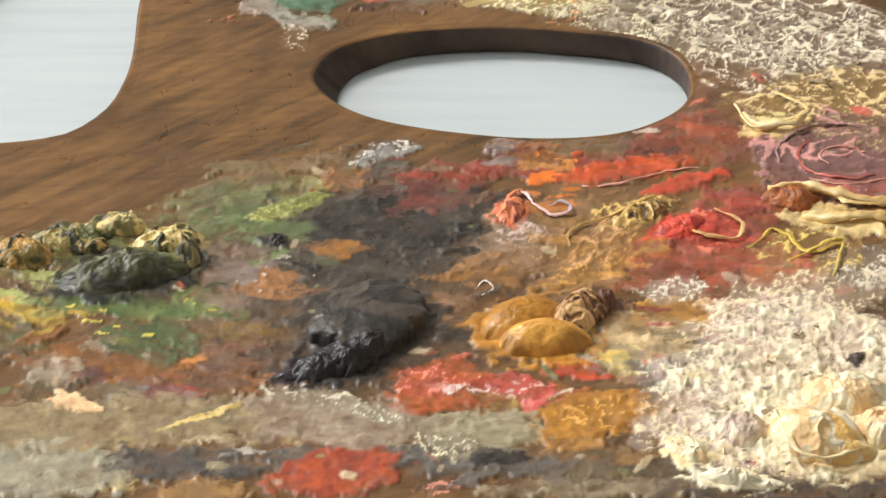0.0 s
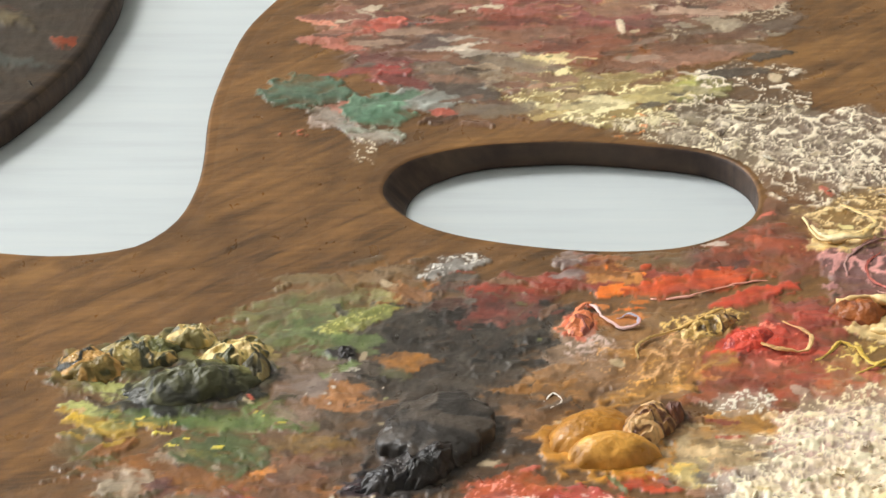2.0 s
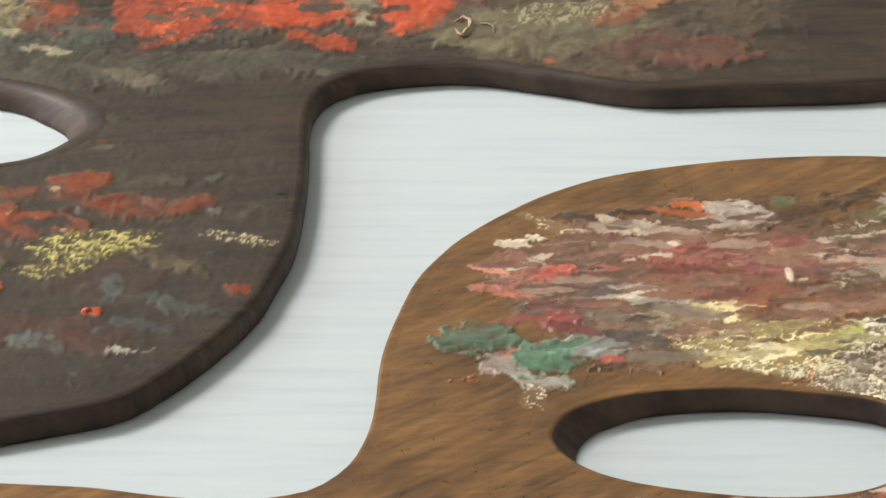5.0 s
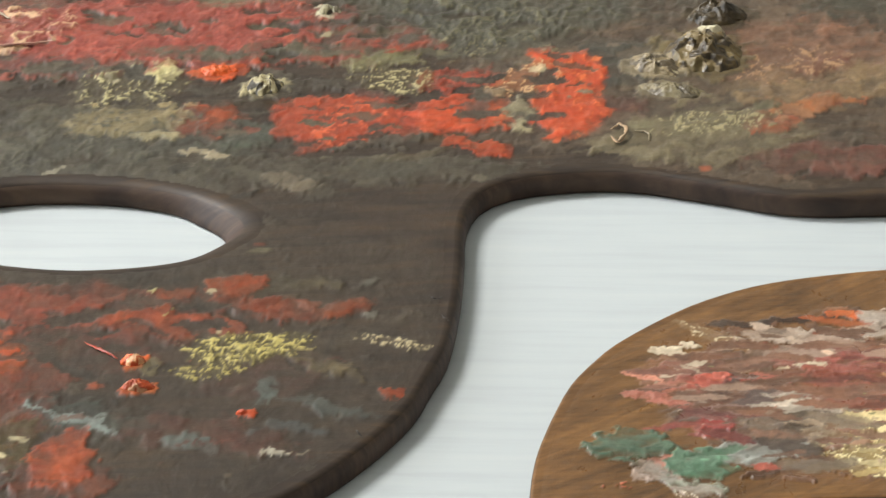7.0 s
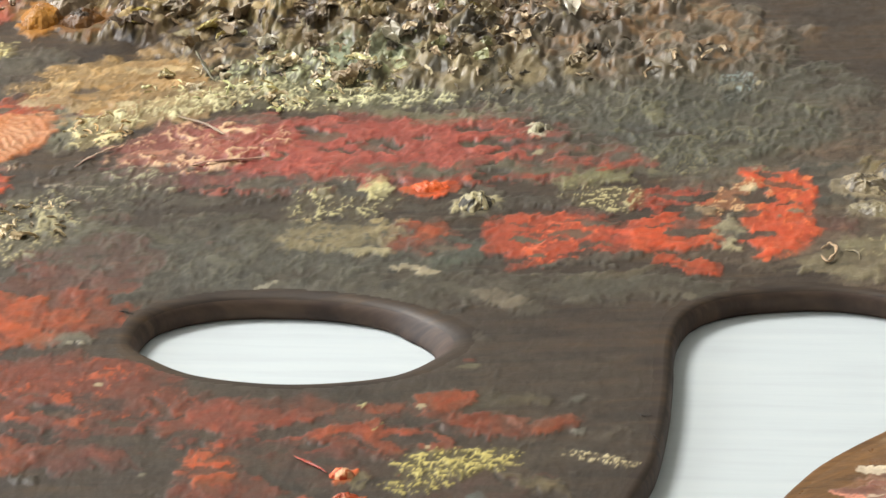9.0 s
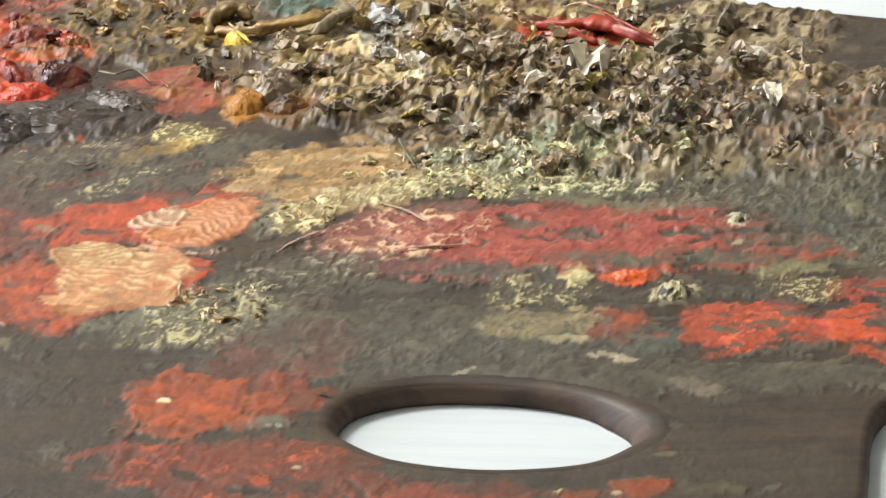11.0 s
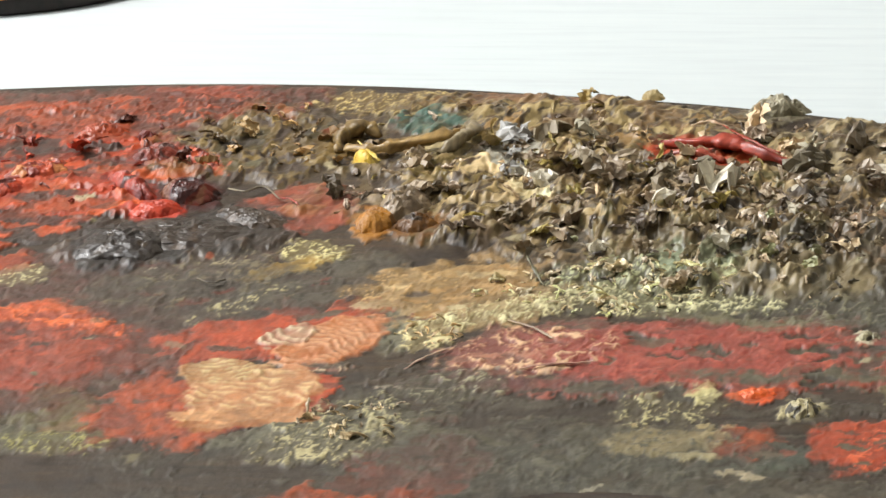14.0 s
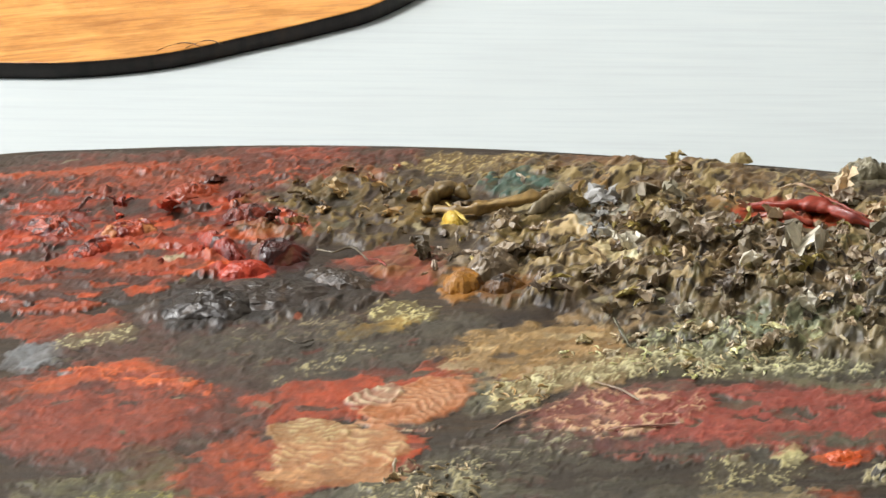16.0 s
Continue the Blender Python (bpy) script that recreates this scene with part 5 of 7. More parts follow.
strand(palette_a, a, "paint_curl", [(23.1, 0.2, 0.4), (22.7, 3.0, 0.8), (25.4, 6.8, 1), (30.6, 8.7, 1), (35.9, 13.2, 1.5), (39.1, 15.1, 1.5), (38.7, 10.7, 0.4)], 0.80, ('c09a58', '8a6a38', 'd8b878'), 503, "ochre curl of paint")
strand(palette_a, a, "paint_curl", [(25.8, 21.0, 0.4), (31.0, 21.4, 0.6), (37.4, 23.7, 0.8), (43.9, 26.9, 0.6), (48.7, 28.1, 0.4)], 0.60, ('c88878', 'e0a898'), 516, "pink ridge of paint")
strand(palette_a, a, "paint_curl", [(45.4, 4.0, 1), (48.9, 2.5, 1), (53.0, 2.1, 1), (54.8, 4.9, 1.5), (53.3, 8.7, 1.5), (49.9, 11.6, 1)], 0.90, ('e0bc80', 'a87a48', 'c89a60'), 529, "cream looped curl of paint")
strand(palette_a, a, "paint_curl", [(54.3, -0.8, 0.4), (57.6, 2.1, 0.6), (59.9, 5.9, 0.8), (62.8, 4.0, 0.6), (65.1, -0.8, 0.6), (68.1, -1.7, 0.8), (72.4, 1.1, 1), (71.6, -3.6, 1.2), (70.1, -9.5, 0.5)], 0.90, ('c8a848', 'a88a38', 'd8c070'), 542, "yellow squiggle of paint")
strand(palette_a, a, "paint_curl", [(62.2, -5.0, 0.4), (66.0, -2.6, 0.8), (70.4, 1.7, 1), (73.6, 3.0, 0.5)], 0.80, ('b89a40', 'd8c070'), 555, "yellow squiggle of paint")
strand(palette_a, a, "paint_curl", [(68.0, 18.4, 1.5), (71.6, 17.0, 2), (74.4, 13.2, 2), (80.5, 12.0, 2)], 1.10, ('e8cc94', 'd0a868'), 568, "cream fold edge of paint")
strand(palette_a, a, "paint_curl", [(55.7, 49.8, 1), (58.4, 40.4, 1.5), (64.8, 41.1, 2), (69.2, 45.2, 2), (66.6, 50.8, 1.5), (63.5, 54.0, 1)], 1.00, ('ecd8a4', 'c8a868'), 581, "cream crescent edge of paint")
strand(palette_a, a, "paint_curl", [(5.6, -13.7, 0.4), (7.5, -11.0, 0.5), (8.9, -13.2, 0.5), (6.6, -16.1, 0.4)], 0.40, ('e0d8cc', 'c0b4a8'), 594, "thin white curl of paint")
strand(palette_a, a, "paint_curl", [(56.3, -56.3, 2.15), (57.4, -61.2, 2.3), (59.9, -66.9, 2.3), (65.0, -68.1, 2.15), (71.5, -64.8, 2.15)], 1.30, ('f4e6c0', 'e8d09c'), 607, "cream lip of a paint heap")
strand(palette_a, a, "paint_curl", [(-113.6, 12.7, 0.4), (-112.6, 15.1, 0.5), (-111.9, 18.1, 0.4)], 0.90, ('d0c8b8', 'b0a898'), 1322, "thin white curl of paint")
strand(palette_a, a, "paint_curl", [(-107.8, 0.2, 0.4), (-105.5, 2.9, 0.5), (-102.7, 2.5, 0.5), (-104.2, 0.2, 0.5), (-106.2, -0.6, 0.5), (-106.4, -3.2, 0.4)], 0.90, ('c8c0ac', 'a89c88'), 1335, "thin white curl of paint")
strand(palette_a, a, "paint_fold", [(60.0, 19.0, 0.6), (66.0, 19.5, 1.6), (72.0, 16.5, 1.8), (79.0, 15.0, 1.4), (88.0, 15.0, 0.8)], 2.2, ('e8cc94', 'd0a868', 'b88a54'), 360, "cream fold of dried paint", 0.8)
strand(palette_a, a, "paint_fold", [(66.0, 10.0, 0.6), (72.0, 8.5, 1.2), (79.0, 9.5, 1.4), (87.0, 8.0, 0.8)], 2.6, ('e6cc94', 'd8b878', 'a8844e'), 361, "cream fold of dried paint", 0.7)
strand(palette_a, a, "paint_fold", [(57.0, 46.0, 0.8), (60.0, 41.0, 1.4), (66.0, 40.5, 1.6), (69.0, 44.0, 1.2)], 2.4, ('f0dcac', 'd8bc80', 'b89858'), 373, "cream crescent of dried paint", 0.8)
for n, (rx, ry, start, end) in enumerate(((4.5, 3.5, 20, 230), (8.5, 8.0, 130, 310), (12.5, 11.0, 70, 190), (11.0, 10.0, 230, 330))):
    arc = [(75.0 + rx * math.cos(radians(q)), 31.0 + ry * math.sin(radians(q)), 0.6) for q in np.linspace(start, end, 7)]
    strand(palette_a, a, "paint_ridge", arc, 0.6, (('c88878', '8a5048', 'e0b0a0'), ('a84c3c', '7a3a34', 'c87060'), ('8a6a64', 'b89088', '6a4a48'))[n % 3], 380 + n, "pink swirled ridge of paint", 0.5)
flakes(palette_a, a, [
    (63.1, -29.0, 14.9, 12.3, -0, 96, 2.2, ('f6e2b8', 'e0d0b8', 'c8b8a8', 'f8e8c4')),
    (52.7, -53.0, 14.5, 18.4, -0, 132, 2.6, ('fbe6b6', 'e8d8bc', 'd0c0b0', 'fbeccb')),
    (67.8, 68.9, 19.8, 17.4, -0, 78, 2.2, ('d8c8a8', 'b8a890', 'e0d4bc', '8a7c6c')),
    (42.5, 91.1, 10.2, 16.1, 0, 54, 2.0, ('e0d4c0', 'c8bca8', '8a7c6c')),
], 5, "torn pale crumbs of dried paint")

# the paint on the umber palette
b = Canvas(-476, 30, 66, 514, 0.4, 0.85)
b.gain, b.tall, b.tint = 0.82, 2.3, np.array((1.0, 1.0, 0.86))
b.dab(-129.2, 134.4, 63.0, 69.8, 1, "423a31", "3c342c", a=0.4, h=0.1, streak=0.4)
b.dab(-213.4, 211.1, 93.7, 101.8, 3, "403a33", "38322c", a=0.4, h=0.1, streak=0.4)
b.dab(-168.2, 163.3, 42.3, 7.0, -5, "7a3626", "6a3a2e", a=0.8)
b.dab(-175.2, 153.1, 17.5, 8.5, -15, "9e442e", "7e3a2a")
b.dab(-122.6, 159.6, 14.9, 5.0, -19, "8e3c2a")
b.dab(-107.7, 159.2, 7.4, 3.8, 12, "8a3c28")
b.dab(-173.1, 120.7, 10.8, 22.7, 1, "8a3a2a", "6e3428", a=0.85)
b.dab(-177.2, 135.4, 3.4, 10.4, 1, "cc522e")
b.dab(-156.9, 82.4, 12.7, 8.1, 2, "7e3828", a=0.8)
b.dab(-150.6, 139.1, 13.4, 10.4, 1, "6a3428", a=0.7)
b.dab(-130.8, 102.0, 23.2, 6.9, -10, "6c3a30", a=0.7)
b.dab(-121.0, 127.0, 13.2, 10.1, 1, "5e3a34", a=0.5)
b.dab(-92.9, 122.1, 3.4, 2.3, 55, "a8442c")
b.dab(-168.7, 96.2, 6.5, 10.8, 2, "5a4e2a", a=0.8)
b.dab(-156.6, 108.6, 15.1, 6.4, -24, "46504c", "3e4644", a=0.85)
b.dab(-157.6, 107.4, 11.6, 1.6, -30, "8c989a", streak=0.7)
b.dab(-132.6, 98.4, 6.3, 3.1, -18, "6c7676")
b.dab(-105.1, 114.4, 12.1, 2.7, -18, "5a6262", a=0.8)
b.dab(-165.1, 152.5, 6.5, 2.1, -9, "988a88")
b.dab(-111.3, 106.2, 7.2, 1.9, -9, "565c60", a=0.8)
b.dab(-114.0, 94.8, 4.1, 1.4, -4, "c8c0b4")
b.dab(-101.1, 155.5, 2.5, 2.1, 1, "7a7670")
b.dab(-116.0, 172.1, 7.5, 2.8, 1, "6a6048", a=0.7)
b.dab(-107.8, 132.9, 10.4, 3.1, -41, "6e6048")
b.dab(-25.0, 289.8, 57.7, 64.6, 1, "6e5a4c", "5c5046", a=0.75, h=0.2)
b.dab(-191.3, 237.0, 57.2, 19.2, 2, "48463e", "545048", a=0.85)
b.dab(-128.5, 228.7, 66.2, 8.6, 1, "48433a", "524c42", a=0.8)
b.dab(-163.9, 308.4, 51.4, 22.0, 1, "9c483c", "6e3c34", h=0.4, streak=0.3)
b.dab(-125.8, 299.0, 23.8, 9.1, 6, "a44838", "6a403a", h=0.4)
b.dab(-194.7, 287.8, 21.2, 7.6, 1, "8a4640", "a05a4c")
b.dab(-141.0, 320.1, 15.8, 9.4, 1, "a0463a", "8a3c34")
b.dab(-154.4, 322.8, 10.1, 9.4, 1, "5e6048", "706c54")
b.dab(-182.7, 257.9, 12.3, 9.8, 1, "6a6250", a=0.8)
b.dab(-141.8, 248.8, 12.2, 12.1, 1, "50544a", "464a44")
b.dab(-149.6, 256.7, 8.9, 10.2, -17, "a8462e", "8c3e2c", h=0.3)
b.dab(-100.8, 257.4, 9.5, 9.7, 1, "b64432", "9a3c2e", h=0.3)
b.dab(-93.4, 281.6, 9.7, 7.4, 1, "b84432", "a03c2e")
b.dab(-84.7, 242.7, 9.4, 3.7, -30, "c44a2e")
b.dab(-77.4, 261.0, 4.7, 9.1, 1, "8e846c", "9c927a")
b.dab(-54.7, 292.9, 14.4, 16.6, -87, "45433e", "4c4a44", rag=0.2)
b.dab(-52.7, 266.2, 8.1, 6.5, 1, "6a3c34", a=0.6)
b.dab(-96.7, 320.5, 12.8, 9.0, 1, "4a4e54")
b.dab(-125.1, 222.6, 8.6, 2.3, -29, "7c7062", a=0.8)
b.dab(-104.0, 235.2, 12.6, 2.9, 28, "6e6450", a=0.7)
b.dab(-5.9, 303.7, 23.7, 18.9, -7, "88604e", "7a5a4a")
b.dab(-4.3, 280.0, 22.8, 12.7, 20, "7e6650", "8c7458")
b.dab(-30.5, 247.3, 25.4, 12.5, 10, "6e6450", "827660")
b.dab(-6.9, 266.8, 14.4, 3.6, 24, "b25a44", "a07050")
b.dab(-16.1, 255.4, 7.1, 4.2, 24, "a85844")
b.dab(-0.1, 236.9, 18.3, 9.2, 1, "6a4038", "74483e")
b.dab(5.2, 325.0, 14.1, 7.9, 1, "504c42")
b.dab(-240.6, 355.9, 18.3, 8.7, 2, "a87c40", "b89464")
b.dab(-252.6, 326.7, 11.9, 20.7, 2, "6a6a5c", "7a7464")
b.dab(-172.5, 308.9, 43.9, 22.0, -3, "9a4a40", "6e3e38", h=0.35, streak=0.3)
b.dab(-144.0, 322.6, 14.5, 15.4, 2, "9c483c", "70403a", h=0.35)
b.dab(-120.3, 305.3, 15.6, 7.8, 2, "a0483a", a=0.9)
b.dab(-196.3, 311.8, 21.8, 16.4, 2, "9c5048", "8c4640")
b.dab(-212.5, 289.8, 20.1, 8.4, 2, "5e3a3a", "6e4442")
b.dab(-110.6, 293.3, 9.8, 5.5, 14, "8a8464")
b.dab(-228.2, 242.0, 16.6, 19.5, 2, "7e3e34", "6a403a", a=0.75)
b.dab(-226.7, 210.5, 14.8, 12.3, 3, "9c4430", a=0.75)
b.dab(-222.8, 169.4, 36.1, 19.2, -6, "8e3c2c", "76362a", a=0.85)
b.dab(-228.8, 140.0, 16.4, 8.6, 3, "9e4630", a=0.9)
b.dab(-207.2, 139.8, 15.0, 8.0, 3, "7c382c", a=0.8)
b.dab(-171.1, 155.2, 27.6, 8.9, -17, "9a4030", "84382c", a=0.85)
b.dab(-182.4, 137.9, 4.7, 6.9, 3, "d0583a", "c04c30")
b.dab(-150.9, 154.9, 10.0, 8.1, 3, "a0442e", a=0.8)
b.dab(-225.1, 196.9, 9.1, 3.0, 9, "7a7468", a=0.8)
b.dab(-184.4, 185.5, 11.7, 8.7, 3, "544e48", a=0.8)
b.dab(-326.8, 325.8, 51.1, 54.9, 4, "6a3e36", "54403a", a=0.85, h=0.25)
b.dab(-308.0, 342.8, 34.9, 28.7, 17, "48423c", "524a42", a=0.9)
b.dab(-348.6, 305.0, 33.8, 32.4, 4, "984434", "6e3a30", h=0.35, streak=0.35)
b.dab(-346.9, 290.0, 25.8, 22.3, 4, "b04a38", "9a4234", h=0.25)
b.dab(-380.4, 336.3, 8.0, 11.3, 4, "8e8e98", "7a7c86")
b.dab(-380.7, 358.9, 20.3, 11.3, 17, "b04a34", "8c3e30")
b.dab(-265.0, 333.6, 10.8, 7.3, 52, "b84c38")
b.dab(-316.9, 252.7, 16.0, 13.8, 4, "6e3e34", a=0.8)
b.dab(-324.3, 264.4, 10.1, 14.4, 29, "5c5438", "6a6040")
b.dab(-334.7, 247.9, 21.8, 10.3, 4, "4e4a3e", "6e6850")
b.dab(-251.6, 254.3, 27.9, 13.8, 17, "6e6a5c", "5a564c")
b.dab(-269.5, 365.4, 14.1, 12.3, 3, "5a5248")
b.dab(-245.5, 356.7, 21.2, 12.3, 14, "a88450", "b8966a", h=0.4)
b.dab(-242.5, 342.9, 15.2, 15.7, 4, "b09470", "9e8a6c", h=0.3)
b.dab(-343.8, 498.4, 12.1, 5.2, 11, "a84a3a", h=0.4)
b.dab(-420.4, 488.9, 29.5, 13.8, 14, "54403a", "4a3a34", h=0.3)
b.dab(-272.5, 448.6, 14.7, 11.4, 14, "2c2822", "3c342a", h=0.4)
b.ruffle(450, 6, 32, BOX_B, 6.5)
b.flecks(700, 6, 35, BOX_B, 2.8, ("5a5650", "4a443c", "6a3a30", "6a6048", "332d28", "5e6058"), 0.12, 0.2, 5.0)
b.drag(2.6, 2.0, 0.35)
b.swipes(300, -200, 270, 200, 100, 8, 24, None, 7.5, 2.6, 0.14, 0.8)
b.dab(-145.2, 151.9, 16.8, 7.1, -11, "a2442e", "8a3a2a", h=0.3, streak=0.3)
b.dab(-131.3, 169.0, 6.0, 5.8, 42, "a4462e", h=0.3, streak=0.3)
b.dab(-157.2, 90.6, 6.4, 11.8, 2, "b24c32", "963e2c", h=0.3, streak=0.3)
b.wrinkle(-125.3, 141.8, 13.4, 6.3, 14, "6a5e38", "d4c47e", h=0.56, cell=1.1, stretch=2.5, dense=0.43)
b.wrinkle(-130.3, 133.9, 11.3, 6.1, 38, "665c3a", "d0c076", h=0.56, cell=1.1, stretch=2.5, dense=0.43)
b.wrinkle(-95.1, 144.3, 9.8, 1.9, -19, "54483a", "c8b898", h=0.48, cell=1.02, dense=0.39)
b.speck(-149.3, 167.2, 1.9, 3.3, 1, "d0c490", 6, size=0.5)
b.speck(-138.2, 155.3, 7.4, 5.4, 1, "c8b880", 5, size=0.4)
b.dab(-91.9, 337.1, 47.7, 41.0, 2, "504e48", "5a564c", a=0.9, h=0.36, rag=0.5)
b.wrinkle(-172.0, 277.9, 15.3, 12.1, 20, "5e5644", "c0b68e", h=0.72, cell=1.53, dense=0.32)
b.dab(-166.0, 284.1, 5.7, 4.6, 46, "d8cc9c", h=0.48)
b.dab(-170.1, 256.5, 15.6, 9.2, 6, "b6a27a", "9a8a68", h=0.3, streak=0.3)
b.dab(-161.2, 247.3, 6.8, 2.6, 1, "d8c8a0", h=0.42)
b.dab(-147.6, 237.4, 6.3, 2.4, -13, "b0a28c", h=0.3)
b.dab(-118.5, 258.2, 16.3, 15.6, 13, "b04632", "7e3a2e", h=0.3, streak=0.3)
b.wrinkle(-107.2, 282.1, 11.1, 7.5, -18, "64583e", "c2b68e", h=0.48, cell=1.19, stretch=2.5, dense=0.39)
b.dab(-88.9, 260.8, 11.3, 10.6, -39, "cc4c30", "b04430", h=0.3, streak=0.3)
b.dab(-64.8, 286.6, 8.4, 14.4, 25, "d04e32", "bc442e", rag=0.25, h=0.3, streak=0.3)
b.dab(-64.0, 262.8, 9.3, 12.9, 13, "d04e32", "bc442e", rag=0.25, h=0.3, streak=0.3)
b.wrinkle(-74.8, 282.5, 7.5, 11.4, -40, "a8684c", "dcb48c", h=0.48, cell=1.19, stretch=2, dense=0.39)
b.wrinkle(-84.5, 309.9, 16.9, 17.6, 1, "56544a", "8e866c", h=0.72, cell=1.7, dense=0.28)
b.wrinkle(-29.5, 256.8, 16.2, 7.0, 10, "6c644e", "a89c7c", h=0.32, cell=1.19, dense=0.39)
b.wrinkle(-11.3, 290.0, 16.6, 9.2, 28, "7c5c4c", "b08a6c", h=0.32, cell=1.7, stretch=3, dense=0.25)
b.dab(-236.7, 344.3, 21.1, 27.0, 2, "ac8a60", "9a8262", h=0.3, streak=0.3)
b.wrinkle(-214.8, 309.4, 20.1, 16.6, 9, "84504a", "d6aa8a", h=0.72, cell=2.72, stretch=3, dense=0.35)
b.dab(-218.2, 303.8, 15.8, 5.1, 9, "d0a084", "b88470", h=0.36)
b.wrinkle(-193.2, 345.5, 25.1, 12.4, 9, "625e48", "d0c8a2", h=0.8, cell=1.44, dense=0.39)
b.wrinkle(-225.3, 340.0, 12.8, 8.6, 37, "8a7a58", "dcd0a8", h=0.72, cell=1.44, dense=0.46)
b.wrinkle(-241.3, 319.6, 11.4, 8.4, 65, "9a8a66", "e2d4a8", h=0.72, cell=1.44, dense=0.46)
b.wrinkle(-135.9, 339.6, 36.6, 15.1, 2, "4e4c44", "7e7866", h=1.2, cell=2.04, dense=0.25)
b.wrinkle(-80.8, 352.5, 4.1, 9.9, 2, "4c5658", "c4d4dc", h=0.56, cell=1.1, dense=0.32)
b.wrinkle(-89.7, 363.8, 29.5, 23.4, 2, "48453e", "6e685a", h=1.12, cell=2.21, dense=0.25)
b.wrinkle(-252.6, 250.8, 18.4, 13.1, 31, "5c5444", "bcb08c", h=0.8, cell=1.53, dense=0.32)
b.wrinkle(-229.0, 285.7, 15.8, 10.5, 2, "565246", "a09a84", h=0.96, cell=1.61, dense=0.32)
b.dab(-243.5, 206.7, 16.1, 17.7, 3, "ac4a2e", "7e3a2a", h=0.3, streak=0.3)
b.dab(-363.4, 321.4, 20.6, 5.4, 40, "c65a3e", "b04c36", h=0.36)
b.dab(-345.0, 328.5, 11.7, 4.4, -8, "d06042", "c05038", h=0.42)
b.dab(-334.2, 318.2, 9.6, 4.6, -57, "cc5a3e", h=0.36)
b.dab(-332.9, 302.2, 6.7, 6.9, 30, "c4523a", h=0.3)
b.wrinkle(-366.8, 351.4, 12.0, 7.0, 36, "86785c", "d2c8a2", h=0.4, cell=1.1, stretch=3, dense=0.39)
b.dab(-287.4, 312.9, 23.6, 15.5, 17, "b84a36", "9c4232", h=0.3, streak=0.3)
b.dab(-296.3, 268.3, 23.4, 21.2, 4, "b44e38", "7e4034", h=0.3, streak=0.3)
b.dab(-265.2, 279.5, 8.7, 14.3, 4, "c24e38", h=0.3, streak=0.3)
b.wrinkle(-322.1, 245.4, 14.5, 6.8, 4, "5e583c", "9c9460", h=0.4, cell=1.27, dense=0.39)
b.wrinkle(-249.8, 264.7, 17.1, 13.9, 24, "5e5a4c", "bcb290", h=0.8, cell=1.7, dense=0.32)
b.wrinkle(-266.8, 297.5, 9.4, 4.2, -8, "a06858", "e8cdb4", h=0.48, cell=1.02, dense=0.39)
b.wrinkle(-296.8, 336.3, 17.3, 5.6, 49, "565046", "c0b48e", h=0.4, cell=1.19, stretch=4, dense=0.28)
b.dab(-290.9, 362.1, 13.3, 5.4, 40, "9c7c40", "b0904e", h=0.3)
b.wrinkle(-286.2, 374.9, 10.6, 7.6, -24, "8a7a50", "e0d4a2", h=0.72, cell=1.36, dense=0.46)
b.wrinkle(-313.6, 369.1, 17.5, 5.8, 3, "544a42", "a89a80", h=0.4, cell=1.1, dense=0.39)
b.dab(-299.0, 406.4, 16.6, 18.6, -10, "a04c3c", "8a4438", h=0.3, streak=0.3)
b.dab(-379.5, 485.4, 65.5, 20.8, 11, "7c4034", "5e3c34", h=0.36)
b.dab(-366.0, 488.4, 32.5, 10.9, 38, "a44a3a", "8e4236", h=0.42)
b.dab(-381.4, 434.2, 56.0, 52.0, 11, "4a3833", "3e312d", h=0.6, rag=0.3, streak=0.2)
b.crust(-381.4, 434.2, 50.0, 46.0, 11, ('3c2c28', '54332b', '8a3626', '4a322c', 'a03e2a'), h=0.9, cell=7.0)
b.swipes(95, -385.0, 432.0, 46.0, 44.0, 10, 24, ('b43e28', 'c64a2e', '963422', 'd25a38', '6a2c22', 'b8422c', '4a2e28'), 11.0, 4.4, 1.0, 1.3)
b.swipes(60, -372.0, 478.0, 58.0, 16.0, 6, 14, ('8a3e30', 'a64632', '6a382e', '4e3a34', 'b4503a'), 13.0, 4.0, 0.6)
b.swipes(55, -378.0, 440.0, 50.0, 45.0, 10, 18, ('4a3a34', '543a32', '3e322e', '6a3028'), 9.0, 2.8, 0.5)
b.swipes(40, -392.0, 390.0, 34.0, 20.0, 14, 16, ('a44430', 'b84c34', '5a3a32', '7a3a2c'), 10.0, 3.6, 0.6)
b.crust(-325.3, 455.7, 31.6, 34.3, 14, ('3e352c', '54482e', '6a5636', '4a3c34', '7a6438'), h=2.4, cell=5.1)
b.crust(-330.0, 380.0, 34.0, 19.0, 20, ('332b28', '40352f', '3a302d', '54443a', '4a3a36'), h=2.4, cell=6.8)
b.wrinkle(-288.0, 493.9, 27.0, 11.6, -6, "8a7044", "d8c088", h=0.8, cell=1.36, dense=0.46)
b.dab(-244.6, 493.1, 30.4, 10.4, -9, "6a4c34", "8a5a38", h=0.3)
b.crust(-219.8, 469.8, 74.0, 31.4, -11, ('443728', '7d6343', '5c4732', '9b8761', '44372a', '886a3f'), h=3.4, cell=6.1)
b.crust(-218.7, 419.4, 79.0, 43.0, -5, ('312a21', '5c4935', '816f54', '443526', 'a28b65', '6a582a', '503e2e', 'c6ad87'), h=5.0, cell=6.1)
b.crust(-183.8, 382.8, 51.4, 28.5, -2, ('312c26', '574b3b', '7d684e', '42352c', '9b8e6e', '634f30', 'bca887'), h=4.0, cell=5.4)
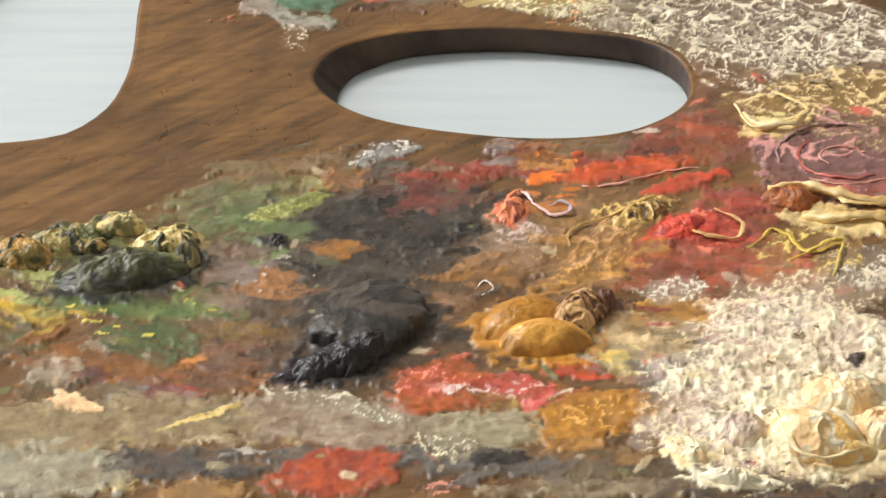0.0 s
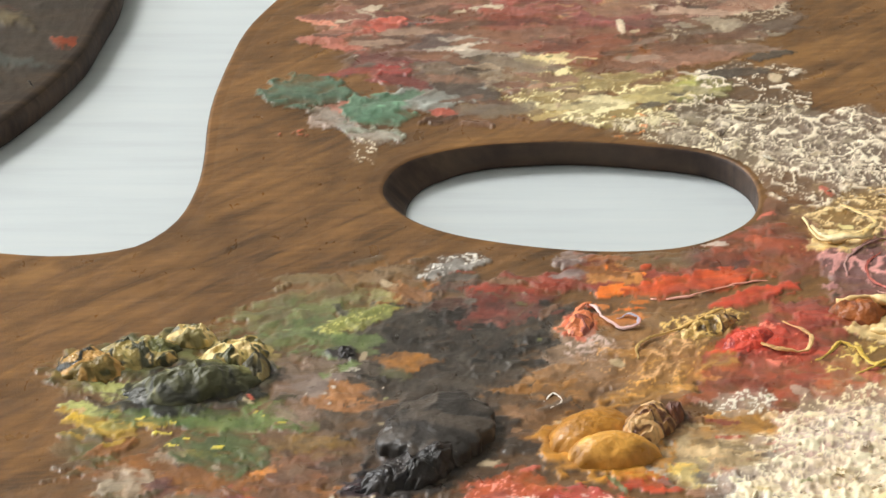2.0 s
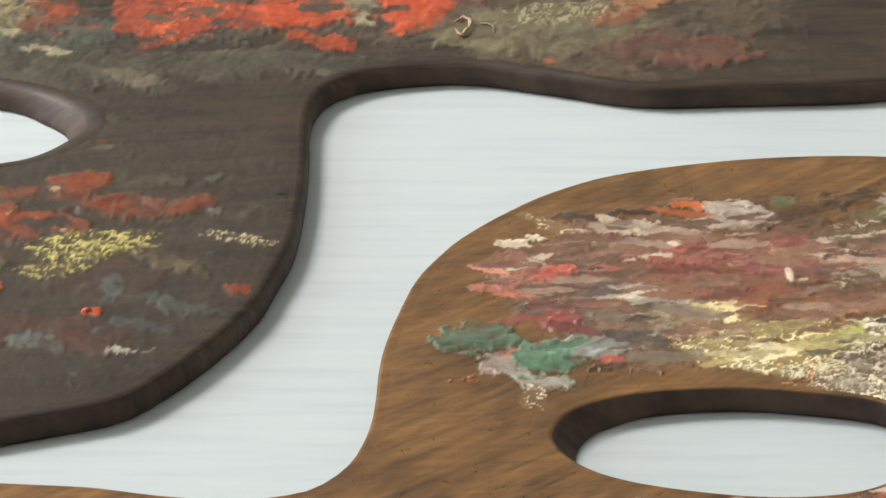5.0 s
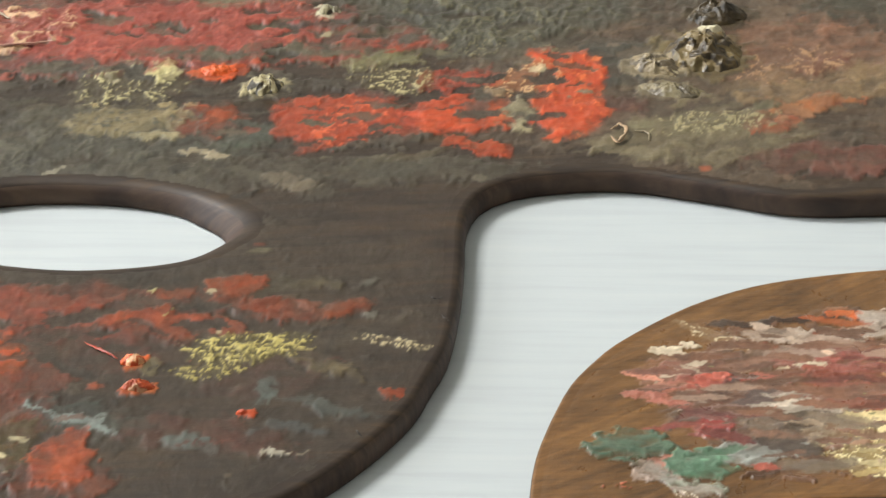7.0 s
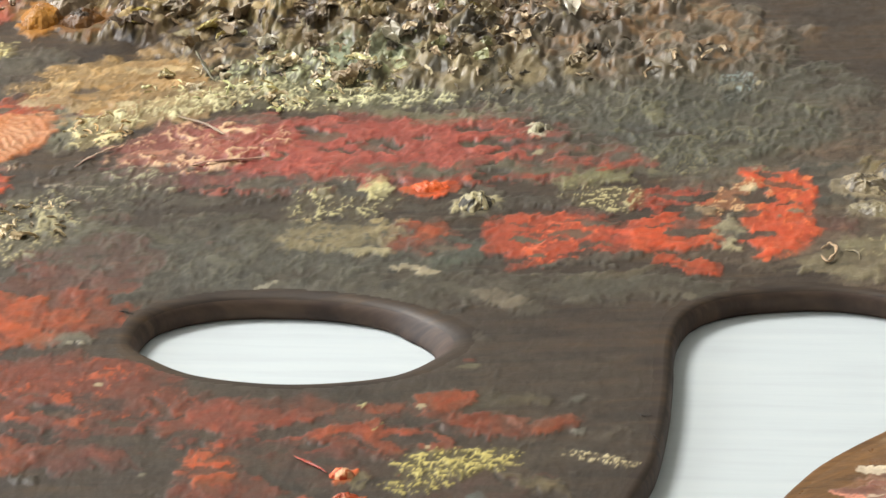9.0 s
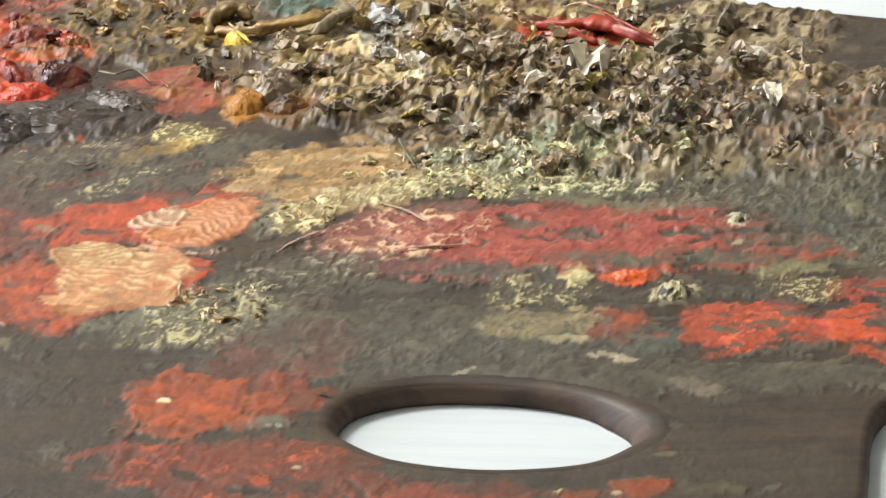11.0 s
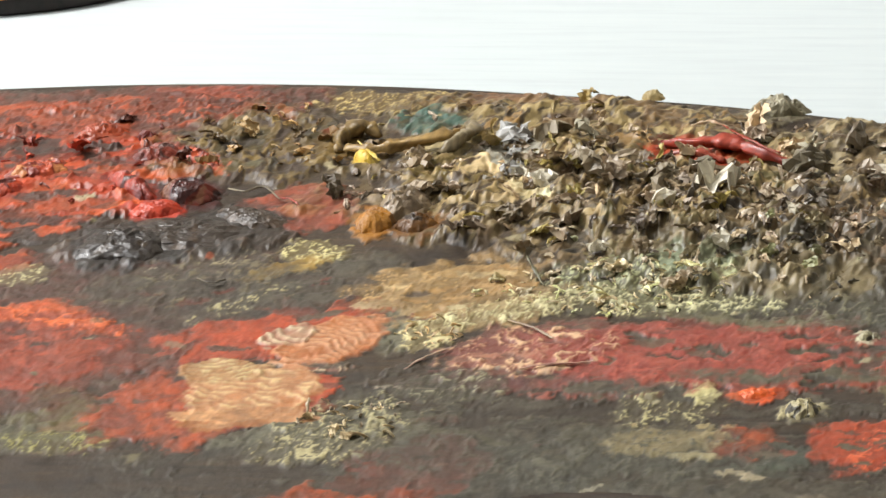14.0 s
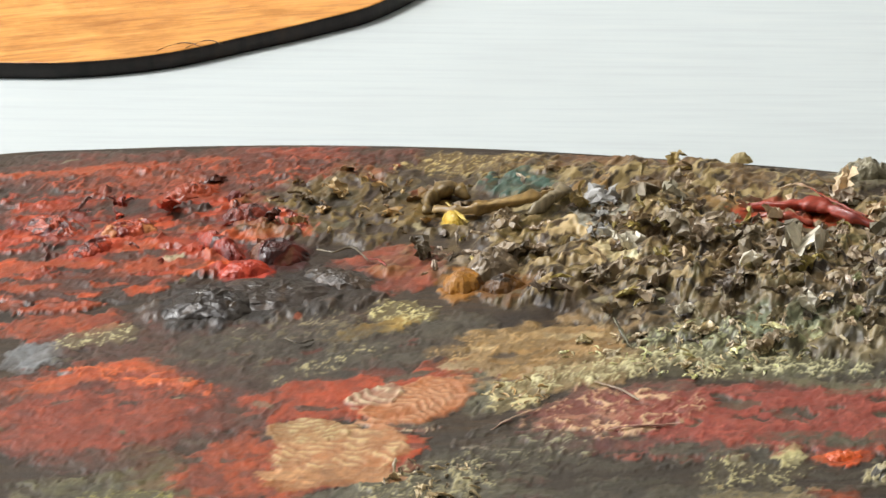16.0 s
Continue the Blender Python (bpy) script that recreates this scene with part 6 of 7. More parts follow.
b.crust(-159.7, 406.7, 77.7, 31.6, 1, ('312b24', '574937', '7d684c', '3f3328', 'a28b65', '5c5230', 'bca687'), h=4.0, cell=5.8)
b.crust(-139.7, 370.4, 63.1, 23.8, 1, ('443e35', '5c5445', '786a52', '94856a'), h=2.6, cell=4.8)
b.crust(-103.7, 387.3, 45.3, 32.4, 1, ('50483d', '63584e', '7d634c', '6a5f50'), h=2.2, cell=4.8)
b.wrinkle(-191.1, 362.0, 27.1, 12.1, 9, "5e604a", "b4b694", h=0.96, cell=1.53, dense=0.35)
b.dab(-181.2, 366.6, 10.6, 10.5, 17, "7c8672", "8c9480", h=0.36)
b.dab(-277.0, 476.1, 10.8, 10.2, 37, "3f5c56", "547068", h=0.72)
b.dab(-149.0, 132.8, 3.6, 3.2, 1, "e0562e", "ec7044", h=0.4, rag=0.5, streak=0.4)
b.dab(-146.1, 121.4, 5.0, 3.2, 1, "c8502e", "e07048", h=0.4, rag=0.5, streak=0.4)
b.dab(-122.7, 110.9, 1.7, 1.5, 1, "d0502c", "b84428", h=0.4, rag=0.5, streak=0.4)
b.dab(-151.5, 285.5, 5.7, 4.3, 8, "d85030", "e8643c", h=0.4, rag=0.5, streak=0.4)
b.dab(-138.7, 276.4, 5.4, 7.0, 1, "8a8068", "c0b494", h=0.4, rag=0.5, streak=0.4)
b.dab(-128.5, 321.3, 2.5, 4.5, 1, "e0dcc8", "b0a890", h=0.4, rag=0.5, streak=0.4)
b.dab(-32.8, 296.6, 12.0, 15.6, 13, "5a4e3c", "7a6a4a", h=0.4, rag=0.5, streak=0.4)
b.dab(-30.0, 319.9, 8.6, 9.0, 1, "3a3226", "4e4230", h=0.4, rag=0.5, streak=0.4)
b.dab(-44.2, 289.3, 8.6, 7.2, -40, "8a7c68", "a4947c", h=0.4, rag=0.5, streak=0.4)
b.dab(-39.5, 274.8, 10.5, 5.3, -18, "7c7060", "94886f", h=0.4, rag=0.5, streak=0.4)
b.dab(-30.8, 310.5, 3.1, 3.3, 1, "d8cdb4", "e8e0cc", h=0.4, rag=0.5, streak=0.4)
b.dab(-126.5, 321.7, 2.5, 3.5, 2, "e8e4d8", "8a8070", h=0.4, rag=0.5, streak=0.4)
b.dab(-341.2, 374.4, 16.8, 16.9, 3, "262224", "322c2a", h=0.4, rag=0.5, streak=0.4)
b.dab(-327.5, 383.7, 21.7, 18.0, 3, "2a2624", "362e2a", h=0.4, rag=0.5, streak=0.4)
b.dab(-311.1, 396.1, 15.6, 9.8, -29, "2c2624", "3a302a", h=0.4, rag=0.5, streak=0.4)
b.dab(-340.1, 401.8, 9.0, 9.4, 31, "b43426", "c84434", h=0.4, rag=0.5, streak=0.4)
b.dab(-351.5, 417.9, 16.2, 5.8, -46, "6a1e16", "8a2a1e", h=0.4, rag=0.5, streak=0.4)
b.dab(-334.3, 413.9, 10.1, 13.2, 3, "4a1812", "3a1410", h=0.4, rag=0.5, streak=0.4)
b.dab(-389.2, 415.4, 9.5, 7.5, 56, "a83424", "c04430", h=0.4, rag=0.5, streak=0.4)
b.dab(-407.1, 432.8, 14.4, 9.7, -35, "8a3026", "5a2a28", h=0.4, rag=0.5, streak=0.4)
b.dab(-384.0, 431.5, 13.2, 10.3, 45, "a83a28", "c4503a", h=0.4, rag=0.5, streak=0.4)
b.dab(-374.6, 463.4, 11.6, 9.3, 32, "8a3626", "a84430", h=0.4, rag=0.5, streak=0.4)
b.dab(-351.7, 444.8, 9.9, 10.1, 56, "6a2c26", "8a3a2e", h=0.4, rag=0.5, streak=0.4)
b.dab(-337.6, 440.7, 13.2, 5.4, -47, "b04430", "cc5a44", h=0.4, rag=0.5, streak=0.4)
b.dab(-289.0, 443.6, 5.5, 3.0, -56, "e6c04e", "f0d478", h=0.4, rag=0.5, streak=0.4)
b.dab(-299.0, 460.0, 13.5, 6.5, 87, "7a6238", "a08450", h=0.4, rag=0.5, streak=0.4)
b.dab(-277.5, 455.9, 22.1, 9.1, 14, "a07c44", "7a6036", h=0.4, rag=0.5, streak=0.4)
b.dab(-265.8, 456.0, 13.2, 8.5, 88, "8a7a58", "a89670", h=0.4, rag=0.5, streak=0.4)
b.dab(-245.9, 449.5, 14.6, 8.4, -82, "a8a49e", "c4c0ba", h=0.4, rag=0.5, streak=0.4)
b.dab(-234.8, 419.0, 10.9, 6.0, -63, "ecdcb8", "d8c49a", h=0.4, rag=0.5, streak=0.4)
b.dab(-191.6, 449.9, 17.1, 10.4, -18, "a83c2c", "c04e3a", h=0.4, rag=0.5, streak=0.4)
b.dab(-257.4, 488.8, 2.5, 5.2, 2, "54483c", "6a5c48", h=0.4, rag=0.5, streak=0.4)
b.dab(-214.1, 499.3, 4.5, 4.7, 2, "b09a6c", "c8b488", h=0.4, rag=0.5, streak=0.4)
b.dab(-174.6, 489.2, 10.1, 9.2, 2, "6a6252", "8a8270", h=0.4, rag=0.5, streak=0.4)
b.dab(-274.2, 395.2, 7.4, 11.8, 3, "a0662a", "b87c38", h=0.4, rag=0.5, streak=0.4)
b.dab(-268.5, 405.8, 11.8, 9.8, 68, "7a6858", "9a8672", h=0.4, rag=0.5, streak=0.4)
b.dab(-262.2, 392.2, 7.8, 9.0, 3, "8a5a28", "6a4420", h=0.4, rag=0.5, streak=0.4)
b.wrinkle(-164.0, 309.1, 47.1, 19.5, 1, "963f34", "b85c4c", h=0.4, cell=2.55, stretch=3, dense=0.21)
b.wrinkle(-175.4, 308.9, 40.4, 19.8, 2, "96423a", "b45c50", h=0.4, cell=2.55, stretch=2.5, dense=0.19)
b.wrinkle(-118.5, 258.2, 14.9, 14.3, 13, "b04230", "d86048", h=0.28, cell=1.7, dense=0.21)
b.wrinkle(-64.0, 274.3, 8.7, 23.8, 1, "bc4630", "e06a48", h=0.32, cell=1.7, dense=0.21, rag=0.25)
b.wrinkle(-349.2, 297.3, 25.9, 22.6, 4, "963e30", "b85442", h=0.32, cell=2.55, stretch=2.5, dense=0.19)
b.wrinkle(-377.2, 477.9, 56.6, 15.4, 11, "6a3a30", "b04c38", h=0.96, cell=2.55, stretch=2, dense=0.28)
b.wrinkle(-222.8, 169.4, 33.5, 16.4, -6, "6e3428", "a84a34", h=0.24, cell=2.21, stretch=3, dense=0.25)
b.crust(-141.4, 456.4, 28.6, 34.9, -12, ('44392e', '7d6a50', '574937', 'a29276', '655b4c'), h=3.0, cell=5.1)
b.dab(-204.9, 327.0, 10.3, 4.5, 2, "4a4038", "5a4a40", h=0.3, a=0.9)
b.dab(-183.2, 321.4, 8.7, 2.6, 12, "5a3a36", "4a3a34", h=0.3, a=0.8)
b.dab(-158.9, 295.2, 17.4, 4.1, -5, "4e4c42", "5e584a", h=0.3)
b.dab(-186.1, 286.5, 16.9, 4.2, 7, "4a443c", "54504a", h=0.3)
b.dab(-124.2, 314.1, 12.8, 2.2, 9, "54382f", "4a443e", h=0.3, a=0.85)
b.dab(-130.8, 297.9, 17.0, 4.2, 2, "524e44", "605848", h=0.3)
b.dab(-152.1, 328.6, 9.1, 5.7, 27, "5a5c4c", "6e6a56", h=0.3, a=0.9)
b.dab(-172.1, 334.7, 19.3, 4.1, -17, "5e5a4a", "706a54", h=0.3, a=0.9)
b.dab(-126.2, 278.5, 13.7, 4.1, 8, "4e463e", "443e38", h=0.3, a=0.9)
b.dab(-103.8, 246.2, 9.5, 2.5, 20, "48433c", "54493f", h=0.3, a=0.9)
b.dab(-111.9, 273.7, 7.6, 2.4, -22, "5a3a32", "48403a", h=0.3, a=0.8)
b.dab(-84.1, 269.1, 4.1, 9.9, 1, "544e44", "48443c", h=0.3, a=0.8)
b.dab(-155.5, 146.9, 15.2, 2.6, -7, "44382f", "3c342c", h=0.3, a=0.7)
b.dab(-138.8, 159.3, 14.2, 2.1, -9, "4a382f", "40342c", h=0.3, a=0.7)
b.dab(-327.9, 329.6, 13.6, 6.5, 25, "5a3a34", "4c3c38", h=0.3, a=0.7)
b.dab(-337.0, 268.8, 23.7, 7.9, 4, "6a3a30", "544038", h=0.3, a=0.8)
b.dab(-355.9, 318.0, 13.9, 3.1, 35, "5a3630", "6e3a32", h=0.3, a=0.7)
b.dab(-289.5, 286.7, 8.9, 7.3, 4, "b88a60", "c8a070", h=0.3, a=0.6)
b.wrinkle(-248.8, 350.5, 22.7, 16.2, 17, "8a6c44", "c4a072", h=0.4, cell=1.36, dense=0.25)
b.wrinkle(-313.8, 346.5, 30.7, 16.4, 25, "403a34", "766a56", h=0.48, cell=1.87, stretch=2.5, dense=0.21)
b.wrinkle(-193.0, 246.6, 45.4, 19.5, 2, "44423c", "5e5a50", h=0.4, cell=2.04, stretch=2, dense=0.21)
b.wrinkle(-86.7, 326.2, 34.3, 21.9, 2, "48473f", "66624f", h=0.88, cell=2.04, dense=0.25)
b.swipes(150, -150.0, 280.0, 105.0, 48.0, 4, 22, ('4a443c', '544c42', '40382f', '5a5446'), 5.0, 1.7, 0.2, 0.8)
b.swipes(70, -175.0, 150.0, 75.0, 26.0, -6, 20, ('443a30', '3c342c', '4a3c32'), 7.0, 2.2, 0.1, 0.5)
b.swipes(60, -300.0, 310.0, 70.0, 45.0, 14, 24, ('4c423a', '584a40', '6a3a30'), 6.0, 2.4, 0.3)
b.swipes(40, -242.0, 348.0, 24.0, 18.0, 12, 18, ('b8946a', 'a07c50', 'c8ac84', '8a6e4a'), 6.0, 2.4, 0.35)
b.dab(-142.0, 138.0, 80.0, 50.0, 0, "3c342c", "46392f", a=0.42, h=0.03, streak=0.7)
b.dab(-340.0, 300.0, 46.0, 34.0, 10, "5a3a32", "4a3a34", a=0.38, h=0.05, streak=0.7)
b.drag(2.4, 2.6, 0.2)
b.comb(-280.0, 277.0, 17.5, 19.0, -20, "b87a58", "e2c296", h=0.35, pitch=1.5)
b.comb(-291.0, 291.0, 11.0, 8.0, 12, "a8744e", "e0cca0", h=0.4, pitch=1.2)
b.swipes(12, -280.0, 260.0, 14.0, 6.0, 12, 14, ('b88460', 'cc9870', 'a86a4c'), 8.0, 3.0, 0.3)
b.comb(-267.0, 312.0, 13.0, 19.0, -28, "b8684c", "e2b08c", h=0.4, pitch=1.4)
b.comb(-278.5, 315.0, 6.0, 9.0, -40, "946050", "f0dcc0", h=0.6, pitch=1.7)
b.wrinkle(-125.5, 140.5, 14.0, 6.5, 14, "5e5434", "d0c07a", h=0.5, cell=1.1, stretch=2.5, dense=0.5)
b.wrinkle(-95.1, 144.3, 10.0, 2.2, -19, "54483a", "c8b898", h=0.4, cell=1.0, dense=0.45)
b.wrinkle(-345.0, 322.0, 26.0, 5.0, -14, "a84432", "d8684a", h=0.5, cell=2.0, stretch=3, dense=0.5)
b.wrinkle(-213.0, 308.0, 22.0, 14.0, 10, "8e4c44", "dcb496", h=0.9, cell=2.4, stretch=3, dense=0.4)
b.wrinkle(-225.0, 335.0, 26.0, 7.0, 28, "8a7c5c", "e0d6b0", h=0.8, cell=1.3, dense=0.5)
b.wrinkle(-182.0, 345.0, 30.0, 8.0, -8, "6e6c54", "d8d2b0", h=0.8, cell=1.3, dense=0.42)
b.flecks(1100, 6, 40, BOX_B, 1.3, ("b8ac90", "8a8270", "8a4434", "2c2824", "6a6450", "4a4640"), 0.2, 0.2, 4.0)
b.film(palette_b, inset(line_b, 2.3), inset(hole_b, -4.1), paint_b, label="smeared oil paint in reds, greys and cream")

lump(palette_b, b, "paint_lump", -149.0, 132.8, 2.9, 1.9, 1.8, 1, ('e0562e', 'ec7044', 'c8442a', 'f0b48c'), 620, "bright orange crumb of dried paint", cell=2.2, knob=0.5)
lump(palette_b, b, "paint_lump", -146.1, 121.4, 4.1, 1.9, 1.8, 1, ('c8502e', 'e07048', 'b84a30', 'd8a080'), 633, "bright orange crumb of dried paint", cell=2.0, knob=0.6)
lump(palette_b, b, "paint_lump", -122.7, 110.9, 1.4, 0.9, 0.9, 1, ('d0502c', 'b84428'), 646, "bright orange crumb of dried paint", cell=1.5)
lump(palette_b, b, "paint_lump", -151.5, 285.5, 4.7, 3.0, 1.4, 8, ('d85030', 'e8643c', 'b84028'), 659, "bright orange crumb of dried paint", cell=2.5, knob=0.4)
lump(palette_b, b, "paint_lump", -138.7, 276.4, 4.4, 4.8, 2.5, 1, ('8a8068', 'c0b494', '4a443a', 'd4c8a8'), 672, "grey and cream curl of dried paint", cell=2.2, knob=0.6)
lump(palette_b, b, "paint_lump", -128.5, 321.3, 2.0, 2.6, 2.2, 1, ('e0dcc8', 'b0a890', '5a5048'), 685, "small white crumb of dried paint", cell=1.6)
lump(palette_b, b, "paint_lump", -32.8, 296.6, 9.8, 11.5, 4.3, 13, ('5a4e3c', '7a6a4a', '8e7c5c', '4a4034', '6a5a40'), 698, "brown and olive heap of dried paint", cell=3.6, knob=0.6)
lump(palette_b, b, "paint_lump", -30.0, 319.9, 7.0, 5.6, 3.6, 1, ('3a3226', '4e4230', '5e5038'), 711, "brown and olive heap of dried paint", cell=3.4, knob=0.6)
lump(palette_b, b, "paint_lump", -44.2, 289.3, 7.1, 5.3, 2.5, -40, ('8a7c68', 'a4947c', '6a5e50', 'c4b8a0'), 724, "grey folded flake of dried paint", cell=3.0, knob=0.6)
lump(palette_b, b, "paint_lump", -39.5, 274.8, 8.6, 3.7, 1.8, -18, ('7c7060', '94886f', '6a6052'), 737, "grey folded flake of dried paint", cell=3.0, knob=0.5)
lump(palette_b, b, "paint_lump", -30.8, 310.5, 2.5, 1.4, 2.2, 1, ('d8cdb4', 'e8e0cc', 'b0a48c'), 750, "small white crumb of dried paint", cell=2)
lump(palette_b, b, "paint_lump", -126.5, 321.7, 2.0, 1.8, 1.8, 2, ('e8e4d8', '8a8070', 'd0c8b8'), 763, "small white crumb of dried paint", cell=1.6)
strand(palette_b, b, "paint_curl", [(-53.4, 252.7, 0.5), (-50.8, 254.0, 1.5), (-49.4, 248.6, 1.5), (-51.0, 244.5, 1), (-53.1, 248.5, 0.6)], 0.80, ('c0a884', 'e0b890', '8a7a60'), 776, "cream curl of paint")
strand(palette_b, b, "paint_curl", [(-47.3, 251.8, 0.6), (-44.6, 250.3, 1), (-43.7, 246.5, 0.5)], 0.50, ('b8a888', '98896c'), 789, "cream curl of paint")
strand(palette_b, b, "paint_curl", [(-161.7, 142.8, 0.4), (-156.5, 137.7, 0.8), (-152.3, 133.9, 0.8)], 0.60, ('c84a2e', 'a83c28'), 802, "orange string of paint")
strand(palette_b, b, "paint_curl", [(-243.5, 295.8, 0.6), (-238.7, 303.9, 1.2), (-232.5, 309.5, 1.2)], 0.70, ('c8a890', '8a6058', 'dcc0a4'), 815, "pale ridge of paint")
strand(palette_b, b, "paint_curl", [(-213.7, 296.1, 0.6), (-205.4, 297.8, 1.0), (-194.4, 301.1, 0.8)], 0.80, ('dcb49a', 'b08070'), 828, "pale ridge of paint")
strand(palette_b, b, "paint_curl", [(-222.8, 327.6, 1), (-216.0, 322.9, 1.6), (-208.6, 315.1, 1)], 0.80, ('d4c0a4', 'a08870'), 841, "pale ridge of paint")
strand(palette_b, b, "splinter", [(-89.6, 167.1, 0.3), (-87.1, 164.5, 0.5), (-84.7, 165.1, 0.4)], 0.30, ('14120f', '2a241e'), 854, "small dark splinter")
strand(palette_b, b, "splinter", [(-85.0, 157.0, 0.3), (-83.6, 154.9, 0.5), (-82.6, 152.8, 0.3)], 0.30, ('14120f', '2a241e'), 867, "small dark splinter")
strand(palette_b, b, "splinter", [(-99.0, 106.5, 0.3), (-97.5, 103.4, 0.5), (-96.5, 101.5, 0.3)], 0.30, ('14120f', '2a241e'), 880, "small dark splinter")
strand(palette_b, b, "splinter", [(-215.7, 212.5, 0.3), (-212.9, 212.3, 0.6), (-210.8, 211.8, 0.3)], 0.50, ('2a2620', '14120f'), 893, "small dark splinter")
lump(palette_b, b, "paint_lump", -341.2, 374.4, 13.7, 12.4, 3.4, 3, ('2e2828', '3a322e', '342c2a', '4a3e36'), 906, "dark purple-black mound of dried paint", cell=3.6, knob=0.3, rough=0.5)
lump(palette_b, b, "paint_lump", -327.5, 383.7, 17.8, 13.4, 2.6, 3, ('342c28', '40352f', '3c302a', '54443a'), 919, "dark purple-black mound of dried paint", cell=4.5, knob=0.4)
lump(palette_b, b, "paint_lump", -311.1, 396.1, 12.8, 6.9, 2.6, -29, ('342c28', '443830', '54443a'), 932, "dark purple-black mound of dried paint", cell=4.5, knob=0.4)
lump(palette_b, b, "paint_lump", -340.1, 401.8, 7.4, 6.4, 2.9, 31, ('b43426', 'c84434', '9a2c20', 'd85a44'), 945, "glossy red fold of dried paint", cell=5.0, knob=0.4)
lump(palette_b, b, "paint_lump", -351.5, 417.9, 13.3, 3.4, 4.3, -46, ('6a1e16', '8a2a1e', 'a83828', '4a1812'), 958, "glossy red fold of dried paint", cell=5.0, knob=0.5)
lump(palette_b, b, "paint_lump", -334.3, 413.9, 8.3, 8.5, 4.7, 3, ('4a1812', '3a1410', '6a2218', '7a4838'), 971, "glossy dark red fold of dried paint", cell=5.0, knob=0.4)
lump(palette_b, b, "paint_lump", -389.2, 415.4, 7.8, 5.2, 2.5, 56, ('a83424', 'c04430', '6a2218', '4a2420'), 984, "glossy red fold of dried paint", cell=4.0, knob=0.6)
lump(palette_b, b, "paint_lump", -407.1, 432.8, 11.8, 7.6, 2.9, -35, ('8a3026', '5a2a28', 'b0442e', '7a5c5c'), 997, "glossy red fold of dried paint", cell=3.0, knob=0.6)
lump(palette_b, b, "paint_lump", -384.0, 431.5, 10.8, 7.3, 2.9, 45, ('a83a28', 'c4503a', '8a3024', 'd08060'), 1010, "glossy red fold of dried paint", cell=3.2, knob=0.6)
lump(palette_b, b, "paint_lump", -374.6, 463.4, 9.5, 6.6, 2.5, 32, ('8a3626', 'a84430', '6a2c22'), 1023, "glossy red fold of dried paint", cell=3.0, knob=0.6)
lump(palette_b, b, "paint_lump", -351.7, 444.8, 8.1, 7.4, 2.9, 56, ('6a2c26', '8a3a2e', '54302c'), 1036, "glossy red fold of dried paint", cell=3.0, knob=0.6)
lump(palette_b, b, "paint_lump", -337.6, 440.7, 10.8, 3.7, 2.9, -47, ('b04430', 'cc5a44', '7a342c'), 1049, "glossy red fold of dried paint", cell=3.0, knob=0.6)
lump(palette_b, b, "paint_lump", -289.0, 443.6, 5.2, 2.6, 3.6, -56, ('e6c04e', 'f0d478', 'd0a43c'), 1062, "bright yellow drop of dried paint", cell=6.0, knob=0.15)
strand(palette_b, b, "paint_drip", [(-293.4, 454.7, 2.3), (-287.5, 444.2, 2.3), (-283.5, 437.9, 2.075)], 1.20, ('ecca5c', 'f4dc8c'), 1075, "bright yellow drop of paint")
strand(palette_b, b, "paint_fold", [(-298.0, 449.0, 1.0), (-299.0, 457.0, 2.5), (-294.0, 464.0, 3.0), (-288.0, 461.0, 2.0)], 5.0, ('7a6238', 'a08450', '5e4c30'), 1088, "ochre fold of dried paint", 0.8)
strand(palette_b, b, "paint_fold", [(-296.0, 450.0, 1.5), (-286.0, 447.5, 2.2), (-276.0, 449.0, 2.6), (-267.0, 455.0, 3.0), (-262.0, 465.0, 2.5)], 4.2, ('b8965a', '8a6c3c', 'c8a870'), 1101, "ochre fold of dried paint", 0.8)
strand(palette_b, b, "paint_fold", [(-266.0, 444.0, 1.0), (-262.0, 452.0, 2.6), (-260.0, 461.0, 3.0), (-264.0, 470.0, 2.0)], 4.5, ('8a7a5c', 'a89878', '6a5c44'), 1114, "ochre fold of dried paint", 0.8)
strand(palette_b, b, "paint_fold", [(-204.0, 455.0, 1.5), (-194.0, 452.0, 2.8), (-184.0, 452.0, 3.2), (-175.0, 447.0, 2.6), (-165.0, 441.0, 1.6)], 5.0, ('a83c2c', 'c04e3a', '8a3226'), 1153, "folded red skin of dried paint", 0.7)
strand(palette_b, b, "paint_fold", [(-200.0, 447.0, 0.8), (-192.0, 445.0, 1.4), (-184.0, 444.0, 1.0)], 4.0, ('b04a38', 'd07a60', '8a3226'), 1157, "folded red skin of dried paint", 0.7)
strand(palette_b, b, "paint_curl", [(-196.4, 463.7, 2.6), (-191.8, 466.3, 2.825), (-185.7, 464.2, 2.6)], 1.30, ('ecd8b4', 'd8b090'), 1166, "cream edge of a red fold")
strand(palette_b, b, "paint_curl", [(-187.1, 462.7, 2.6), (-177.6, 453.9, 2.45), (-168.2, 445.1, 2.15)], 1.10, ('c04e36', 'a03c2a'), 1179, "red edge of a fold")
lump(palette_b, b, "paint_lump", -257.4, 488.8, 2.0, 3.6, 1.4, 2, ('54483c', '6a5c48'), 1192, "crumb of dried paint", cell=2)
lump(palette_b, b, "paint_lump", -214.1, 499.3, 3.7, 2.0, 2.5, 2, ('b09a6c', 'c8b488', '8a7850'), 1205, "ochre crumb of dried paint", cell=2.2, knob=0.6)
lump(palette_b, b, "paint_lump", -174.6, 489.2, 8.3, 4.6, 4.3, 2, ('6a6252', '8a8270', 'c0b8a8'), 1218, "grey crumpled flake of dried paint", cell=3, knob=0.6)
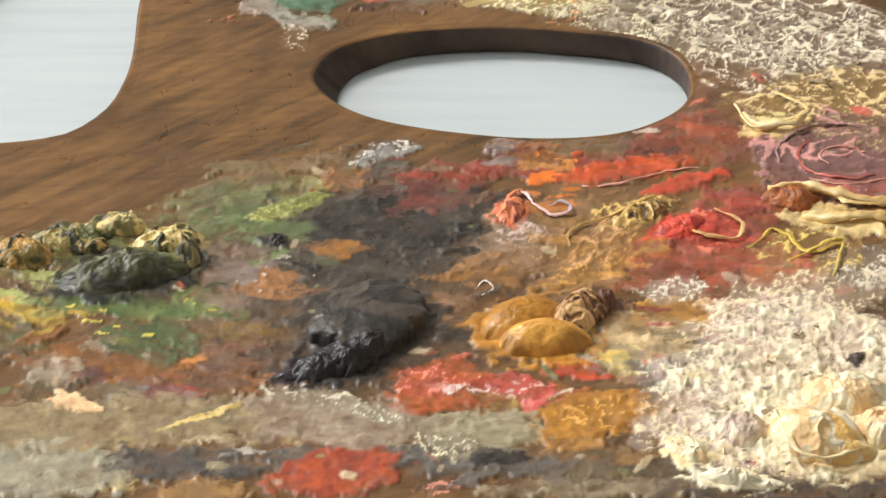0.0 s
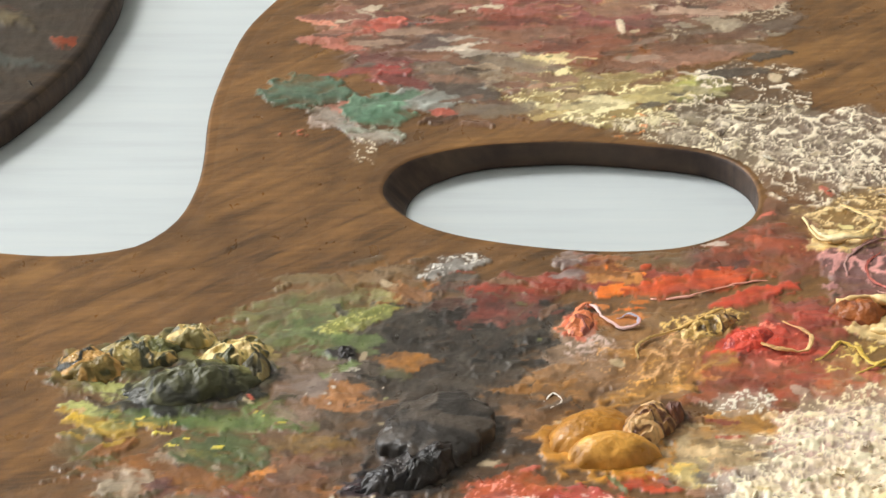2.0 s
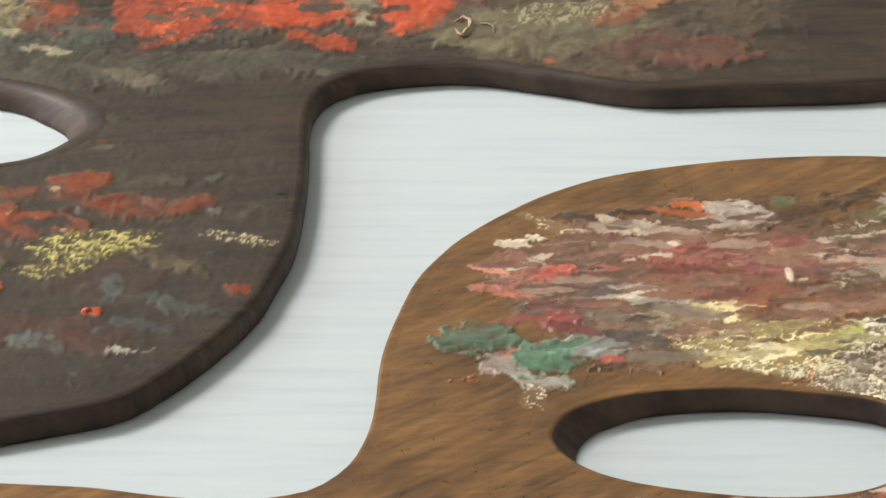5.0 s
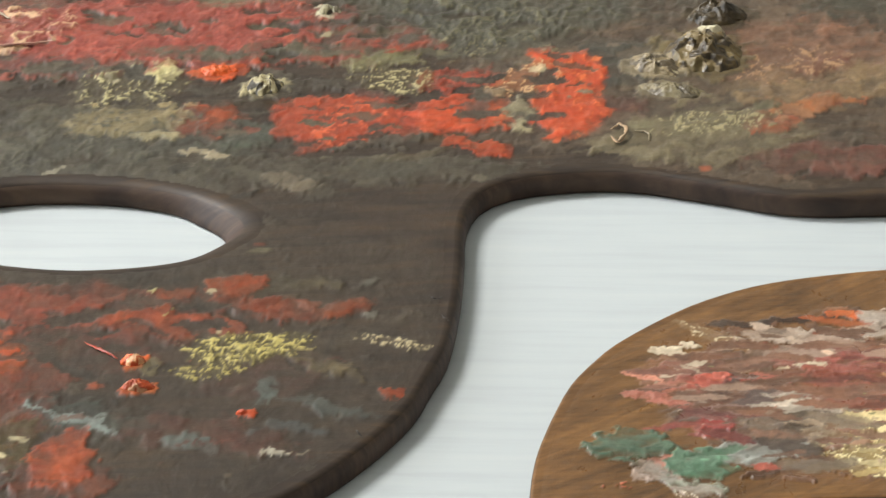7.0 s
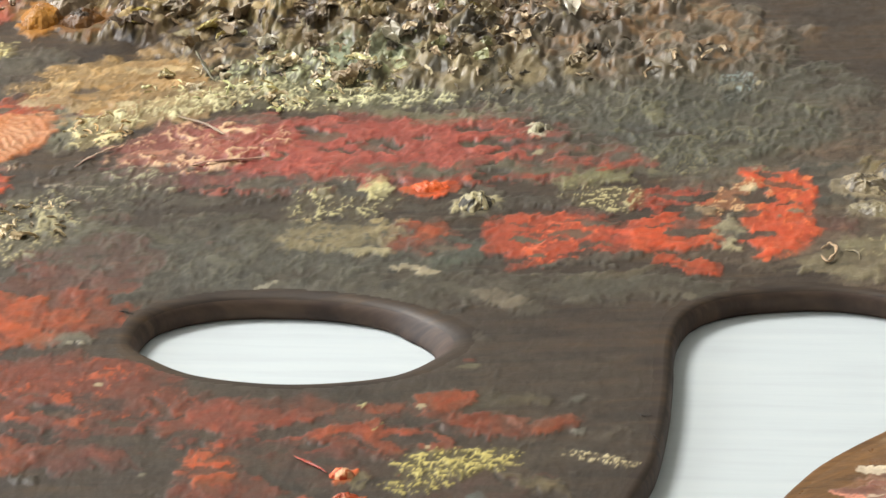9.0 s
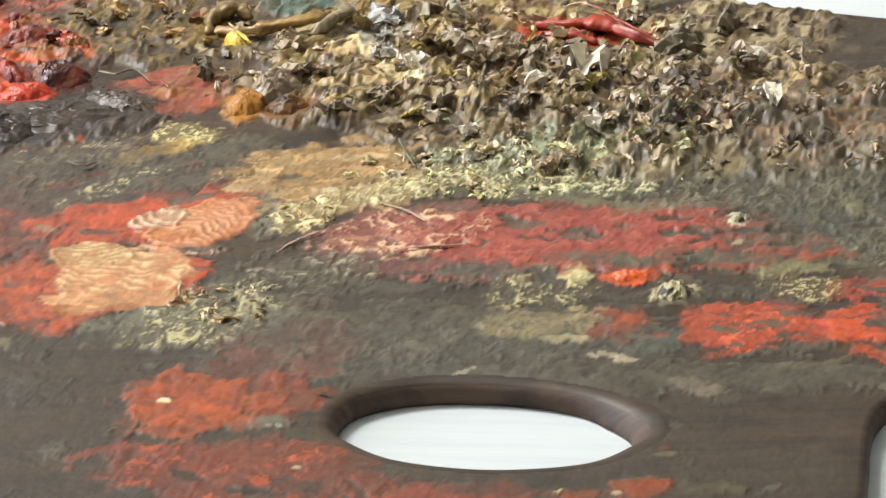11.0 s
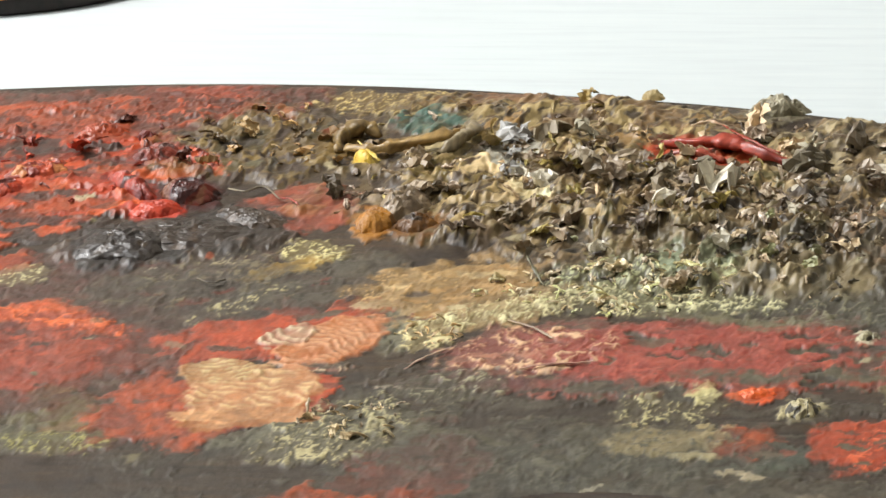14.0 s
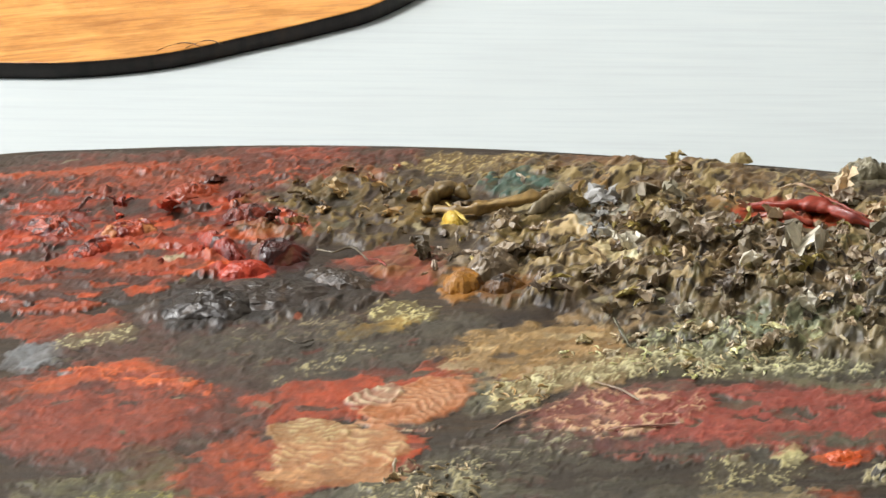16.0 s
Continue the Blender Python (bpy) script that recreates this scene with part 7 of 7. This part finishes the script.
lump(palette_b, b, "paint_lump", -274.2, 395.2, 6.1, 7.4, 4.3, 3, ('a0662a', 'b87c38', '7a4c20'), 1231, "amber glossy dab of dried paint", cell=5.0, knob=0.3)
lump(palette_b, b, "paint_lump", -268.5, 405.8, 9.6, 6.4, 5.0, 68, ('7a6858', '9a8672', '5e5044'), 1244, "mauve-grey fold of dried paint", cell=3.6, knob=0.5)
lump(palette_b, b, "paint_lump", -262.2, 392.2, 6.4, 5.4, 3.6, 3, ('8a5a28', '6a4420', '3a2c20'), 1257, "amber glossy dab of dried paint", cell=4.0, knob=0.4)
strand(palette_b, b, "paint_curl", [(-322.8, 417.7, 2), (-317.2, 415.8, 2.15), (-312.3, 419.2, 2.225), (-305.6, 409.6, 2)], 0.90, ('7a705c', 'a09478'), 1270, "grey string of paint")
strand(palette_b, b, "paint_curl", [(-306.4, 412.7, 1), (-302.0, 408.5, 1.2), (-298.5, 404.3, 0.6)], 0.80, ('b04432', '8a3428'), 1283, "red string of paint")
strand(palette_b, b, "paint_curl", [(-313.3, 350.6, 1), (-308.3, 346.8, 1.5), (-305.5, 351.0, 1)], 0.80, ('3a342e', '8a7a5c'), 1296, "dark curl of paint")
strand(palette_b, b, "paint_curl", [(-226.1, 368.0, 2), (-222.2, 360.1, 1), (-218.4, 352.3, 0.5)], 0.90, ('5e5a44', '8a8464'), 1309, "grey string of paint")
def flake(x, y, size, col, pale, seed, label):
    """One large skin of paint that can be told apart in the crust of the umber palette."""
    v, fc, t = skin(np.random.RandomState(seed), np.array((x, y, b.level(x, y) - 0.2)), size, False, lin(col), lin(pale))
    ob = mesh_from("paint_flake", v * MM, fc, paint_thick, palette_b, label, smooth=False)
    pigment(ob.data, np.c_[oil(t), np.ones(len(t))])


for n, (x, y, size) in enumerate(((-172.9, 415.3, 13), (-175.2, 379.3, 11), (-204.3, 373.8, 8), (-150.8, 414.1, 11), (-143.6, 431.9, 12), (-132.5, 397.9, 11),
                                  (-236.0, 423.7, 11), (-232.0, 428.0, 8), (-158.0, 398.0, 9), (-190.0, 398.0, 8))):
    flake(x, y, size, "d8d0bc", "f0ead8", 70 + n, "pale cream torn skin of dried paint")
for n, (x, y, size) in enumerate(((-247.0, 440.0, 9), (-244.6, 446.0, 10), (-243.0, 453.0, 9), (-245.0, 459.0, 8), (-241.0, 434.0, 8))):
    flake(x, y, size, "a8a6a2", "c8c6c2", 90 + n, "white crumpled skin of dried paint")
for n, (x, y, size) in enumerate(((-225.0, 436.0, 13), (-214.0, 428.0, 14), (-250.0, 425.0, 12), (-205.0, 420.0, 13), (-220.0, 405.0, 12), (-185.0, 430.0, 13),
                                  (-240.0, 400.0, 12), (-196.0, 405.0, 13), (-165.0, 430.0, 13), (-150.0, 450.0, 12), (-232.0, 462.0, 12), (-210.0, 460.0, 12))):
    flake(x, y, size, ("7a6c58", "8a7c64", "6e6450")[n % 3], "b8ac94", 110 + n, "brown-grey folded skin of dried paint")

flakes(palette_b, b, [
    (-226.4, 460.1, 72.6, 33.8, -8, 80, 7.4, ('8a7659', 'ad9777', 'c9b190', '695641', 'b4a38e', '998451', '625241')),
    (-217.9, 415.0, 75.4, 38.4, -5, 190, 8.0, ('8a7659', 'ad9777', '9f8d74', '5d503c', 'ad9c59', 'c2b09c', '756553')),
    (-179.5, 374.8, 46.3, 24.1, -2, 120, 6.6, ('85765f', 'a59775', 'c1ad8c', 'b4a48c', '695e53', '9c9c75')),
    (-151.9, 406.9, 65.2, 25.3, 1, 100, 7.0, ('85735c', 'a99475', '9f8e79', '625745', 'c2b09c')),
    (-139.2, 366.4, 56.9, 19.7, 1, 150, 4.9, ('716553', '9e8e71', 'bda787', '574f43')),
    (-374.6, 434.5, 43.2, 38.5, 11, 40, 6.3, ('a23928', 'bc4a35', '712c22', '82554d', '5d3126')),
    (-321.9, 455.9, 28.2, 29.4, 14, 60, 5.2, ('85653c', 'ad8851', '695433', 'c1a371')),
    (-201.7, 353.4, 34.5, 12.0, 9, 165, 4.2, ('d3c097', 'f0ebb4', 'cabb8c', 'e4d4b2')),
    (-193.2, 345.5, 25.1, 10.9, 9, 105, 3.9, ('dcc699', 'f0f0b4', 'd0bf8c', 'e4d7b0')),
    (-240.6, 319.6, 8.6, 8.9, 49, 45, 3.9, ('e4d3a0', 'd3b688', 'e2bf87')),
    (-249.4, 263.0, 15.6, 12.2, 24, 60, 4.5, ('c6b088', 'cab68e', '9c8a6f')),
    (-142.4, 425.1, 24.0, 38.4, -6, 60, 6.3, ('8a7659', 'c1ad8c', 'b4a38e', '625241', 'c3bba5')),
    (-199.8, 436.3, 49.7, 39.3, -6, 45, 8.8, ('b4a38c', 'c3bba2', 'd3b994', 'c2b099')),
], 6, "torn curls of grey, olive and cream dried paint")
